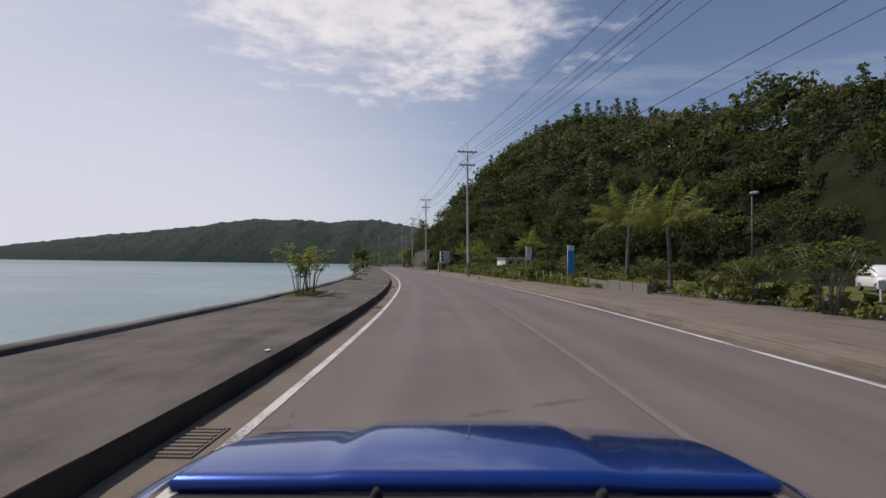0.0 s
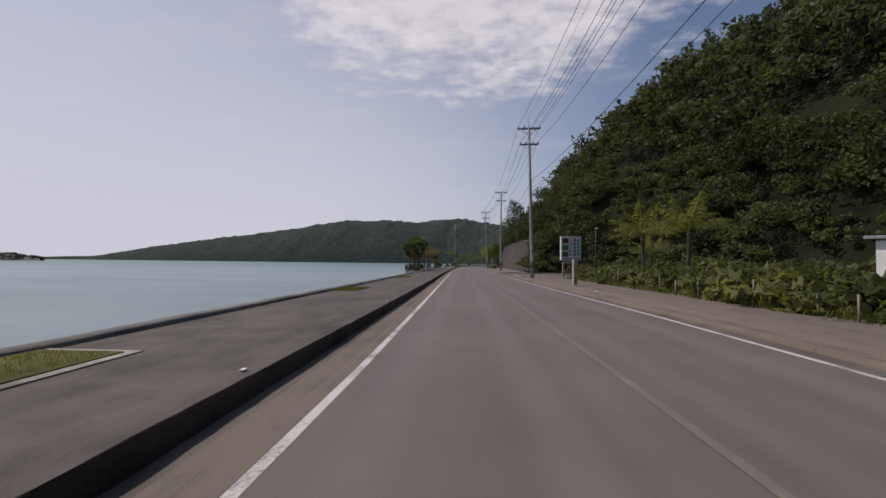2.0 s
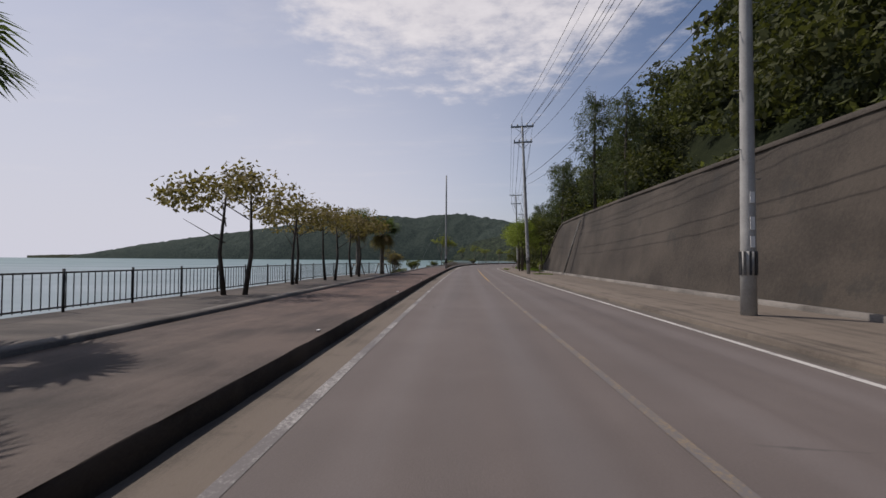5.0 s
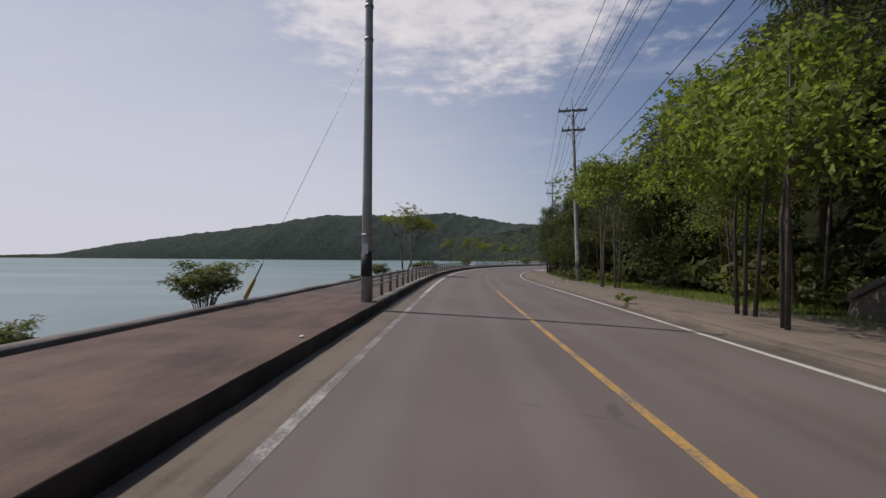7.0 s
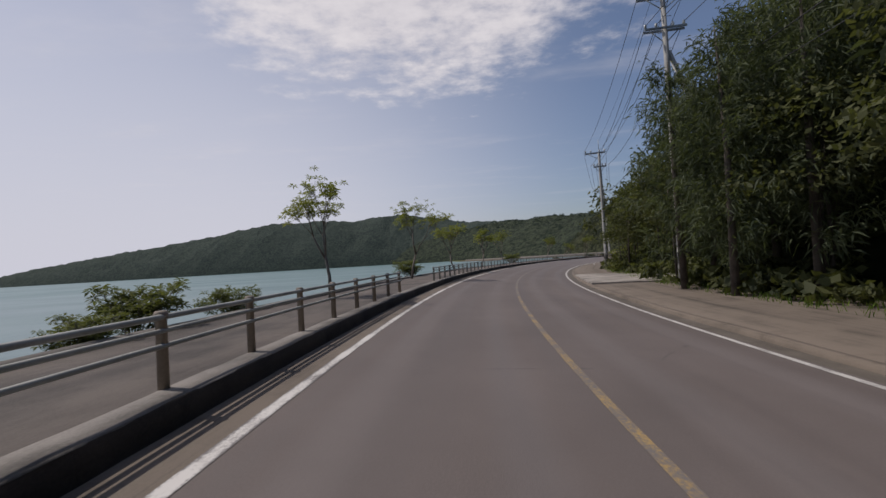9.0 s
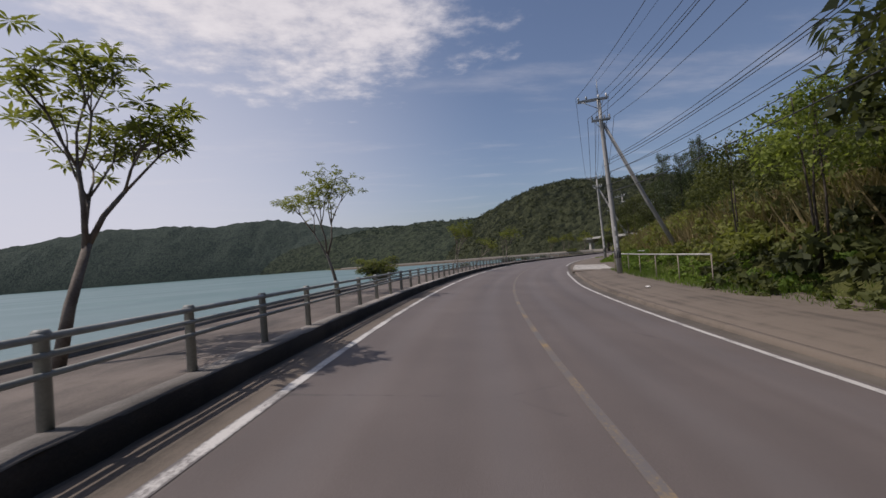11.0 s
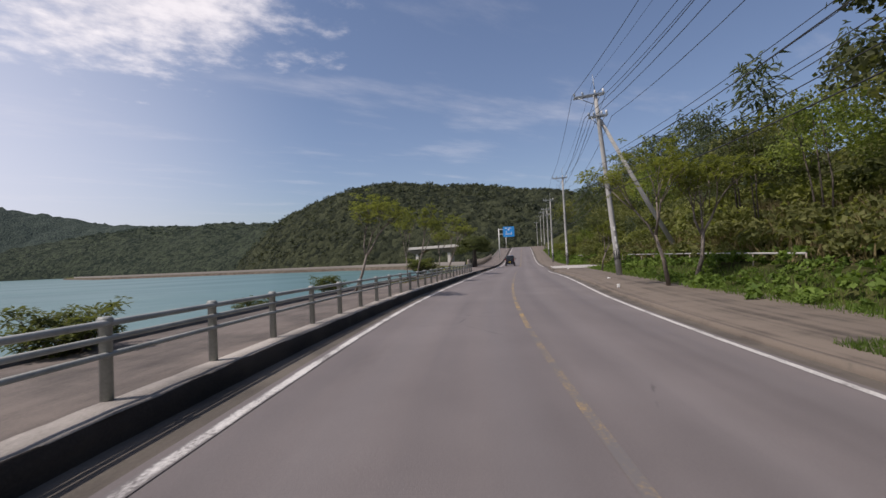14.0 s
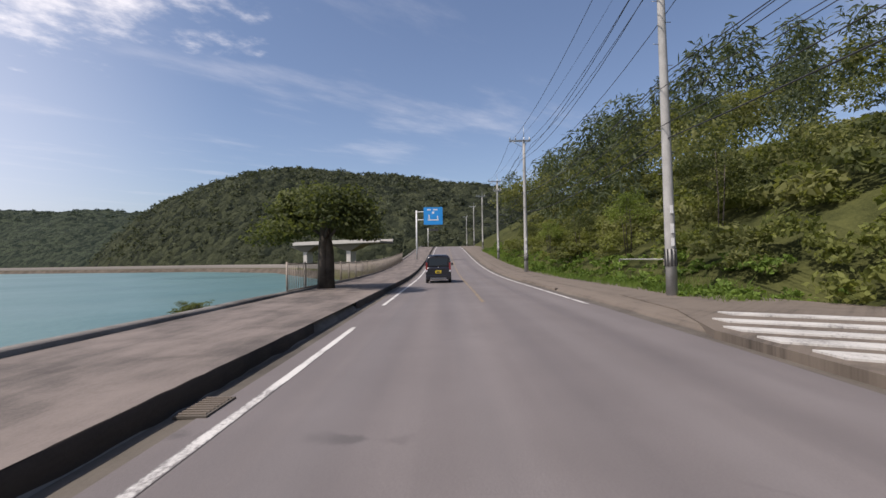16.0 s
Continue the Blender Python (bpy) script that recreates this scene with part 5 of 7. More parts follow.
    for i, (s, u, k) in enumerate(((165.5, -8.15, 0.66), (160.8, -8.8, 0.4), (157.6, -9.0, 0.35), (184.4, -7.4, 0.55), (179.5, -7.6, 0.3), (200.6, -7.6, 0.5), (202.4, -7.8, 0.52), (204.8, -7.6, 0.42), (206.4, -8.0, 0.6), (208.9, -7.6, 0.48), (228, -7.7, 0.7),
                                      (267.4, -8.2, 0.95), (289, -7.8, 0.4), (306, -7.6, 0.55), (309, -7.8, 0.5), (313.1, -6.95, 0.5), (319.6, -7.9, 0.32), (324.9, -7.7, 0.5), (342.4, -7.7, 0.8), (344.2, -7.9, 0.8), (348.6, -7.7, 0.45), (362.3, -7.6, 0.3))):
        m = place(s, u, -0.3 if u > -8.2 else -0.6, i * 51.0)
        ob = bush if i == 0 else copy_thing(bush, m)
        ob.matrix_basis = m @ Matrix.Scale(k, 4)
    # thick round tree at the far end of the promenade
    t = broadleaf("round_tree", 55, 5.4, 2.35, "leaf_mid", "thick-trunked dark evergreen tree on the promenade", 0.3, 0.2, 62, 190, "tree", 0.16, 3, (0.03, 0.16))
    t.matrix_basis = place(370.3, -6.3, 0.2, 40)
    # leafy trees behind the palms
    tr = broadleaf("almond_tree", 57, 4.6, 2.0, "dry", "thin-leaved brownish seaside tree held by a prop", 0.09, 0.19, 26, 60, "tree", 0.42, 2)
    tr["group"] = "trees behind the palms"
    for i, (s, u, k) in enumerate(((124.5, -8.9, 1.0), (130.5, -9.3, 0.95), (134.5, -8.8, 1.0), (139.5, -8.6, 1.05))):
        m = place(s, u, 0.15, i * 70.0)
        ob = tr if i == 0 else copy_thing(tr, m)
        ob.matrix_basis = m @ Matrix.Scale(k, 4)
    palms = [fan_palm(5, 4.5, "fan palm with dead fronds, propped on the promenade"), fan_palm(9, 5.0, "tall fan palm with dead fronds, propped on the promenade")]
    for p in palms:
        p["group"] = "fan palms on the promenade"
    for i, (s, u, k) in enumerate(((107.8, -8.0, 0.86), (113.4, -8.3, 0.92), (109.8, -8.7, 0.88), (116.0, -9.2, 0.9), (145.2, -8.0, 0.88), (143.0, -9.4, 0.86), (105.9, -8.9, 0.8))):
        m = place(s, u, 0.18, i * 63.0)
        ob = palms[i] if i < 2 else copy_thing(palms[i % 2], m)
        ob.matrix_basis = m @ Matrix.Scale(k, 4)


seaside_trees()


def inland_trees():
    rng = random.Random(12)
    g = "roadside trees below the hill"
    protos = [broadleaf("roadside_tree", 101, 8.5, 2.6, "leaf_fresh", "bright green broadleaf tree beside the pavement", 0.06, 0.22, 34, 92, "tree", 0.14, 3),
              broadleaf("roadside_tree", 102, 9.5, 2.8, "leaf_mid", "tall green broadleaf tree with slim trunks", 0.06, 0.23, 34, 94, "tree", 0.1, 2),
              broadleaf("roadside_tree", 103, 10.5, 3.0, "leaf_dark", "tall dark broadleaf tree beside the pavement", 0.1, 0.28, 42, 88, "tree", 0.1, 2),
              None, broadleaf("street_tree", 105, 8.2, 2.1, "leaf_fresh", "slim open-crowned street tree with pale bare trunks", 0.068, 0.21, 26, 74, "tree", 0.4, 2, (0.05, 0.2))]
    protos[3] = (conifer("needle_tree", 104, 13.0, 2.5, "tall dark feathery needle tree", 4400, 0.52))
    for p in protos:
        p["group"] = g
    used = set()

    def put(k, s, u, scale):
        m = place(s, u, float(inland(s, u)), rng.uniform(0, 360))
        ob = protos[k] if k not in used else copy_thing(protos[k], m)
        used.add(k)
        scale *= 0.87 if 203 < s < 222 else 0.8 if 184 < s <= 203 else 1.0
        slim = scale * (0.68 if k == 3 and s > 300 else 1.0)
        ob.matrix_basis = m @ Matrix.Diagonal((slim, slim, scale, 1.0))
    for s, u, k, sc in ((152.5, 10.6, 3, 0.95), (166.0, 10.4, 3, 0.98), (171.0, 11.8, 3, 1.0), (183.5, 10.8, 3, 0.72), (213.0, 6.7, 3, 0.8), (216.3, 6.4, 3, 0.82), (219.4, 7.3, 2, 0.8), (234.0, 7.7, 2, 0.62), (238.5, 8.0, 1, 0.6), (147.0, 11.5, 3, 0.8), (163.4, 4.95, 0, 0.9), (165.5, 5.4, 0, 0.93), (167.0, 8.2, 1, 1.05), (171.0, 8.8, 1, 0.8), (174.5, 10.4, 0, 0.75), (178.9, 6.1, 4, 1.0), (178.0, 6.6, 4, 0.96), (181.5, 9.8, 1, 0.85),
                        (189.6, 5.9, 1, 0.52), (185.5, 10.6, 2, 0.9), (189.5, 10.0, 2, 0.85), (193.0, 9.6, 2, 0.9), (191, 12.5, 3, 0.75), (196.5, 8.9, 2, 1.05), (198.5, 12.4, 3, 0.72), (200.5, 8.8, 2, 0.9),
                        (203.5, 11.4, 3, 0.75), (206.0, 8.6, 2, 1.0), (207.0, 11.2, 3, 0.9), (211.0, 11.2, 3, 1.15), (214.5, 10.6, 3, 1.1), (218.0, 10.0, 3, 1.0), (212.0, 8.8, 2, 0.9), (216.0, 9.6, 3, 0.95), (214.6, 7.5, 3, 0.7), (216.8, 7.7, 3, 0.68), (211.8, 8.4, 3, 0.85), (221.0, 9.2, 2, 0.85), (226.0, 9.8, 3, 0.8), (231.0, 9.4, 1, 0.9),
                        (237.0, 9.0, 1, 0.8), (243.0, 9.5, 2, 0.8), (250.0, 9.0, 1, 0.85), (256.0, 9.0, 0, 0.8), (261.0, 9.2, 1, 0.7), (271.5, 11.5, 1, 0.45),
                        (300.5, 9.8, 1, 0.62), (306.0, 9.0, 2, 0.7), (309.0, 9.6, 2, 0.8), (314.0, 11.0, 1, 0.7), (319.0, 13.8, 3, 0.95), (320.3, 16.0, 3, 0.85), (321.0, 18.6, 3, 0.95), (325.5, 17.5, 3, 0.9), (320.0, 11.8, 2, 0.95), (325.0, 11.2, 0, 0.7), (329.0, 11.0, 1, 0.65), (333.0, 12.0, 2, 0.6), (338.0, 12.0, 1, 0.6),
                        (347.7, 11.8, 0, 0.95), (356.0, 13.5, 1, 0.55), (371.0, 11.0, 1, 0.6), (378.0, 10.0, 0, 0.55), (386.0, 9.5, 1, 0.5), (396.0, 9.5, 0, 0.5), (408.0, 9.5, 1, 0.5)):
        put(k, s, u, sc)
    palm = [feather_palm(3, 3.0, 3.1, "young coconut palm with upright yellow-green fronds"), feather_palm(4, 3.3, 2.5, "slim young coconut palm with arching fronds")]
    for p in palm:
        p["group"] = "coconut palms by the lot"
    for i, (s, u, k, turn) in enumerate(((28.9, 12.3, 1.4, 0), (40.9, 9.7, 0.95, 85), (25.8, 13.3, 1.3, 150), (72.9, 9.9, 1.05, 200), (70.0, 11.2, 1.1, 60), (82.9, 14.5, 0.8, 30))):
        m = place(s, u, 0.0, turn)
        ob = palm[i] if i < 2 else copy_thing(palm[0], m)
        ob.matrix_basis = m @ Matrix.Scale(k, 4)


inland_trees()


# ---- poles and wires ----
# along the road, across it, kind, height of the upper crossarm, lean towards the road
POLES = [(-30.0, 10.5, 0, 13.6, 0), (5.5, 10.5, 0, 13.6, 0), (47.6, 5.0, 0, 13.6, 1.2), (84.6, 4.75, 0, 13.6, 1.5), (121.3, 5.1, 0, 13.6, 0), (151.6, 4.3, 0, 13.6, 2.5), (187.4, 6.7, 1, 12.6, 1.8), (218.2, 7.0, 2, 12.5, 0),
         (242.0, 6.7, 3, 10.85, 0), (270.4, 6.1, 4, 10.8, 2.0), (304.4, 6.3, 4, 10.9, 1.5), (334.6, 6.0, 4, 10.6, 4.5), (365.3, 6.0, 5, 11.1, 0.6), (388.5, 5.7, 5, 10.6, 0), (413.0, 6.4, 3, 10.85, 0), (444.0, 7.0, 5, 10.85, 0), (476.0, 7.4, 5, 10.85, 0), (508.0, 7.0, 5, 10.85, 0)]


def pole_thing(extra=0, POLE_H=13.6):
    t = thing("utility_pole", "round grey concrete utility pole with " + ("one offset steel crossarm" if extra == 5 else "two steel crossarms and a strut" if extra in (2, 4) else "two steel crossarms"), "utility pole", group="poles along the road")
    bm = bmesh.new()
    zs = (-0.2, 2, 4.5, 7, 9, POLE_H)
    bm_tube(bm, [(0, 0, z) for z in zs], [0.17 - 0.0056 * max(z, 0) for z in zs], 14)
    shaft = part("shaft", bm, M["pole"], t)
    # anti-poster guard of ribs
    bm = bmesh.new()
    bm_tube(bm, [(0, 0, 0.95), (0, 0, 1.5)], 0.174, 14)
    guard = part("guard", bm, M["pole"], t, "ribbed guard sleeve, grey and black")
    for k in range(10):
        a = k * math.tau / 10
        bm = bmesh.new()
        bm_box(bm, (0.022, 0.05, 0.55), pose(math.cos(a) * 0.177, math.sin(a) * 0.177, 1.225, 0, 0, math.degrees(a)))
        part("rib", bm, M["black_stripe"], guard)
    late = extra >= 3
    for z, w, mid in ((POLE_H, 1.8, -0.35), (POLE_H - 1.3, 1.1, 0.0))[:1 if extra == 5 else 2] if late else ((POLE_H, 2.1, 0.0), (POLE_H - 1.45, 1.7, 0.0)):
        bm = bmesh.new()
        for dy in (-0.14, 0.14):
            bm_box(bm, (w, 0.07, 0.09), pose(mid, dy, z), 0.006)
        arm = part("crossarm", bm, M["steel"], t)
        for dx in (mid - w * 0.46, mid - w * 0.2, mid + w * 0.2, mid + w * 0.46):
            bm = bmesh.new()
            bm_tube(bm, [(dx, 0, z + 0.04), (dx, 0, z + 0.1), (dx, 0, z + 0.14), (dx, 0, z + 0.24), (dx, 0, z + 0.3)], [0.03, 0.03, 0.065, 0.06, 0.03], 8)
            part("insulator", bm, M["white"] if dx > 0 else M["steel"], arm)
        bm = bmesh.new()
        for sg in (-1, 1):
            bm_tube(bm, [(mid + sg * w * 0.36, 0, z - 0.03), (0, 0, z - 0.62)], 0.022, 6)
        part("brace", bm, M["steel"], t)
    bm = bmesh.new()
    bm_tube(bm, [(0, 0, POLE_H), (0, 0, POLE_H + 1.25)], [0.035, 0.012], 7)
    part("spike", bm, M["steel"], t)
    for z, h in ((1.72, 0.26), (2.15, 0.3), (2.75, 0.26)):
        bm = bmesh.new()
        bm_box(bm, (0.1, 0.012, h), pose(0.0, -0.172 + 0.002 * z, z))
        part("plate", bm, M["white"], t, "small white notice plate")
    for k in range(10 if late else 14):
        z = 3.2 + k * 0.7
        bm = bmesh.new()
        bm_tube(bm, [(-0.1, 0, z), (-0.3, 0, z)] if k % 2 else [(0.1, 0, z), (0.3, 0, z)], 0.012, 5)
        part("step", bm, M["steel"], t)
    if extra == 1:
        bm = bmesh.new()
        bm_tube(bm, [(0.1, 0, 7.4), (0.6, -0.1, 7.75), (1.0, -0.15, 7.8)], 0.03, 6)
        part("lamp_arm", bm, M["steel"], t)
        bm = bmesh.new()
        bm_box(bm, (0.62, 0.2, 0.12), pose(1.2, -0.15, 7.84, 0, -8, 0), 0.03)
        part("lamp_head", bm, M["white"], t, "white street lamp head")
    if extra in (2, 4):
        bm = bmesh.new()
        bm_tube(bm, [(4.4, 1.5, -0.4), (2.2, 0.75, POLE_H * 0.4), (0.1, 0.05, POLE_H - 2.4 + late * 0.9)], [0.15, 0.13, 0.1], 10)
        part("strut", bm, M["pole"], t, "leaning concrete strut pole")
    return t


def build_poles():
    made = {}
    for s, u, k, h, lean in POLES:
        m = place(s, u, 0.08) @ pose(0, 0, 0, 0, -lean, 0)
        if k not in made:
            made[k] = pole_thing(k, h)
            made[k].matrix_basis = m
        else:
            copy_thing(made[k], m)
    # bare pole on the sea side
    t = thing("bare_pole", "tall bare dark steel pole at the promenade's edge", "pole", place(165.9, -4.03, 0.18))
    bm = bmesh.new()
    zs = (-0.1, 3, 6, 9, 11.7)
    bm_tube(bm, [(0, 0, z) for z in zs], [0.14, 0.125, 0.11, 0.095, 0.08], 12)
    part("shaft", bm, M["pole"], t)
    bm = bmesh.new()
    bm_tube(bm, [(0, 0, 0.7), (0, 0, 1.35)], 0.148, 12)
    part("guard", bm, M["black_stripe"], t, "black ribbed guard sleeve")
    for z in (1.75, 7.0, 7.9):
        bm = bmesh.new()
        bm_tube(bm, [(0, 0, z), (0, 0, z + 0.07)], 0.15 - z * 0.004, 12)
        part("band", bm, M["steel"], t)
    bm = bmesh.new()
    bm_box(bm, (0.17, 0.012, 0.27), pose(-0.02, -0.142, 1.42), 0.003)
    part("notice", bm, M["white"], t, "weathered white notice tied to the pole")
    t = thing("guy_wire", "steel guy wire with a yellow plastic guard at its foot", "guy wire", Matrix())
    a, b = P(167.05, -7.85, 0.15), P(165.9, -4.03, 7.0)
    bm = bmesh.new()
    bm_tube(bm, [a, a.lerp(b, 0.5), b], 0.006, 6)
    part("wire", bm, M["steel"], t)
    bm = bmesh.new()
    bm_tube(bm, [a, a.lerp(b, 0.085)], [0.065, 0.05], 10)
    part("guard", bm, M["guy_yellow"], t, "faded yellow guard tube")
    bm = bmesh.new()
    bm_tube(bm, [a.lerp(b, 0.08), a.lerp(b, 0.15)], 0.02, 8)
    part("turnbuckle", bm, M["black_stripe"], t)


def build_wires():
    runs = [(-0.97, 0.3, 0.013, 0.7), (0.42, 0.3, 0.013, 0.75), (0.97, 0.3, 0.013, 0.7), (-0.78, -1.15, 0.014, 0.85), (-0.34, -1.15, 0.014, 0.9), (0.78, -1.15, 0.014, 0.85),
            (0.0, 1.2, 0.008, 0.55), (0.2, -4.6, 0.016, 0.6), (0.2, -5.3, 0.012, 0.7)]
    late = [(0.15, 7.1, 0.012, 0.5), (-0.15, 6.7, 0.012, 0.55), (0.17, 6.3, 0.012, 0.5), (-0.17, 5.5, 0.014, 0.4), (0.0, 5.1, 0.02, 0.45)]
    for first, du, z, r, sag in [(0, *q) for q in runs] + [(8, *q) for q in late]:
        bm = bmesh.new()
        pts = []
        ends = []
        for s, u, k, h, lean in POLES[first:]:
            up = z if first else h + z * (0.95 if k >= 3 else 1.0) + (0.6 if k >= 3 and z < -4 else 0)
            ends.append(P(s, u + du - (0.35 if k >= 3 and z == 0.3 else 0.0) - up * math.sin(math.radians(lean)), up))
        for a, b in zip(ends, ends[1:]):
            for j in range(10):
                q = j / 10
                p = a.lerp(b, q)
                p.z -= sag * 4 * q * (1 - q)
                pts.append(p)
        pts.append(ends[-1])
        bm_tube(bm, pts, r, 5)
        tagged(part("power_line", bm, M["cable"]), "thin black overhead line sagging between the poles" if first == 0 else "low black telephone cable strung along the poles", "power line", "overhead lines")


build_poles()
build_wires()


# ---- railing along the promenade ----
def post_mesh(mat):
    bm = bmesh.new()
    bm_tube(bm, [(0, 0, -0.05), (0, 0, 0.625), (0, 0, 0.63), (0, 0, 0.675), (0, 0, 0.7)], [0.05, 0.048, 0.06, 0.06, 0.047], 10)
    me = bpy.data.meshes.new("post")
    bm.to_mesh(me)
    bm.free()
    me.materials.append(mat)
    return me


def ring(u, z, r, n=8):
    return [(u + math.cos(k * math.tau / n) * r, z + math.sin(k * math.tau / n) * r) for k in range(n)]


def build_railing(s0, s1, pm, rm, label, rails, gap):
    t = thing("railing", label, "railing")
    me = post_mesh(M[pm])
    for k in range(gap[0][0], gap[0][-1] + 1):
        ob = new("post", me)
        ob.parent = t
        s = float(np.interp(k, *gap))
        ob.matrix_basis = place(s, -4.02 + float(edge_sway(s)), 0.21)
    for z, r in rails:
        sweep("rail", ring(-3.99, z, r)[::-1], s0 - 0.2, s1 + 0.2, M[rm], 1.0, True, parent=t, sway=edge_sway)
    return t


build_railing(166.5, 212.8, "rail_wood", "rail_pipe", "brownish grey railing with three pipe rails on the kerb", ((0.857, 0.027), (0.733, 0.024), (0.6, 0.024)), ((-1, 0, 14, 21, 28), (166.3, 167.92, 190.68, 201.9, 212.7)))
build_railing(219.5, 346.5, "rail_pipe", "rail_pipe", "weathered green-grey railing with three pipe rails on the kerb", ((0.857, 0.029), (0.733, 0.025), (0.598, 0.025)), ((-23, 0, 7, 14, 21, 29, 36, 43, 51, 58, 60), (219.6, 255.67, 266.48, 277.35, 288.17, 300.24, 310.84, 321.06, 333.03, 343.5, 346.4)))


# ---- retaining wall ----
def build_wall():
    s = np.arange(107.5, 165.8, 0.75)
    top = np.interp(s, (107.5, 112.3, 113.4, 115, 117, 118.6, 140, 153, 158.6, 160.2, 161.6, 163.4, 165.8), (0.3, 0.5, 1.5, 3.2, 4.7, 5.25, 5.4, 5.4, 5.3, 4.7, 3.6, 1.6, 0.2))
    h = np.linspace(0, 1, 14)
    S, Hh = np.meshgrid(s, h, indexing="ij")
    Z = Hh * top[:, None]
    rough = np.array([[noise.fractal((a * 0.5, z * 0.8, 1.0), 1.0, 2.0, 3) for z in r] for a, r in zip(s, Z)])
    Uu = 7.7 + Z * 0.22 + rough * 0.06
    x, y, _ = ground_at(S, Uu)
    wall = thing("retaining_wall", "tall brown stained sprayed-concrete retaining wall below the trees", "wall", kind="structure")
    mesh_np("face", np.stack([x, y, Z - 0.05], -1).reshape(-1, 3), grid_faces(len(s), 14), M["wall"], wall)
    # coping
    x0, y0, _ = ground_at(s, 7.62 + top * 0.22)
    x1, y1, _ = ground_at(s, 8.3 + top * 0.22)
    v = np.concatenate([np.stack([x0, y0, top - 0.1], -1), np.stack([x0, y0, top + 0.06], -1), np.stack([x1, y1, top + 0.1], -1)])
    n = len(s)
    f = [(i, i + 1, n + i + 1, n + i) for i in range(n - 1)] + [(n + i, n + i + 1, 2 * n + i + 1, 2 * n + i) for i in range(n - 1)]
    mesh_np("coping", v, f, M["wall"], wall)
    # dark drains down the face
    for a in (151.7,):
        bm = bmesh.new()
        tp = float(np.interp(a, s, top)) * 0.92
        bm_tube(bm, [P(a + 0.9, 7.7, 0), P(a + 0.1, 7.7 + tp * 0.11, tp * 0.5), P(a - 1.0, 7.7 + tp * 0.22, tp)], [0.11, 0.1, 0.09], 6)
        part("drain", bm, M["rock"], wall, "dark drain channel down the wall")
    bm = bmesh.new()
    bm_box(bm, (0.42, 0.03, 0.34), place(111.2, 7.78, 0.95, -75) @ pose(0, 0, 0, 8, 10, 0), 0.008)
    tagged(part("notice_board", bm, M["white"]), "small white notice board on the retaining wall", "sign")
    sweep("kerb", [(7.2, 0.02), (7.2, 0.22), (7.35, 0.23), (7.4, 0.02)], 113, 163, M["kerb"], 1.0, wobble=0.01)["label"] = "low concrete upstand at the wall foot"
    for o in bpy.data.objects:
        if o.name.startswith("kerb") and "kind" not in o:
            tagged(o, "", "kerb", kind="structure")


build_wall()


# ---- the side road and patches of ground ----
def plan_patch(name, pts, z, mat, label, category, thick=0.06):
    bm = bmesh.new()
    top = [bm.verts.new(P(s, u, z)) for s, u in pts]
    bm.faces.new(top)
    r = bmesh.ops.extrude_face_region(bm, geom=bm.faces[:])
    for v in r["geom"]:
        if isinstance(v, bmesh.types.BMVert):
            v.co.z -= thick
    bmesh.ops.recalc_face_normals(bm, faces=bm.faces)
    uv = bm.loops.layers.uv.new("plan")
    for f in bm.faces:
        for l in f.loops:
            l[uv].uv = (l.vert.co.x, l.vert.co.y)
    ob = part(name, bm, mat)
    return tagged(ob, label, category, kind="structure")


plan_patch("ground", [(80, 3.7), (116, 3.7), (116, 24), (70, 34), (78, 12)], -0.035, M["dirt"], "dusty ground round the side road", "ground", 0.3)
plan_patch("side_road", [(87.2, 3.15), (89.0, 3.6), (90.6, 4.6), (91.2, 6), (90.6, 8.5), (87, 14), (80, 24), (92, 27), (97, 18.5), (101, 12.5), (104.6, 8.2), (107.5, 5.4), (111.5, 3.75), (113, 3.15)], 0.0, M["asphalt"], "grey asphalt side road leaving the coast road", "road")
for pts in ([(112, 3.9), (108.2, 5.5), (105.2, 8.4), (101.6, 12.8), (97.5, 19)], [(84, 3.9), (88, 4.1), (90.2, 5.0), (90.7, 6.2), (90.0, 8.5), (86.5, 13.6)]):
    bm = bmesh.new()
    fine = []
    for a, b in zip(pts, pts[1:]):
        for j in range(4):
            fine.append(P(a[0] + (b[0] - a[0]) * j / 4, a[1] + (b[1] - a[1]) * j / 4, 0.04))
    fine.append(P(*pts[-1], 0.04))
    bm_tube(bm, fine, 0.1, 6)
    tagged(part("kerb", bm, M["kerb"]), "rounded worn kerb of the side road", "kerb", kind="structure")
for pts in ([(98.2, 4.6), (99.4, 4.85), (99.4, 5.35), (98.2, 5.1)], [(97.4, 4.6), (98.2, 4.72), (98.2, 4.84), (97.4, 4.72)]):
    plan_patch("road_marking", pts, 0.012, M["white_paint"], "worn white mark on the side road's mouth", "road marking", 0.008)
plan_patch("lot", [(-20, 9.4), (44, 9.4), (46, 19), (-20, 19)], 0.0, M["gutter"], "pale concrete parking lot", "lot", 0.2)
plan_patch("lawn", [(-20, 19), (46, 19), (46, 34), (-20, 35)], 0.01, M["grass_soil"], "mown green lawn behind the lot", "lawn", 0.2)
plan_patch("pavement", [(104.5, -6.6), (147.2, -6.6), (147.2, -9.2), (140, -10.4), (112, -10.2), (104.5, -9.0)], 0.19, M["pave"], "widened concrete terrace under the palms", "pavement", 1.9)
sweep_verge = sweep("verge", [(7.0, 0.07), (7.3, 0.11), (9.2, 0.12), (9.9, 0.02)], 166, 207, M["grass_soil"], 0.6, wobble=0.05, freq=0.9)
tagged(sweep_verge, "grassy verge strip under the roadside trees", "verge", kind="structure")
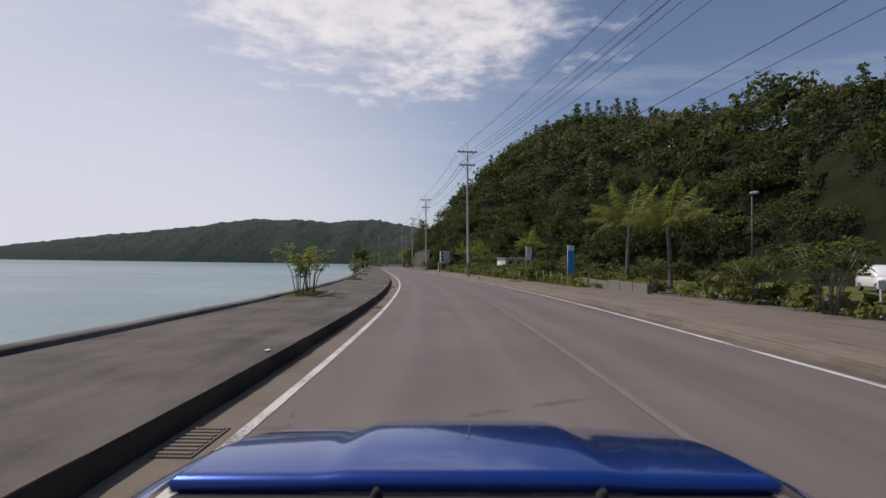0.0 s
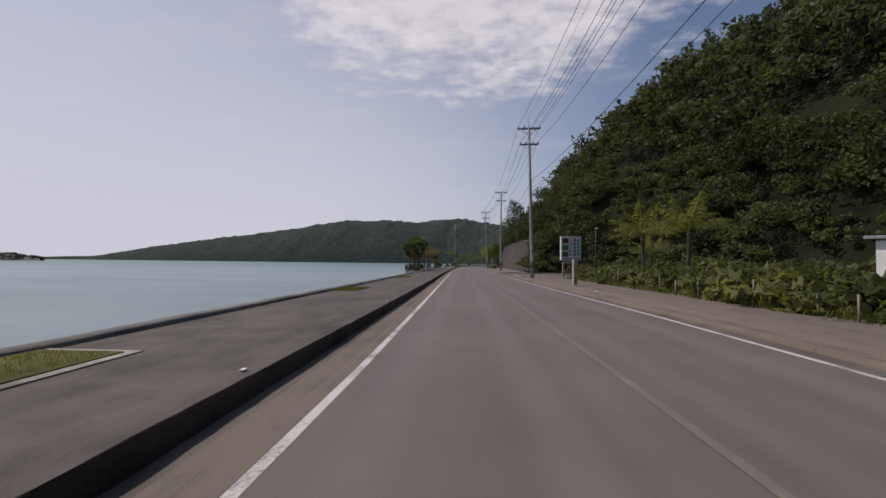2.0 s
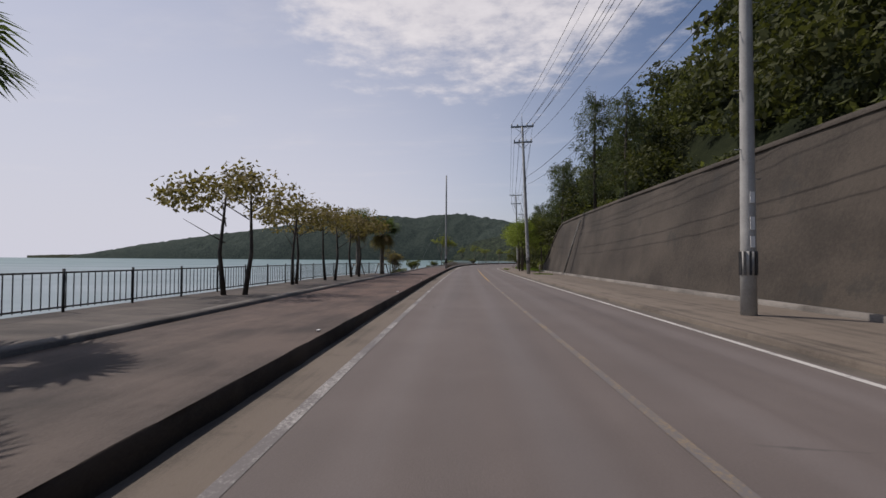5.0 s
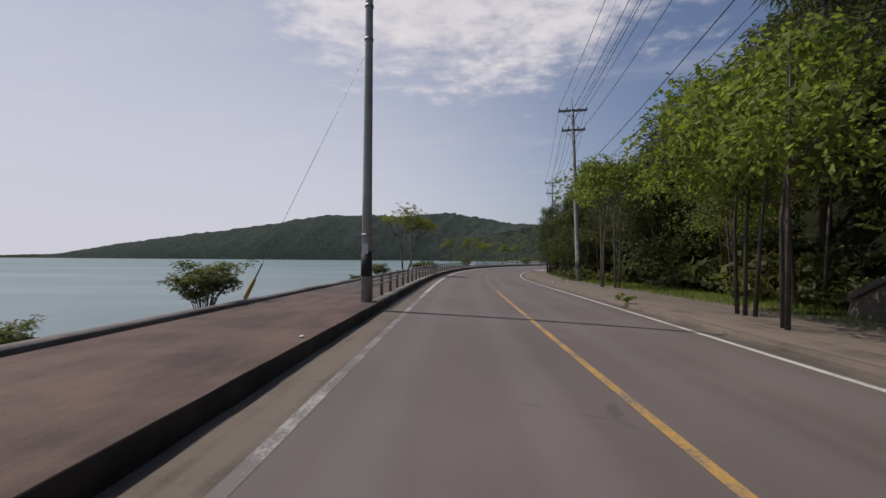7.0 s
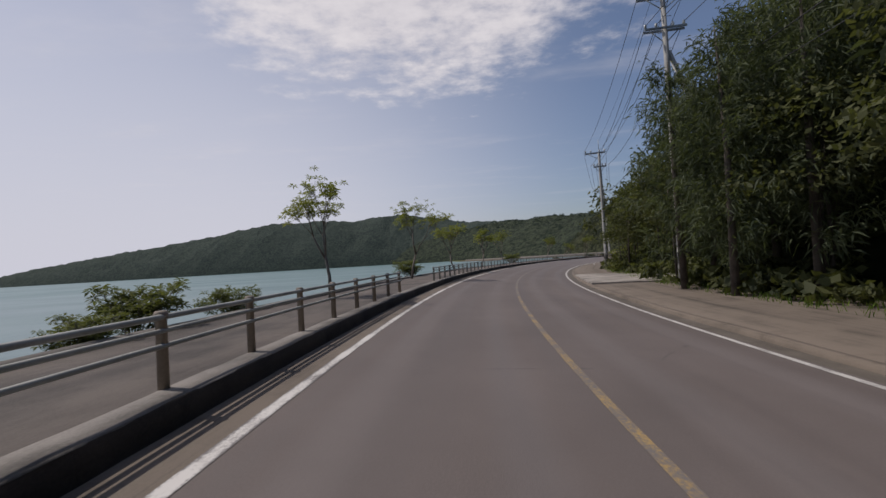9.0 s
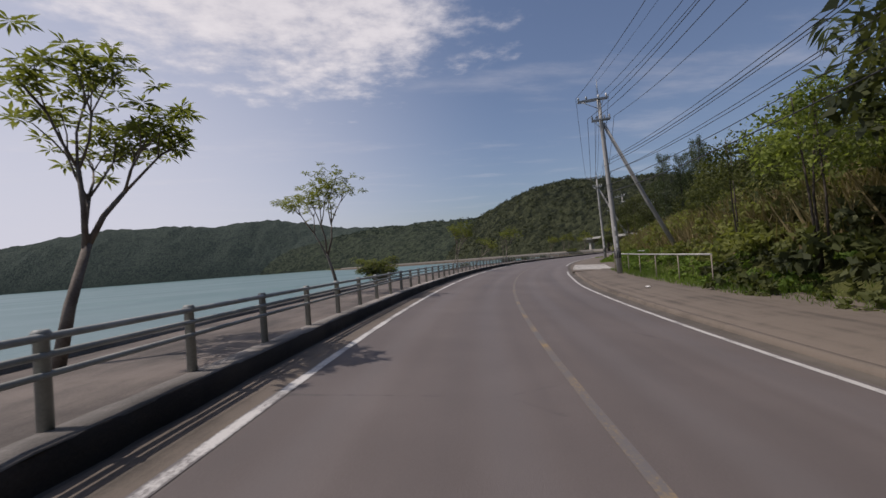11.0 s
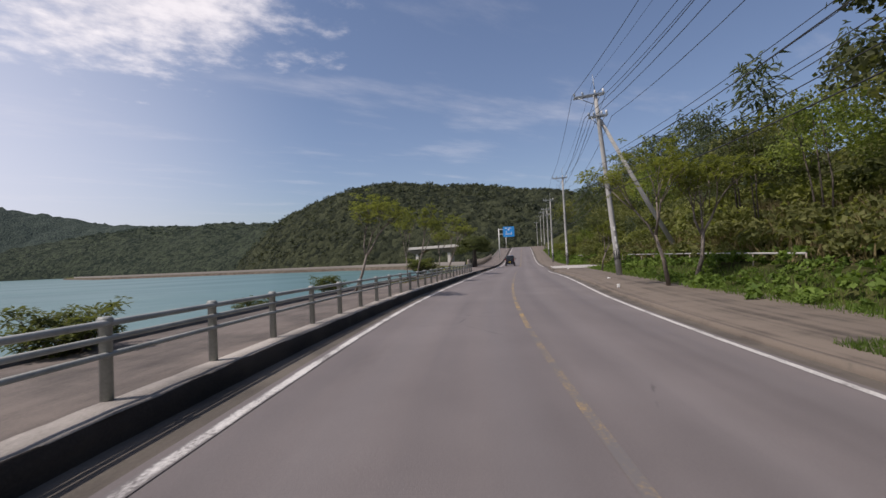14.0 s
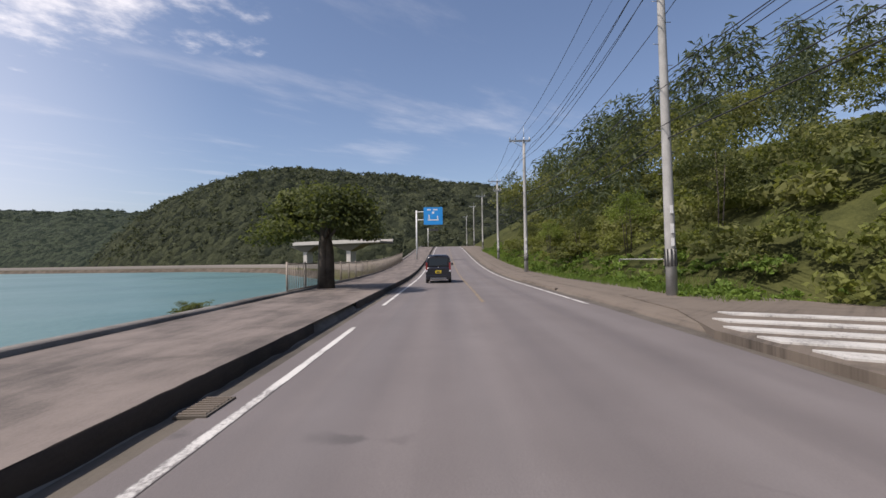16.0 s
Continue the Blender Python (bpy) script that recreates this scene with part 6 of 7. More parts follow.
for a, b in ((45.6, 49.5), (15.2, 18.1), (31.5, 33.4)):
    plan_patch("border", [(a - 0.14, -5.56), (b + 0.14, -5.56), (b + 0.14, -6.8), (a - 0.14, -6.8)], 0.222, M["kerb_top"], "pale concrete border of a planting bed", "border", 0.06)
plan_patch("pavement", [(45.6, -5.7), (49.5, -5.7), (49.5, -6.78), (45.6, -6.78)], 0.235, M["grass_soil"], "small grassed planting bed", "planting bed", 0.05)
plan_patch("pavement", [(31.5, -5.72), (33.4, -5.72), (33.4, -6.78), (31.5, -6.78)], 0.235, M["grass_soil"], "small grassed planting bed", "planting bed", 0.05)
plan_patch("pavement", [(15.2, -5.72), (18.1, -5.72), (18.1, -6.78), (15.2, -6.78)], 0.235, M["grass_soil"], "small grassed planting bed", "planting bed", 0.05)


def stripes(s0, s1, u0, u1, n, slant, low, label):
    for k in range(n):
        a = s0 + (s1 - s0) * k / n
        u0 += max(0.0, a - 358.0) * 0.3 if s0 > 340 else 0.0
        w = (s1 - s0) / n * 0.48
        q = min(1.0, (a - low) / (slant * (u1 - u0)))
        b, v = a - q * slant * (u1 - u0), u0 + q * (u1 - u0)
        plan_patch("road_marking", [(a, u0), (a + w, u0), (b + w, v), (b, v)], 0.14, M["white_paint"], label, "road marking", 0.03)


plan_patch("pavement", [(221.6, 3.75), (231.8, 3.75), (231.6, 5.4), (227.0, 9.2), (221.0, 8.6)], 0.17, M["kerb_top"], "pale concrete driveway into the wood", "driveway", 0.1)
plan_patch("pavement", [(276.5, 3.6), (291, 3.3), (294, 4.0), (293, 9.0), (277, 9.0)], 0.112, M["sandy"], "flat driveway crossing the verge", "driveway", 0.1)
stripes(279.6, 290.4, 3.75, 6.6, 11, 1.05, 277.5, "white slanting stripe painted across the driveway")
plan_patch("pavement", [(349.5, 3.2), (358.6, 3.25), (361.6, 4.2), (366, 4.6), (366, 7.4), (361, 8.9), (351, 9.0)], 0.112, M["sandy"], "flat driveway crossing the verge", "driveway", 0.15)
stripes(352.4, 361.4, 3.45, 7.9, 9, 0.6, 349.8, "white slanting stripe painted across the driveway")


def soil_bank(s0, s1, u0, u1, top):
    """A bare cut of pale soil rising behind a driveway."""
    s, u = np.linspace(s0, s1, 34), np.linspace(u0, u1, 16)
    S, Uu = np.meshgrid(s, u, indexing="ij")
    q, w = (S - s0) / (s1 - s0), (Uu - u0) / (u1 - u0)
    z = top * np.sin(np.clip(q, 0, 1) * math.pi) ** 0.5 * np.sin(np.clip(w * 1.5, 0, 1) * math.pi / 2)
    z += np.array([[noise.fractal((a * 0.6, b * 0.6, 3.0), 1.0, 2.0, 6) for b in u] for a in s]) * 0.6 * np.clip(z, 0, 1)
    x, y, _ = ground_at(S, Uu)
    ob = mesh_np("soil_bank", np.stack([x, y, z + rise(S) - 0.04], -1).reshape(-1, 3), grid_faces(len(s), len(u), True), M["pale_soil"], None, np.stack([S, Uu], -1).reshape(-1, 2), True)
    tagged(ob, "bare pale soil bank behind the driveway", "bank", kind="structure")


soil_bank(355.4, 362.4, 9.2, 12.8, 1.5)

# ---- rocks at the foot of the sea wall ----
def build_rocks():
    rng = np.random.default_rng(44)
    bm = bmesh.new()
    bmesh.ops.create_icosphere(bm, subdivisions=2, radius=1.0)
    base = np.array([v.co[:] for v in bm.verts])
    tri = np.array([[v.index for v in f.verts] for f in bm.faces])
    bm.free()
    shapes = []
    for k in range(7):
        d = np.array([noise.fractal(tuple(p * 0.9 + k * 9.0), 1.0, 2.0, 3) for p in base])
        q = base * (1 + d[:, None] * 0.55)
        shapes.append(np.sign(q) * np.abs(q) ** 0.85)
    vs, fs, off = [], [], 0
    for i in range(700):
        s = rng.uniform(92, 352)
        u = -7.35 - abs(rng.normal()) * 0.8
        k = rng.uniform(0.1, 0.42)
        x, y, _ = ground_at(s, u)
        a = rng.uniform(0, math.tau)
        p = shapes[i % 7] * np.array((1, 0.8, 0.6)) * k
        c, sn = math.cos(a), math.sin(a)
        z = 0.02 - (-7.3 - u) * 0.75 - 0.1 + float(rise(s, u))
        vs.append(np.stack([p[:, 0] * c - p[:, 1] * sn + x, p[:, 0] * sn + p[:, 1] * c + y, p[:, 2] + z], -1))
        fs.append(tri + off)
        off += len(p)
    ob = mesh_np("revetment", np.concatenate(vs), np.concatenate(fs), M["rock"], smooth=False)
    tagged(ob, "weathered grey boulders piled along the sea wall", "rocks", kind="stuff")
    me = bpy.data.meshes.new("boulder")
    me.from_pydata([tuple(p) for p in shapes[2] * np.array((0.75, 0.5, 0.35))], [], [tuple(t) for t in tri])
    me.materials.append(M["rock"])
    for s, u, k in ((101.2, -8.1, 1.0), (103.0, -8.4, 0.6), (98.5, -8.0, 0.5)):
        ob = new("boulder", me)
        ob.matrix_basis = place(s, u, -0.05, s * 40) @ Matrix.Scale(k, 4)
        tagged(ob, "dark wet boulder at the water's edge", "rock")
    # the sloping bank that carries them
    sweep("bank", [(-7.2, 0.0), (-8.2, -0.75), (-9.6, -1.7), (-11.5, -2.4)], 90, 360, M["rock"], 1.5, wobble=0.25)
    tagged(bpy.data.objects["bank"], "rough rocky bank below the sea wall", "bank", kind="structure")


build_rocks()


# ---- vehicles ----
PAINT = {
    "black": material("black_car_paint", lambda n: principled(n, rgba((0.006, 0.006, 0.01)), 0.22, 0.0, n.noise(coords(n), 40.0), 0.0005, 0.1, **{"Coat Weight": 0.6})),
    "white": material("white_car_paint", lambda n: principled(n, rgba((0.7, 0.7, 0.7)), 0.3, 0.0, n.noise(coords(n), 40.0), 0.0005, 0.1, **{"Coat Weight": 0.5})),
    "blue": material("blue_car_paint", lambda n: principled(n, n.mix(n.noise(coords(n), 500.0), rgba((0.002, 0.032, 0.2)), rgba((0.003, 0.045, 0.28))), 0.22, 0.55, n.noise(coords(n), 3.0), 0.002, 0.08, **{"Coat Weight": 1.0, "Coat Roughness": 0.03})),
    "glass": material("dark_glass", lambda n: principled(n, rgba((0.01, 0.012, 0.013)), 0.06, 0.0)),
    "rubber": mottled("rubber", (0.012, 0.012, 0.012), (0.03, 0.03, 0.03), 6.0, 60.0, 0.85, 0.003),
    "rim": mottled("rim", (0.4, 0.4, 0.41), (0.55, 0.55, 0.56), 6.0, 60.0, 0.35, 0.001, 0.8),
    "red_lens": material("red_lens", lambda n: principled(n, n.mix(n.noise(coords(n), 25.0), rgba((0.14, 0.008, 0.008)), rgba((0.24, 0.014, 0.012))), 0.12)),
    "clear_lens": material("clear_lens", lambda n: principled(n, n.mix(n.noise(coords(n), 25.0), rgba((0.5, 0.5, 0.5)), rgba((0.7, 0.7, 0.7))), 0.1)),
    "plate": material("yellow_plate", lambda n: principled(n, n.mix(n.noise(coords(n), 20.0), rgba((0.7, 0.5, 0.02)), rgba((0.8, 0.6, 0.03))), 0.4)),
    "trim": mottled("black_trim", (0.012, 0.012, 0.013), (0.028, 0.028, 0.03), 8.0, 80.0, 0.7, 0.002),
}


def loft(bm, sections, n=20, power=4.0):
    """Closed body through cross-sections (y, half width, z low, z high, top share): rounded boxes narrowing upwards."""
    rings = []
    for y, w, z0, z1, top in sections:
        r = []
        for k in range(n):
            a = math.tau * k / n
            c, s = math.cos(a), math.sin(a)
            e = 2.0 / power
            cx, sz = math.copysign(abs(c) ** e, c), math.copysign(abs(s) ** e, s)
            z = (z0 + z1) / 2 + sz * (z1 - z0) / 2
            share = 1.0 + (top - 1.0) * max(0.0, sz)
            r.append(bm.verts.new((cx * w * share, y, z)))
        rings.append(r)
    for a, b in zip(rings, rings[1:]):
        for k in range(n):
            f = bm.faces.new((a[k], a[(k + 1) % n], b[(k + 1) % n], b[k]))
            f.smooth = True
    bm.faces.new(rings[0]), bm.faces.new(rings[-1][::-1])
    bmesh.ops.recalc_face_normals(bm, faces=bm.faces)
    return bm


def panel(bm, corners, thick=0.012, rows=1):
    """A thin plate through four corners."""
    c = [Vector(p) for p in corners]
    nrm = (c[1] - c[0]).cross(c[3] - c[0]).normalized() * thick
    a = [bm.verts.new(p) for p in c]
    b = [bm.verts.new(p + nrm) for p in c]
    bm.faces.new(a[::-1]), bm.faces.new(b)
    for i in range(4):
        j = (i + 1) % 4
        bm.faces.new((a[i], a[j], b[j], b[i]))
    return bm


def wheel(parent, x, y, r=0.28, w=0.16):
    side = 1 if x > 0 else -1
    bm = bmesh.new()
    bm_tube(bm, [(x - side * w / 2, y, r), (x - side * w * 0.35, y, r), (x + side * w * 0.35, y, r), (x + side * w / 2, y, r)], [r * 0.9, r, r, r * 0.9], 22)
    tyre = part("wheel", bm, PAINT["rubber"], parent, "black rubber tyre")
    bm = bmesh.new()
    bm_tube(bm, [(x + side * w * 0.3, y, r), (x + side * (w * 0.5 + 0.012), y, r)], [r * 0.66, r * 0.6], 16)
    part("rim", bm, PAINT["rim"], tyre)


def kei_van(m, paint, label, group=""):
    """A small tall wagon, 3.4 m long, seen from behind; y points ahead."""
    t = thing("small_van", label, "car", m, group)
    bm = bmesh.new()
    loft(bm, [(-1.69, 0.66, 0.28, 0.86, 0.98), (-1.66, 0.72, 0.22, 0.95, 0.97), (-1.2, 0.735, 0.2, 0.97, 0.97), (0.6, 0.735, 0.2, 0.97, 0.97), (1.1, 0.73, 0.2, 0.95, 0.95), (1.55, 0.7, 0.22, 0.86, 0.9), (1.68, 0.62, 0.28, 0.72, 0.92)], 24, 6.0)
    part("body", bm, PAINT[paint], t)
    bm = bmesh.new()
    loft(bm, [(-1.63, 0.69, 0.86, 1.5, 0.84), (-1.55, 0.71, 0.86, 1.6, 0.84), (-1.2, 0.715, 0.86, 1.65, 0.84), (0.0, 0.715, 0.86, 1.66, 0.84), (0.5, 0.71, 0.86, 1.6, 0.83), (1.0, 0.7, 0.84, 1.1, 0.88), (1.15, 0.68, 0.84, 0.95, 0.9)], 24, 6.0)
    part("cabin", bm, PAINT[paint], t)
    bm = bmesh.new()
    panel(bm, [(0.54, -1.645, 1.02), (-0.54, -1.645, 1.02), (-0.49, -1.607, 1.47), (0.49, -1.607, 1.47)][::-1], 0.02)
    win = part("rear_window", bm, PAINT["glass"], t)
    bm = bmesh.new()
    bm_tube(bm, [(0, -1.685, 1.03), (0.34, -1.675, 1.12)], 0.01, 5)
    part("wiper", bm, PAINT["trim"], win)
    for sg in (-1, 1):
        bm = bmesh.new()
        bm_box(bm, (0.1, 0.05, 0.44), pose(sg * 0.665, -1.655, 0.98, -3, 0, 0), 0.015)
        part("tail_light", bm, PAINT["red_lens"], t, "tall red tail light")
        bm = bmesh.new()
        bm_box(bm, (0.09, 0.05, 0.1), pose(sg * 0.665, -1.668, 0.72), 0.012)
        part("reverse_light", bm, PAINT["clear_lens"], t)
        bm = bmesh.new()
        bm_box(bm, (0.12, 0.09, 0.16), pose(sg * 0.84, 0.78, 1.08, 0, 0, sg * 8), 0.03)
        part("mirror", bm, PAINT["trim"], t)
        for y0, y1 in ((-1.4, -0.66), (-0.58, 0.28)):
            bm = bmesh.new()
            panel(bm, [(sg * 0.712, y0, 1.0), (sg * 0.712, y1, 1.0), (sg * 0.648, y1 - 0.05, 1.48), (sg * 0.648, y0 + 0.05, 1.48)][:: sg], 0.014)
            part("side_window", bm, PAINT["glass"], t)
        bm = bmesh.new()
        bm_tube(bm, [(sg * 0.5, -1.3, 1.655), (sg * 0.5, 0.3, 1.665)], 0.014, 6)
        part("roof_rail", bm, PAINT["trim"], t)
        bm = bmesh.new()
        bm_box(bm, (0.28, 0.06, 0.14), pose(sg * 0.5, 1.62, 0.72), 0.03)
        part("headlight", bm, PAINT["clear_lens"], t)
    bm = bmesh.new()
    bm_box(bm, (1.4, 0.1, 0.26), pose(0, -1.68, 0.36), 0.03)
    bumper = part("bumper", bm, PAINT[paint], t)
    bm = bmesh.new()
    bm_box(bm, (0.9, 0.02, 0.035), pose(0, -1.735, 0.3), 0.005)
    part("strip", bm, PAINT["rim"], bumper)
    bm = bmesh.new()
    bm_box(bm, (0.33, 0.02, 0.165), pose(0, -1.705, 0.66), 0.004)
    pl = part("number_plate", bm, PAINT["plate"], t, "yellow number plate")
    for dx, dz, w, h in ((0, 0.045, 0.18, 0.022), (0, -0.02, 0.24, 0.06)):
        bm = bmesh.new()
        bm_box(bm, (w, 0.006, h), pose(dx, -1.718, 0.66 + dz))
        part("bar", bm, PAINT["trim"], pl)
    bm = bmesh.new()
    bm_box(bm, (0.3, 0.05, 0.05), pose(0, -1.66, 0.8), 0.01)
    part("handle", bm, PAINT["rim"], t, "chrome tailgate handle")
    bm = bmesh.new()
    bm_box(bm, (0.06, 0.012, 0.06), pose(0, -1.67, 0.92), 0.008)
    part("badge", bm, PAINT["rim"], t)
    bm = bmesh.new()
    bm_box(bm, (0.5, 0.06, 0.03), pose(0, -1.6, 1.56), 0.01)
    part("spoiler", bm, PAINT["trim"], t)
    for sx in (-0.66, 0.66):
        for y in (-1.08, 1.2):
            wheel(t, sx, y)
    return t


kei_van(place(378.2, -1.55, 0.0), "black", "small black tall-bodied van with yellow plate, on the road")
kei_van(place(25.0, 26.5, 0.03, 150), "white", "small white van parked on the lot")


def blue_car():
    """The car that carried the camera, standing where the clip begins; y points ahead, the lens is above the origin."""
    t = thing("blue_car", "glossy deep blue car with scooped bonnet, on the road", "car",
              pose(0, 0, 1.35, 0, -0.76, -0.44) @ Matrix.Translation((0.065, 0, -1.35)))

    def skin(a, y):
        """Height and side of the bonnet: crowned, with a raised flat middle."""
        d = max(0.0, y - 1.07)
        f = min(1.0, max(0.0, (0.56 - abs(a)) / 0.14))
        z = 0.83 - 0.262 * d ** 2.3175 - 0.0155 * abs(a) ** 2.524 * min(1.0, max(0.022, d / 0.5))
        z += 0.021 * f * f * (3 - 2 * f) * min(1.0, max(0.1, (y - 1.0) / 0.5))
        return (a * (0.73 - 0.1867 * d * d), y, z)
    ny, nx = 30, 61
    v = []
    for i in range(ny):
        q = i / (ny - 1)
        for j in range(nx):
            a = j / (nx - 1) * 2 - 1
            x, y, z = skin(a, 1.07 + 0.98 * q * (1 - 0.1 * a * a))
            if i == 0:
                y, z = y + 0.012, z - 0.03          # folded rear lip
            elif i == 1:
                y = 1.07
                x, y, z = skin(a, 1.07)
            v.append((x, y, z))
    ob = mesh_np("bonnet", v, grid_faces(ny, nx, True), PAINT["blue"], t, smooth=True)
    # cowl, grille and wipers
    bm = bmesh.new()
    bm_box(bm, (1.44, 0.2, 0.04), pose(0, 0.985, 0.79, -5, 0, 0), 0.01)
    cowl = part("cowl", bm, PAINT["trim"], t, "matt black cowl panel")
    for k in range(26):
        bm = bmesh.new()
        bm_box(bm, (0.006, 0.035, 0.008), pose(-0.12 + k * 0.0155, 1.005, 0.812))
        part("slat", bm, PAINT["rim"], cowl)
    for x in (-0.225, 0.29):
        bm = bmesh.new()
        bm_tube(bm, [(x, 1.03, 0.8), (x, 1.03, 0.825), (x, 1.02, 0.842)], [0.018, 0.014, 0.006], 10)
        part("washer_nozzle", bm, PAINT["rubber"], t)
    for x0, x1, y0 in ((-0.6, 0.02, 0.985), (-0.02, 0.62, 0.99)):
        bm = bmesh.new()
        bm_tube(bm, [(x0, y0 - 0.03, 0.81), ((x0 + x1) / 2, y0, 0.818), (x1, y0 - 0.03, 0.81)], 0.009, 6)
        part("wiper", bm, PAINT["rubber"], t)
    # flanks, nose and cabin
    bm = bmesh.new()
    loft(bm, [(-2.1, 0.7, 0.35, 0.8, 0.9), (-1.8, 0.86, 0.24, 0.92, 0.9), (-0.4, 0.93, 0.2, 0.76, 0.93), (0.5, 0.95, 0.2, 0.7, 0.95), (1.0, 0.95, 0.2, 0.66, 0.95), (1.7, 0.9, 0.2, 0.54, 0.9), (1.95, 0.76, 0.22, 0.46, 0.88), (2.1, 0.6, 0.28, 0.42, 0.9)], 24, 5.0)
    part("body", bm, PAINT["blue"], t)
    for sg in (-1, 1):
        # wing: rolls over from the bonnet's seam to the flank
        v = []
        for i in range(14):
            q = i / 13
            y = 0.72 + q * 1.2
            xi, _, zi = skin(1.0, max(y, 1.07))
            zi -= 0.006 + max(0.0, 1.07 - y) * 0.03
            for j in range(9):
                w = j / 8
                v.append((sg * (xi + 0.012 + w * (0.2 - 0.05 * q)), y, zi - 0.1 * w ** 1.7 - 0.02 * w))
        f = grid_faces(14, 9, True)
        mesh_np("wing", v, f, PAINT["blue"], t, smooth=True)
        bm = bmesh.new()
        bm_box(bm, (0.3, 0.1, 0.1), pose(sg * 0.6, 2.0, 0.42, 0, 0, -sg * 20), 0.03)
        part("headlight", bm, PAINT["clear_lens"], t)
        bm = bmesh.new()
        bm_box(bm, (0.16, 0.1, 0.13), pose(sg * 1.0, 0.05, 0.98), 0.03)
        part("mirror", bm, PAINT["blue"], t)
        bm = bmesh.new()
        panel(bm, [(sg * 0.8, -0.1, 0.86), (sg * 0.8, -1.4, 0.88), (sg * 0.6, -1.1, 1.28), (sg * 0.6, -0.42, 1.33)][:: -sg], 0.015)
        part("side_window", bm, PAINT["glass"], t)
        bm = bmesh.new()
        bm_box(bm, (0.24, 0.08, 0.12), pose(sg * 0.6, -2.06, 0.72), 0.03)
        part("tail_light", bm, PAINT["red_lens"], t)
        for y in (-1.35, 1.35):
            wheel(t, sg * 0.8, y, 0.31, 0.2)
    bm = bmesh.new()
    panel(bm, [(-0.7, 0.86, 0.78), (0.7, 0.86, 0.78), (0.58, -0.28, 1.36), (-0.58, -0.28, 1.36)], 0.01)
    part("windscreen", bm, PAINT["glass"], t)
    bm = bmesh.new()
    loft(bm, [(-0.3, 0.66, 0.8, 1.36, 0.86), (-0.5, 0.74, 0.78, 1.4, 0.8), (-1.0, 0.75, 0.78, 1.39, 0.8), (-1.5, 0.73, 0.78, 1.25, 0.82), (-1.9, 0.7, 0.78, 0.92, 0.9)], 24, 5.0)
    part("cabin", bm, PAINT["blue"], t)


blue_car()


# ---- signs and small street furniture ----
def box_part(name, size, m, mat, parent, bevel=0.0, label=""):
    bm = bmesh.new()
    bm_box(bm, size, m, bevel)
    return part(name, bm, mat, parent, label)


def letter(name, body, size, m, mat, parent):
    cu = bpy.data.curves.new(name, "FONT")
    cu.body, cu.size, cu.extrude, cu.align_x, cu.align_y = body, size, 0.003, "CENTER", "CENTER"
    cu.materials.append(mat)
    tmp = new(name, cu)
    me = bpy.data.meshes.new_from_object(tmp)
    bpy.data.objects.remove(tmp)
    ob = new(name, me)
    ob.parent = parent
    ob.matrix_basis = m
    return ob


def park_board():
    t = thing("sign_board", "large pale roadside board with pictures, on brown posts", "sign", place(86.0, 8.5, 0.08, 14))
    for x in (-0.7, 0.7):
        box_part("post", (0.14, 0.14, 2.2), pose(x, 0.05, 1.0), M["rail_wood"], t, 0.01, "brown rusty post")
    board = box_part("board", (2.0, 0.26, 2.25), pose(0, 0, 2.75), M["white"], t, 0.015)
    face = -0.137
    for z, mat in ((3.45, "leaf_mid"), (2.82, "sign_green"), (2.2, "rock")):
        box_part("picture", (0.62, 0.012, 0.46), pose(-0.6, face, z), M[mat], board)
    letter("letter", "i", 0.34, pose(-0.1, face - 0.004, 3.42, 90, 0, 0), M["black_stripe"], board)
    letter("letter", "P", 0.34, pose(-0.1, face - 0.004, 3.0, 90, 0, 0), M["black_stripe"], board)
    for z in (2.55, 2.2):
        for x in (-0.16, -0.05):
            box_part("bar", (0.05, 0.01, 0.26), pose(x, face, z), M["black_stripe"], board)
    for k in range(5):
        box_part("bar", (0.19, 0.01, 0.24), pose(0.35, face, 3.5 - k * 0.33), M["sign_green"], board)
        box_part("bar", (0.19, 0.01, 0.22), pose(0.72, face, 3.45 - k * 0.3), M["sign_green"], board)
    box_part("bar", (1.8, 0.01, 0.14), pose(0, face, 1.76), M["rail_wood"], board)
    box_part("under_board", (1.35, 0.06, 0.26), pose(0, -0.02, 1.45), M["pole"], t, 0.006)


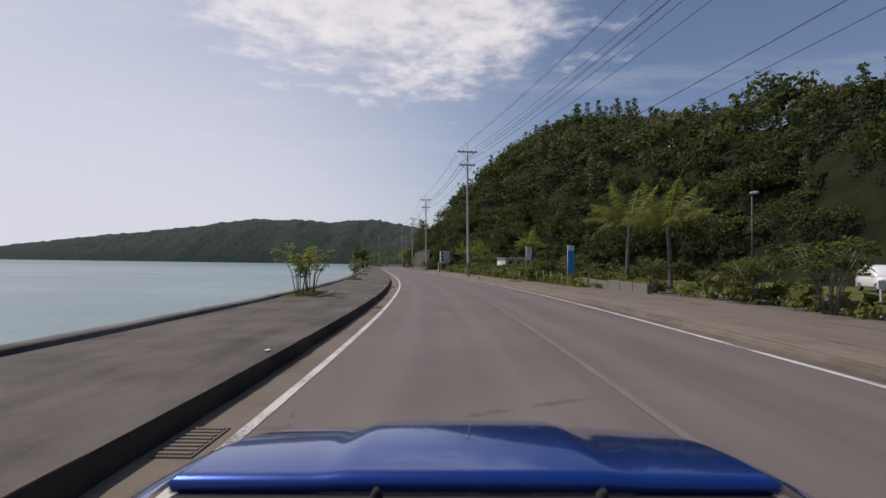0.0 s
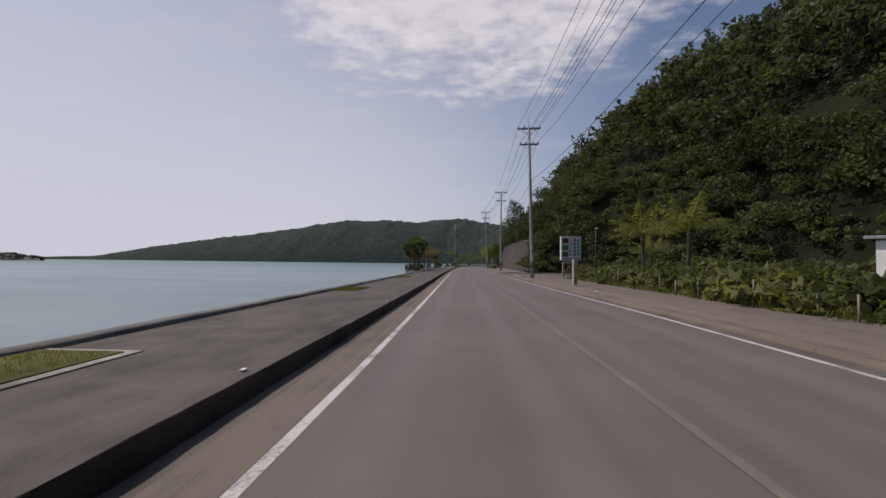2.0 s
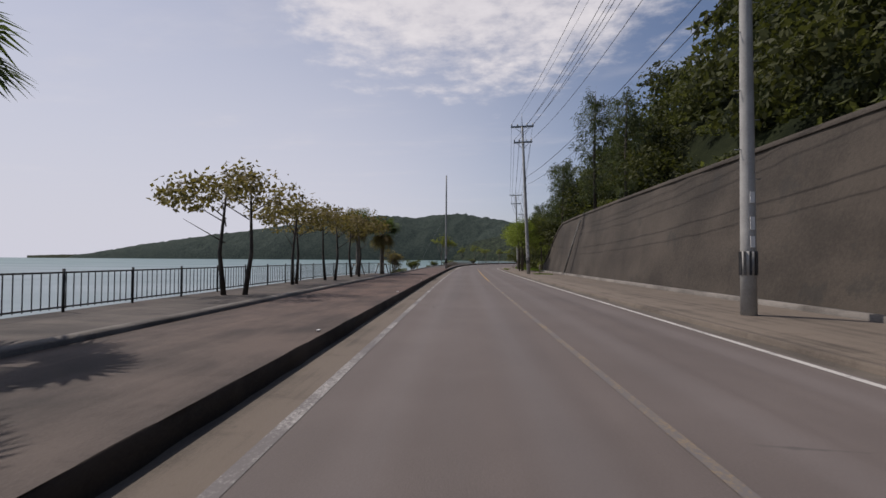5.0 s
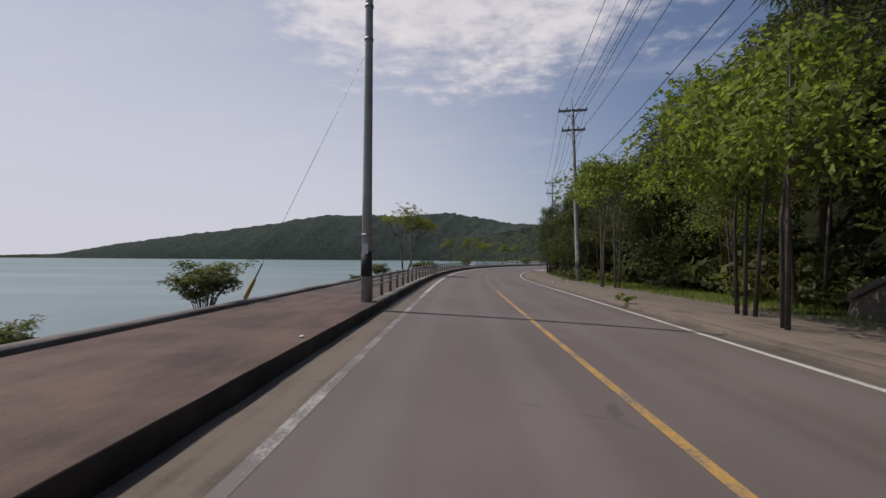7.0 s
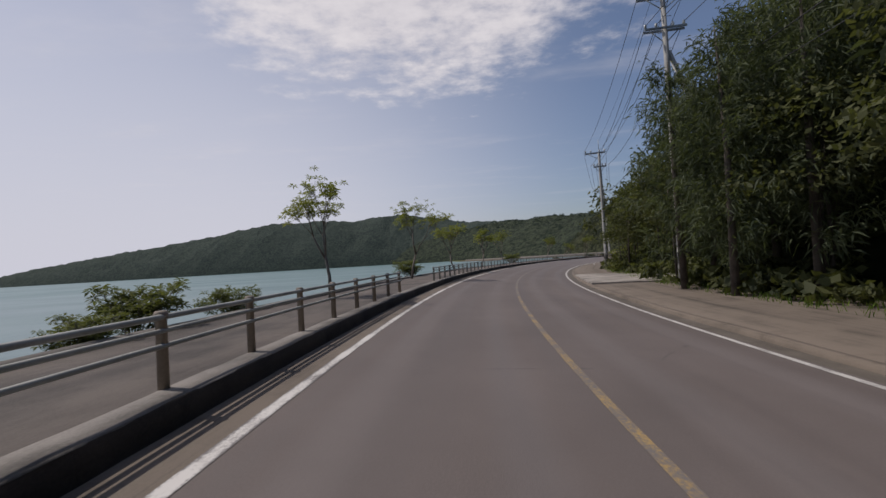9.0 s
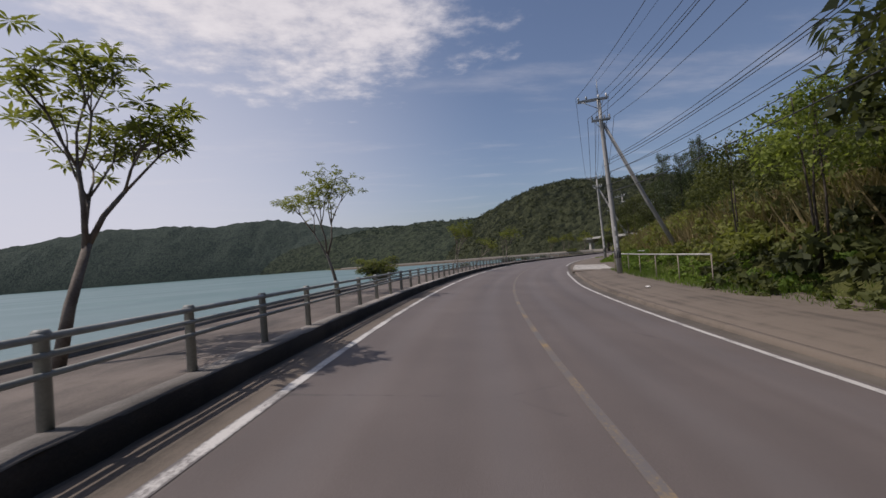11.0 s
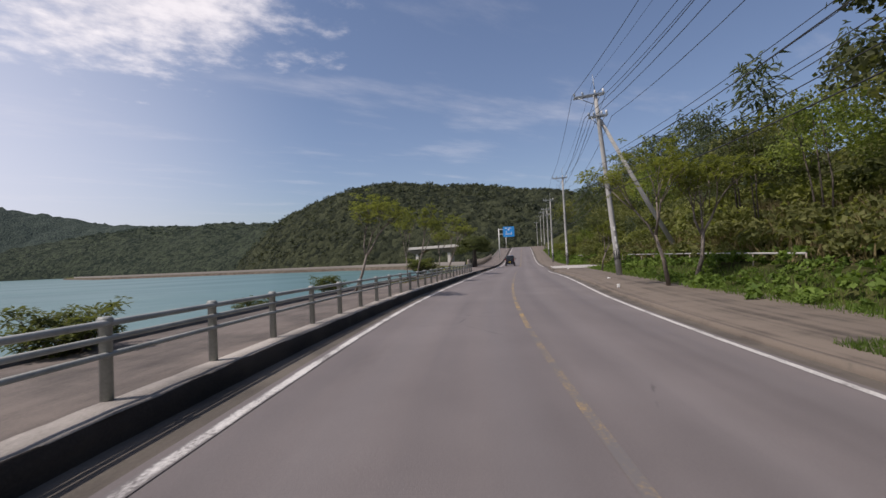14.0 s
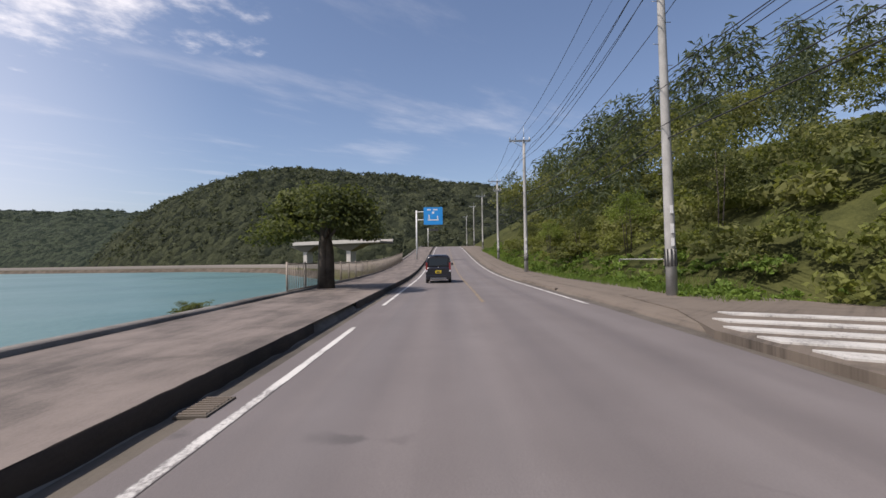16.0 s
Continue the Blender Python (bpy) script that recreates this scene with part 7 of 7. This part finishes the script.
def route_sign():
    t = thing("route_sign", "blue route direction sign on a white cantilever pole", "road sign", place(412, -4.9, 0.1))
    bm = bmesh.new()
    bm_tube(bm, [(0, 0, -0.1), (0, 0, 6.9)], [0.13, 0.1], 12)
    part("pole", bm, M["white"], t)
    for z in (6.7, 5.6):
        bm = bmesh.new()
        bm_tube(bm, [(0, 0, z), (1.5, -0.05, z)], 0.05, 8)
        part("arm", bm, M["white"], t)
    p = box_part("panel", (2.6, 0.06, 2.4), pose(2.3, -0.1, 6.1), M["sign_blue"], t, 0.01, "blue panel with white route lines")
    for size, x, z in (((1.5, 0.01, 0.14), 2.3, 5.55), ((0.14, 0.01, 0.75), 1.75, 5.9), ((0.12, 0.01, 0.5), 2.9, 5.85), ((0.5, 0.01, 0.16), 1.75, 6.95), ((0.6, 0.01, 0.16), 2.6, 6.95), ((0.3, 0.01, 0.3), 2.3, 6.55)):
        box_part("bar", size, pose(x, -0.136, z), M["white"], p)
    t = thing("road_sign", "small dark direction sign on a grey pole", "road sign", place(448, -4.6, 0.1))
    bm = bmesh.new()
    bm_tube(bm, [(0, 0, -0.1), (0, 0, 4.6)], 0.07, 8)
    part("pole", bm, M["white"], t)
    box_part("panel", (2.2, 0.05, 0.5), pose(1.2, -0.05, 4.2), M["dark_metal"], t, 0.01)


def street_bits():
    t = thing("marker_post", "square pale marker post with yellow side on the pavement", "post", place(71.5, 5.2, 0.08, 12))
    box_part("body", (0.24, 0.24, 1.6), pose(0, 0, 0.78), M["pole"], t, 0.015)
    for z, h, mat in ((1.38, 0.34, "pole"), (1.0, 0.4, "sign_orange"), (0.65, 0.3, "sign_yellow"), (0.3, 0.4, "rail_wood")):
        box_part("band", (0.2, 0.02, h), pose(0, -0.118, z), M[mat], t, 0.003)
    t = thing("banner", "tall blue cloth banner on a thin pole", "banner", place(28.6, 8.2, 0.0, 10))
    bm = bmesh.new()
    bm_tube(bm, [(-0.26, 0, -0.05), (-0.26, 0, 2.75)], 0.014, 6)
    part("pole", bm, M["white"], t)
    bm = bmesh.new()
    for zz in range(12):
        for xx in range(5):
            bm.verts.new((-0.25 + xx * 0.12, 0.03 * math.sin(zz * 0.7 + xx), 0.85 + zz * 0.14))
    bm.verts.ensure_lookup_table()
    for zz in range(11):
        for xx in range(4):
            bm.faces.new([bm.verts[i] for i in (zz * 5 + xx, zz * 5 + xx + 1, zz * 5 + xx + 6, zz * 5 + xx + 5)])
    cloth = part("cloth", bm, M["sign_blue"], t)
    cloth.modifiers.new("thick", "SOLIDIFY").thickness = 0.004
    box_part("header", (0.5, 0.012, 0.34), pose(-0.01, 0, 2.55), M["white"], t)
    t = thing("banner", "white cloth banner with red marks on a thin pole", "banner", place(37.0, 8.1, 0.0, 10))
    bm = bmesh.new()
    bm_tube(bm, [(-0.3, 0, -0.05), (-0.3, 0, 3.0)], 0.014, 6)
    part("pole", bm, M["white"], t)
    bm = bmesh.new()
    for zz in range(10):
        for xx in range(6):
            bm.verts.new((-0.29 + xx * 0.11, 0.03 * math.sin(zz * 0.9 + xx * 1.3), 1.85 + zz * 0.12))
    bm.verts.ensure_lookup_table()
    for zz in range(9):
        for xx in range(5):
            bm.faces.new([bm.verts[i] for i in (zz * 6 + xx, zz * 6 + xx + 1, zz * 6 + xx + 7, zz * 6 + xx + 6)])
    cloth = part("cloth", bm, M["white"], t)
    cloth.modifiers.new("thick", "SOLIDIFY").thickness = 0.004
    for dx, dz in ((0, 0), (0, 0.11), (0, -0.16), (-0.08, 0.05), (0.08, 0.05), (0.0, -0.24)):
        box_part("bar", (0.16 if dx == 0 else 0.03, 0.006, 0.03 if dx == 0 else 0.12), pose(dx, -0.045, 2.72 + dz), M["sign_red"], cloth)
    t = thing("small_sign", "small pale sign on a thin post beside the lot", "sign", place(12.0, 10.6, 0.0, 10))
    box_part("post", (0.05, 0.05, 1.0), pose(0, 0, 0.45), M["pole"], t)
    box_part("panel", (0.34, 0.03, 0.24), pose(0, -0.04, 0.95), M["white"], t, 0.006)
    for s, u, h in ((77.9, 8.4, 4.0), (17.5, 11.4, 4.4)):
        t = thing("lamp_post", "thin dark lamp post with a small square head, among the weeds", "lamp post", place(s, u, 0.05, -60), "lamp posts by the lot")
        bm = bmesh.new()
        bm_tube(bm, [(0, 0, -0.1), (0, 0, h)], [0.05, 0.035], 8)
        part("pole", bm, M["dark_metal"], t)
        box_part("head", (0.3, 0.16, 0.1), pose(0.1, 0, h), M["steel"], t, 0.02)
    t = thing("kerb_block", "small faded yellow block lying on the kerb", "marker", place(39.5, 4.25, 0.13, 15))
    box_part("body", (0.2, 0.16, 0.2), pose(0, 0, 0.08, 0, 6, 0), M["sign_yellow"], t, 0.03)
    # low white shed behind the weeds
    t = thing("shed", "low white shed with a flat metal roof behind the weeds", "shed", place(58, 13.6, 0.0, 12))
    box_part("wall", (4.2, 2.4, 2.2), pose(0, 0, 1.1), M["white"], t, 0.02)
    box_part("roof", (4.6, 2.8, 0.1), pose(0, 0, 2.26, 2, 0, 0), M["steel"], t, 0.01)
    for x in (-1.3, 0.0, 1.3):
        box_part("window", (0.8, 0.04, 0.6), pose(x, -1.21, 1.6), PAINT["glass"], t)
    t = thing("low_wall", "low rough concrete block wall beside the lot", "wall", place(27, 9.3, 0.0))
    for k in range(8):
        box_part("block", (0.22, 1.36, 0.52 + 0.05 * (k % 3)), pose(0, -5.0 + k * 1.4, 0.24), M["kerb"], t, 0.02)
    # bent pipe frame on the grass
    t = thing("bent_stand", "bent rusty pipe stand on the grass verge", "stand", place(151.9, 5.4, 0.08, 65))
    bm = bmesh.new()
    bm_tube(bm, [(-0.28, 0, -0.05), (-0.22, 0, 0.72), (-0.15, 0, 0.82), (0.15, 0, 0.82), (0.24, 0, 0.74), (0.2, 0, -0.05)], 0.035, 8)
    part("pipe", bm, M["rail_wood"], t)
    # pipe handrails on the bank
    for s0, s1, u in ((258, 277.2, 6.7), (279.5, 283.5, 9.2), (293.5, 297.5, 9.0), (322, 346, 8.6), (371, 376, 8.6)):
        t = thing("pipe_rail", "single pale pipe handrail in the weeds", "handrail", group="pipe rails on the verge")
        bm = bmesh.new()
        bm_tube(bm, [P(s, u, 1.22) for s in np.arange(s0, s1 + 0.1, (s1 - s0) / 6)], 0.035, 8)
        part("rail", bm, M["pole"], t)
        for k in range(int((s1 - s0) / 3.0) + 1):
            s = s0 + k * (s1 - s0) / max(1, int((s1 - s0) / 3.0))
            bm = bmesh.new()
            bm_tube(bm, [P(s, u, -0.1), P(s, u, 1.22)], 0.022, 8)
            part("post", bm, M["rail_wood"], t)
    # drain grates in the gutter
    for s in (3.4, 14.0, 25.9, 73.9, 92.0, 140.0, 230.0, 355.4):
        t = thing("drain_grate", "rusty steel drain grate set in the gutter", "grate", place(s, -3.48, -0.004), "grates in the gutter")
        box_part("frame", (0.3, 0.56, 0.03), pose(0, 0, -0.002), M["gutter"], t, 0.004)
        for k in range(8):
            box_part("bar", (0.25, 0.03, 0.02), pose(0, -0.23 + k * 0.066, 0.012), M["sandy"], t)
    # marker blocks on the right kerb
    for s, u in ((325.7, 3.98),):
        t = thing("marker_block", "small pale concrete boundary marker on the kerb", "marker", place(s, u, 0.1))
        box_part("body", (0.1, 0.1, 0.14), pose(0, 0, 0.05), M["white"], t, 0.015)
    # stakes along the hedge
    rnd = random.Random(5)
    for k in range(27):
        bm = bmesh.new()
        h = rnd.uniform(0.6, 0.95)
        bm_tube(bm, [(0, 0, -0.1), (rnd.uniform(-0.03, 0.03), rnd.uniform(-0.03, 0.03), h)], [0.03, 0.026], 6)
        ob = part("stake", bm, M["rail_wood"])
        ob.matrix_basis = place(29.0 + k * 1.85 + rnd.uniform(-0.3, 0.3), 7.75 + rnd.uniform(-0.15, 0.15), 0.05)
        tagged(ob, "thin weathered wooden stake in front of the hedge", "stake", "stakes along the hedge")
    # scraps of litter
    rnd = random.Random(8)
    for s, u in ((64.5, 4.4), (183.5, 4.3), (186.0, 5.6), (259.5, 5.0), (313.0, 4.6), (331.5, 4.8), (349.0, 4.5), (44.0, 6.2)):
        bm = bmesh.new()
        bmesh.ops.create_icosphere(bm, subdivisions=2, radius=0.09)
        for v in bm.verts:
            v.co *= rnd.uniform(0.6, 1.2)
            v.co.z *= 0.45
        ob = part("litter", bm, M["white"])
        ob.matrix_basis = place(s, u, 0.125, rnd.uniform(0, 360))
        tagged(ob, "crumpled white scrap of litter on the pavement", "litter", "litter on the pavement")
    # road studs along the promenade kerb
    me = bpy.data.meshes.new("kerb_marker")
    bm = bmesh.new()
    bm_box(bm, (0.05, 0.09, 0.016), pose(0, 0, -0.004), 0.005)
    bm.to_mesh(me)
    bm.free()
    me.materials.append(M["white"])
    for s in (5.8, 14.4, 23, 31.6, 40.2, 48.8, 57.4, 66, 74.6, 83.2, 91.8, 100.4, 109, 117.6, 126.2, 134.8, 143.4, 152, 160.6):
        ob = new("kerb_marker", me)
        ob.matrix_basis = place(s, -3.86, 0.225)
        tagged(ob, "small white reflector block on the kerb", "reflector", "reflectors on the kerb")


park_board()
route_sign()
street_bits()


# ---- fences by the water ----
def bar_fence(name, pts, height, gap, mat, label, bar_r=0.012, post_every=2.0):
    t = thing(name, label, "fence")
    L = [0.0]
    for a, b in zip(pts, pts[1:]):
        L.append(L[-1] + math.hypot(b[0] - a[0], b[1] - a[1]))

    def at(d):
        return float(np.interp(d, L, [p[0] for p in pts])), float(np.interp(d, L, [p[1] for p in pts]))
    bm = bmesh.new()
    bm_tube(bm, [(0, 0, 0.06), (0, 0, height)], bar_r, 5)
    me = bpy.data.meshes.new("bar")
    bm.to_mesh(me)
    bm.free()
    me.materials.append(M[mat])
    for d in np.arange(0.0, L[-1], gap):
        s, u = at(d)
        ob = new("bar", me)
        ob.parent = t
        ob.matrix_basis = place(s, u, 0.2)
    for z in (0.1, height - 0.02):
        bm = bmesh.new()
        bm_tube(bm, [P(*at(d), 0.2 + z) for d in np.linspace(0, L[-1], max(2, int(L[-1] / 1.5)))], bar_r * 1.6, 6)
        part("rail", bm, M[mat], t)
    for d in np.arange(0.0, L[-1] + 0.01, post_every):
        s, u = at(d)
        bm = bmesh.new()
        bm_tube(bm, [P(s, u, 0.1), P(s, u, 0.2 + height + 0.06)], bar_r * 2.4, 6)
        part("post", bm, M[mat], t)


bar_fence("iron_fence", [(106, -8.6), (109.5, -10.0), (140, -10.2), (146.9, -8.9), (147.0, -8.1)], 0.85, 0.19, "dark_metal", "black iron bar fence at the terrace's edge")
bar_fence("beige_fence", [(367.5, -7.0), (372.5, -6.9), (410, -6.7)], 1.1, 0.2, "rail_wood", "pale beige bar fence along the promenade", 0.016)


def bridge():
    """The low concrete road bridge across the river mouth."""
    e, ahead, left = Vector((38.5, 331.5, 0)), Vector((0.707, 0.707, 0)), Vector((-0.707, 0.707, 0))
    t = thing("bridge", "low pale concrete road bridge over the river mouth", "bridge")
    a, b = e + ahead * 128 + left * 41, e + ahead * 112 + left * 14
    d = (b - a).normalized()
    n = d.cross(Vector((0, 0, 1)))

    def beam(name, z, h, w, mat, off=0.0):
        bm = bmesh.new()
        m = Matrix.Translation((a + b) / 2 + Vector((0, 0, z)) + n * off) @ d.to_track_quat("Y", "Z").to_matrix().to_4x4()
        bm_box(bm, (w, (b - a).length, h), m, 0.04)
        part(name, bm, M[mat], t)
    beam("deck", 6.0, 0.55, 5.0, "kerb")
    for off in (-2.6, 2.6):
        beam("parapet", 6.45, 0.95, 0.28, "pale_concrete", off)
    for q in (0.1, 0.62):
        p = a.lerp(b, q)
        turn = d.to_track_quat("X", "Z").to_matrix().to_4x4()
        bm = bmesh.new()
        bm_box(bm, (1.5, 2.2, 7.6), Matrix.Translation(p + Vector((0, 0, 1.2))) @ turn, 0.15)
        part("pier", bm, M["pale_concrete"], t)
        bm = bmesh.new()
        ring0 = [bm.verts.new(Matrix.Translation(p) @ turn @ Vector((x, y, 4.1))) for x, y in ((-0.75, -1.1), (0.75, -1.1), (0.75, 1.1), (-0.75, 1.1))]
        ring1 = [bm.verts.new(Matrix.Translation(p) @ turn @ Vector((x, y, 5.72))) for x, y in ((-5.2, -1.9), (5.2, -1.9), (5.2, 1.9), (-5.2, 1.9))]
        for i in range(4):
            bm.faces.new((ring0[i], ring0[(i + 1) % 4], ring1[(i + 1) % 4], ring1[i]))
        bm.faces.new(ring0[::-1]), bm.faces.new(ring1)
        part("haunch", bm, M["kerb"], t)


bridge()
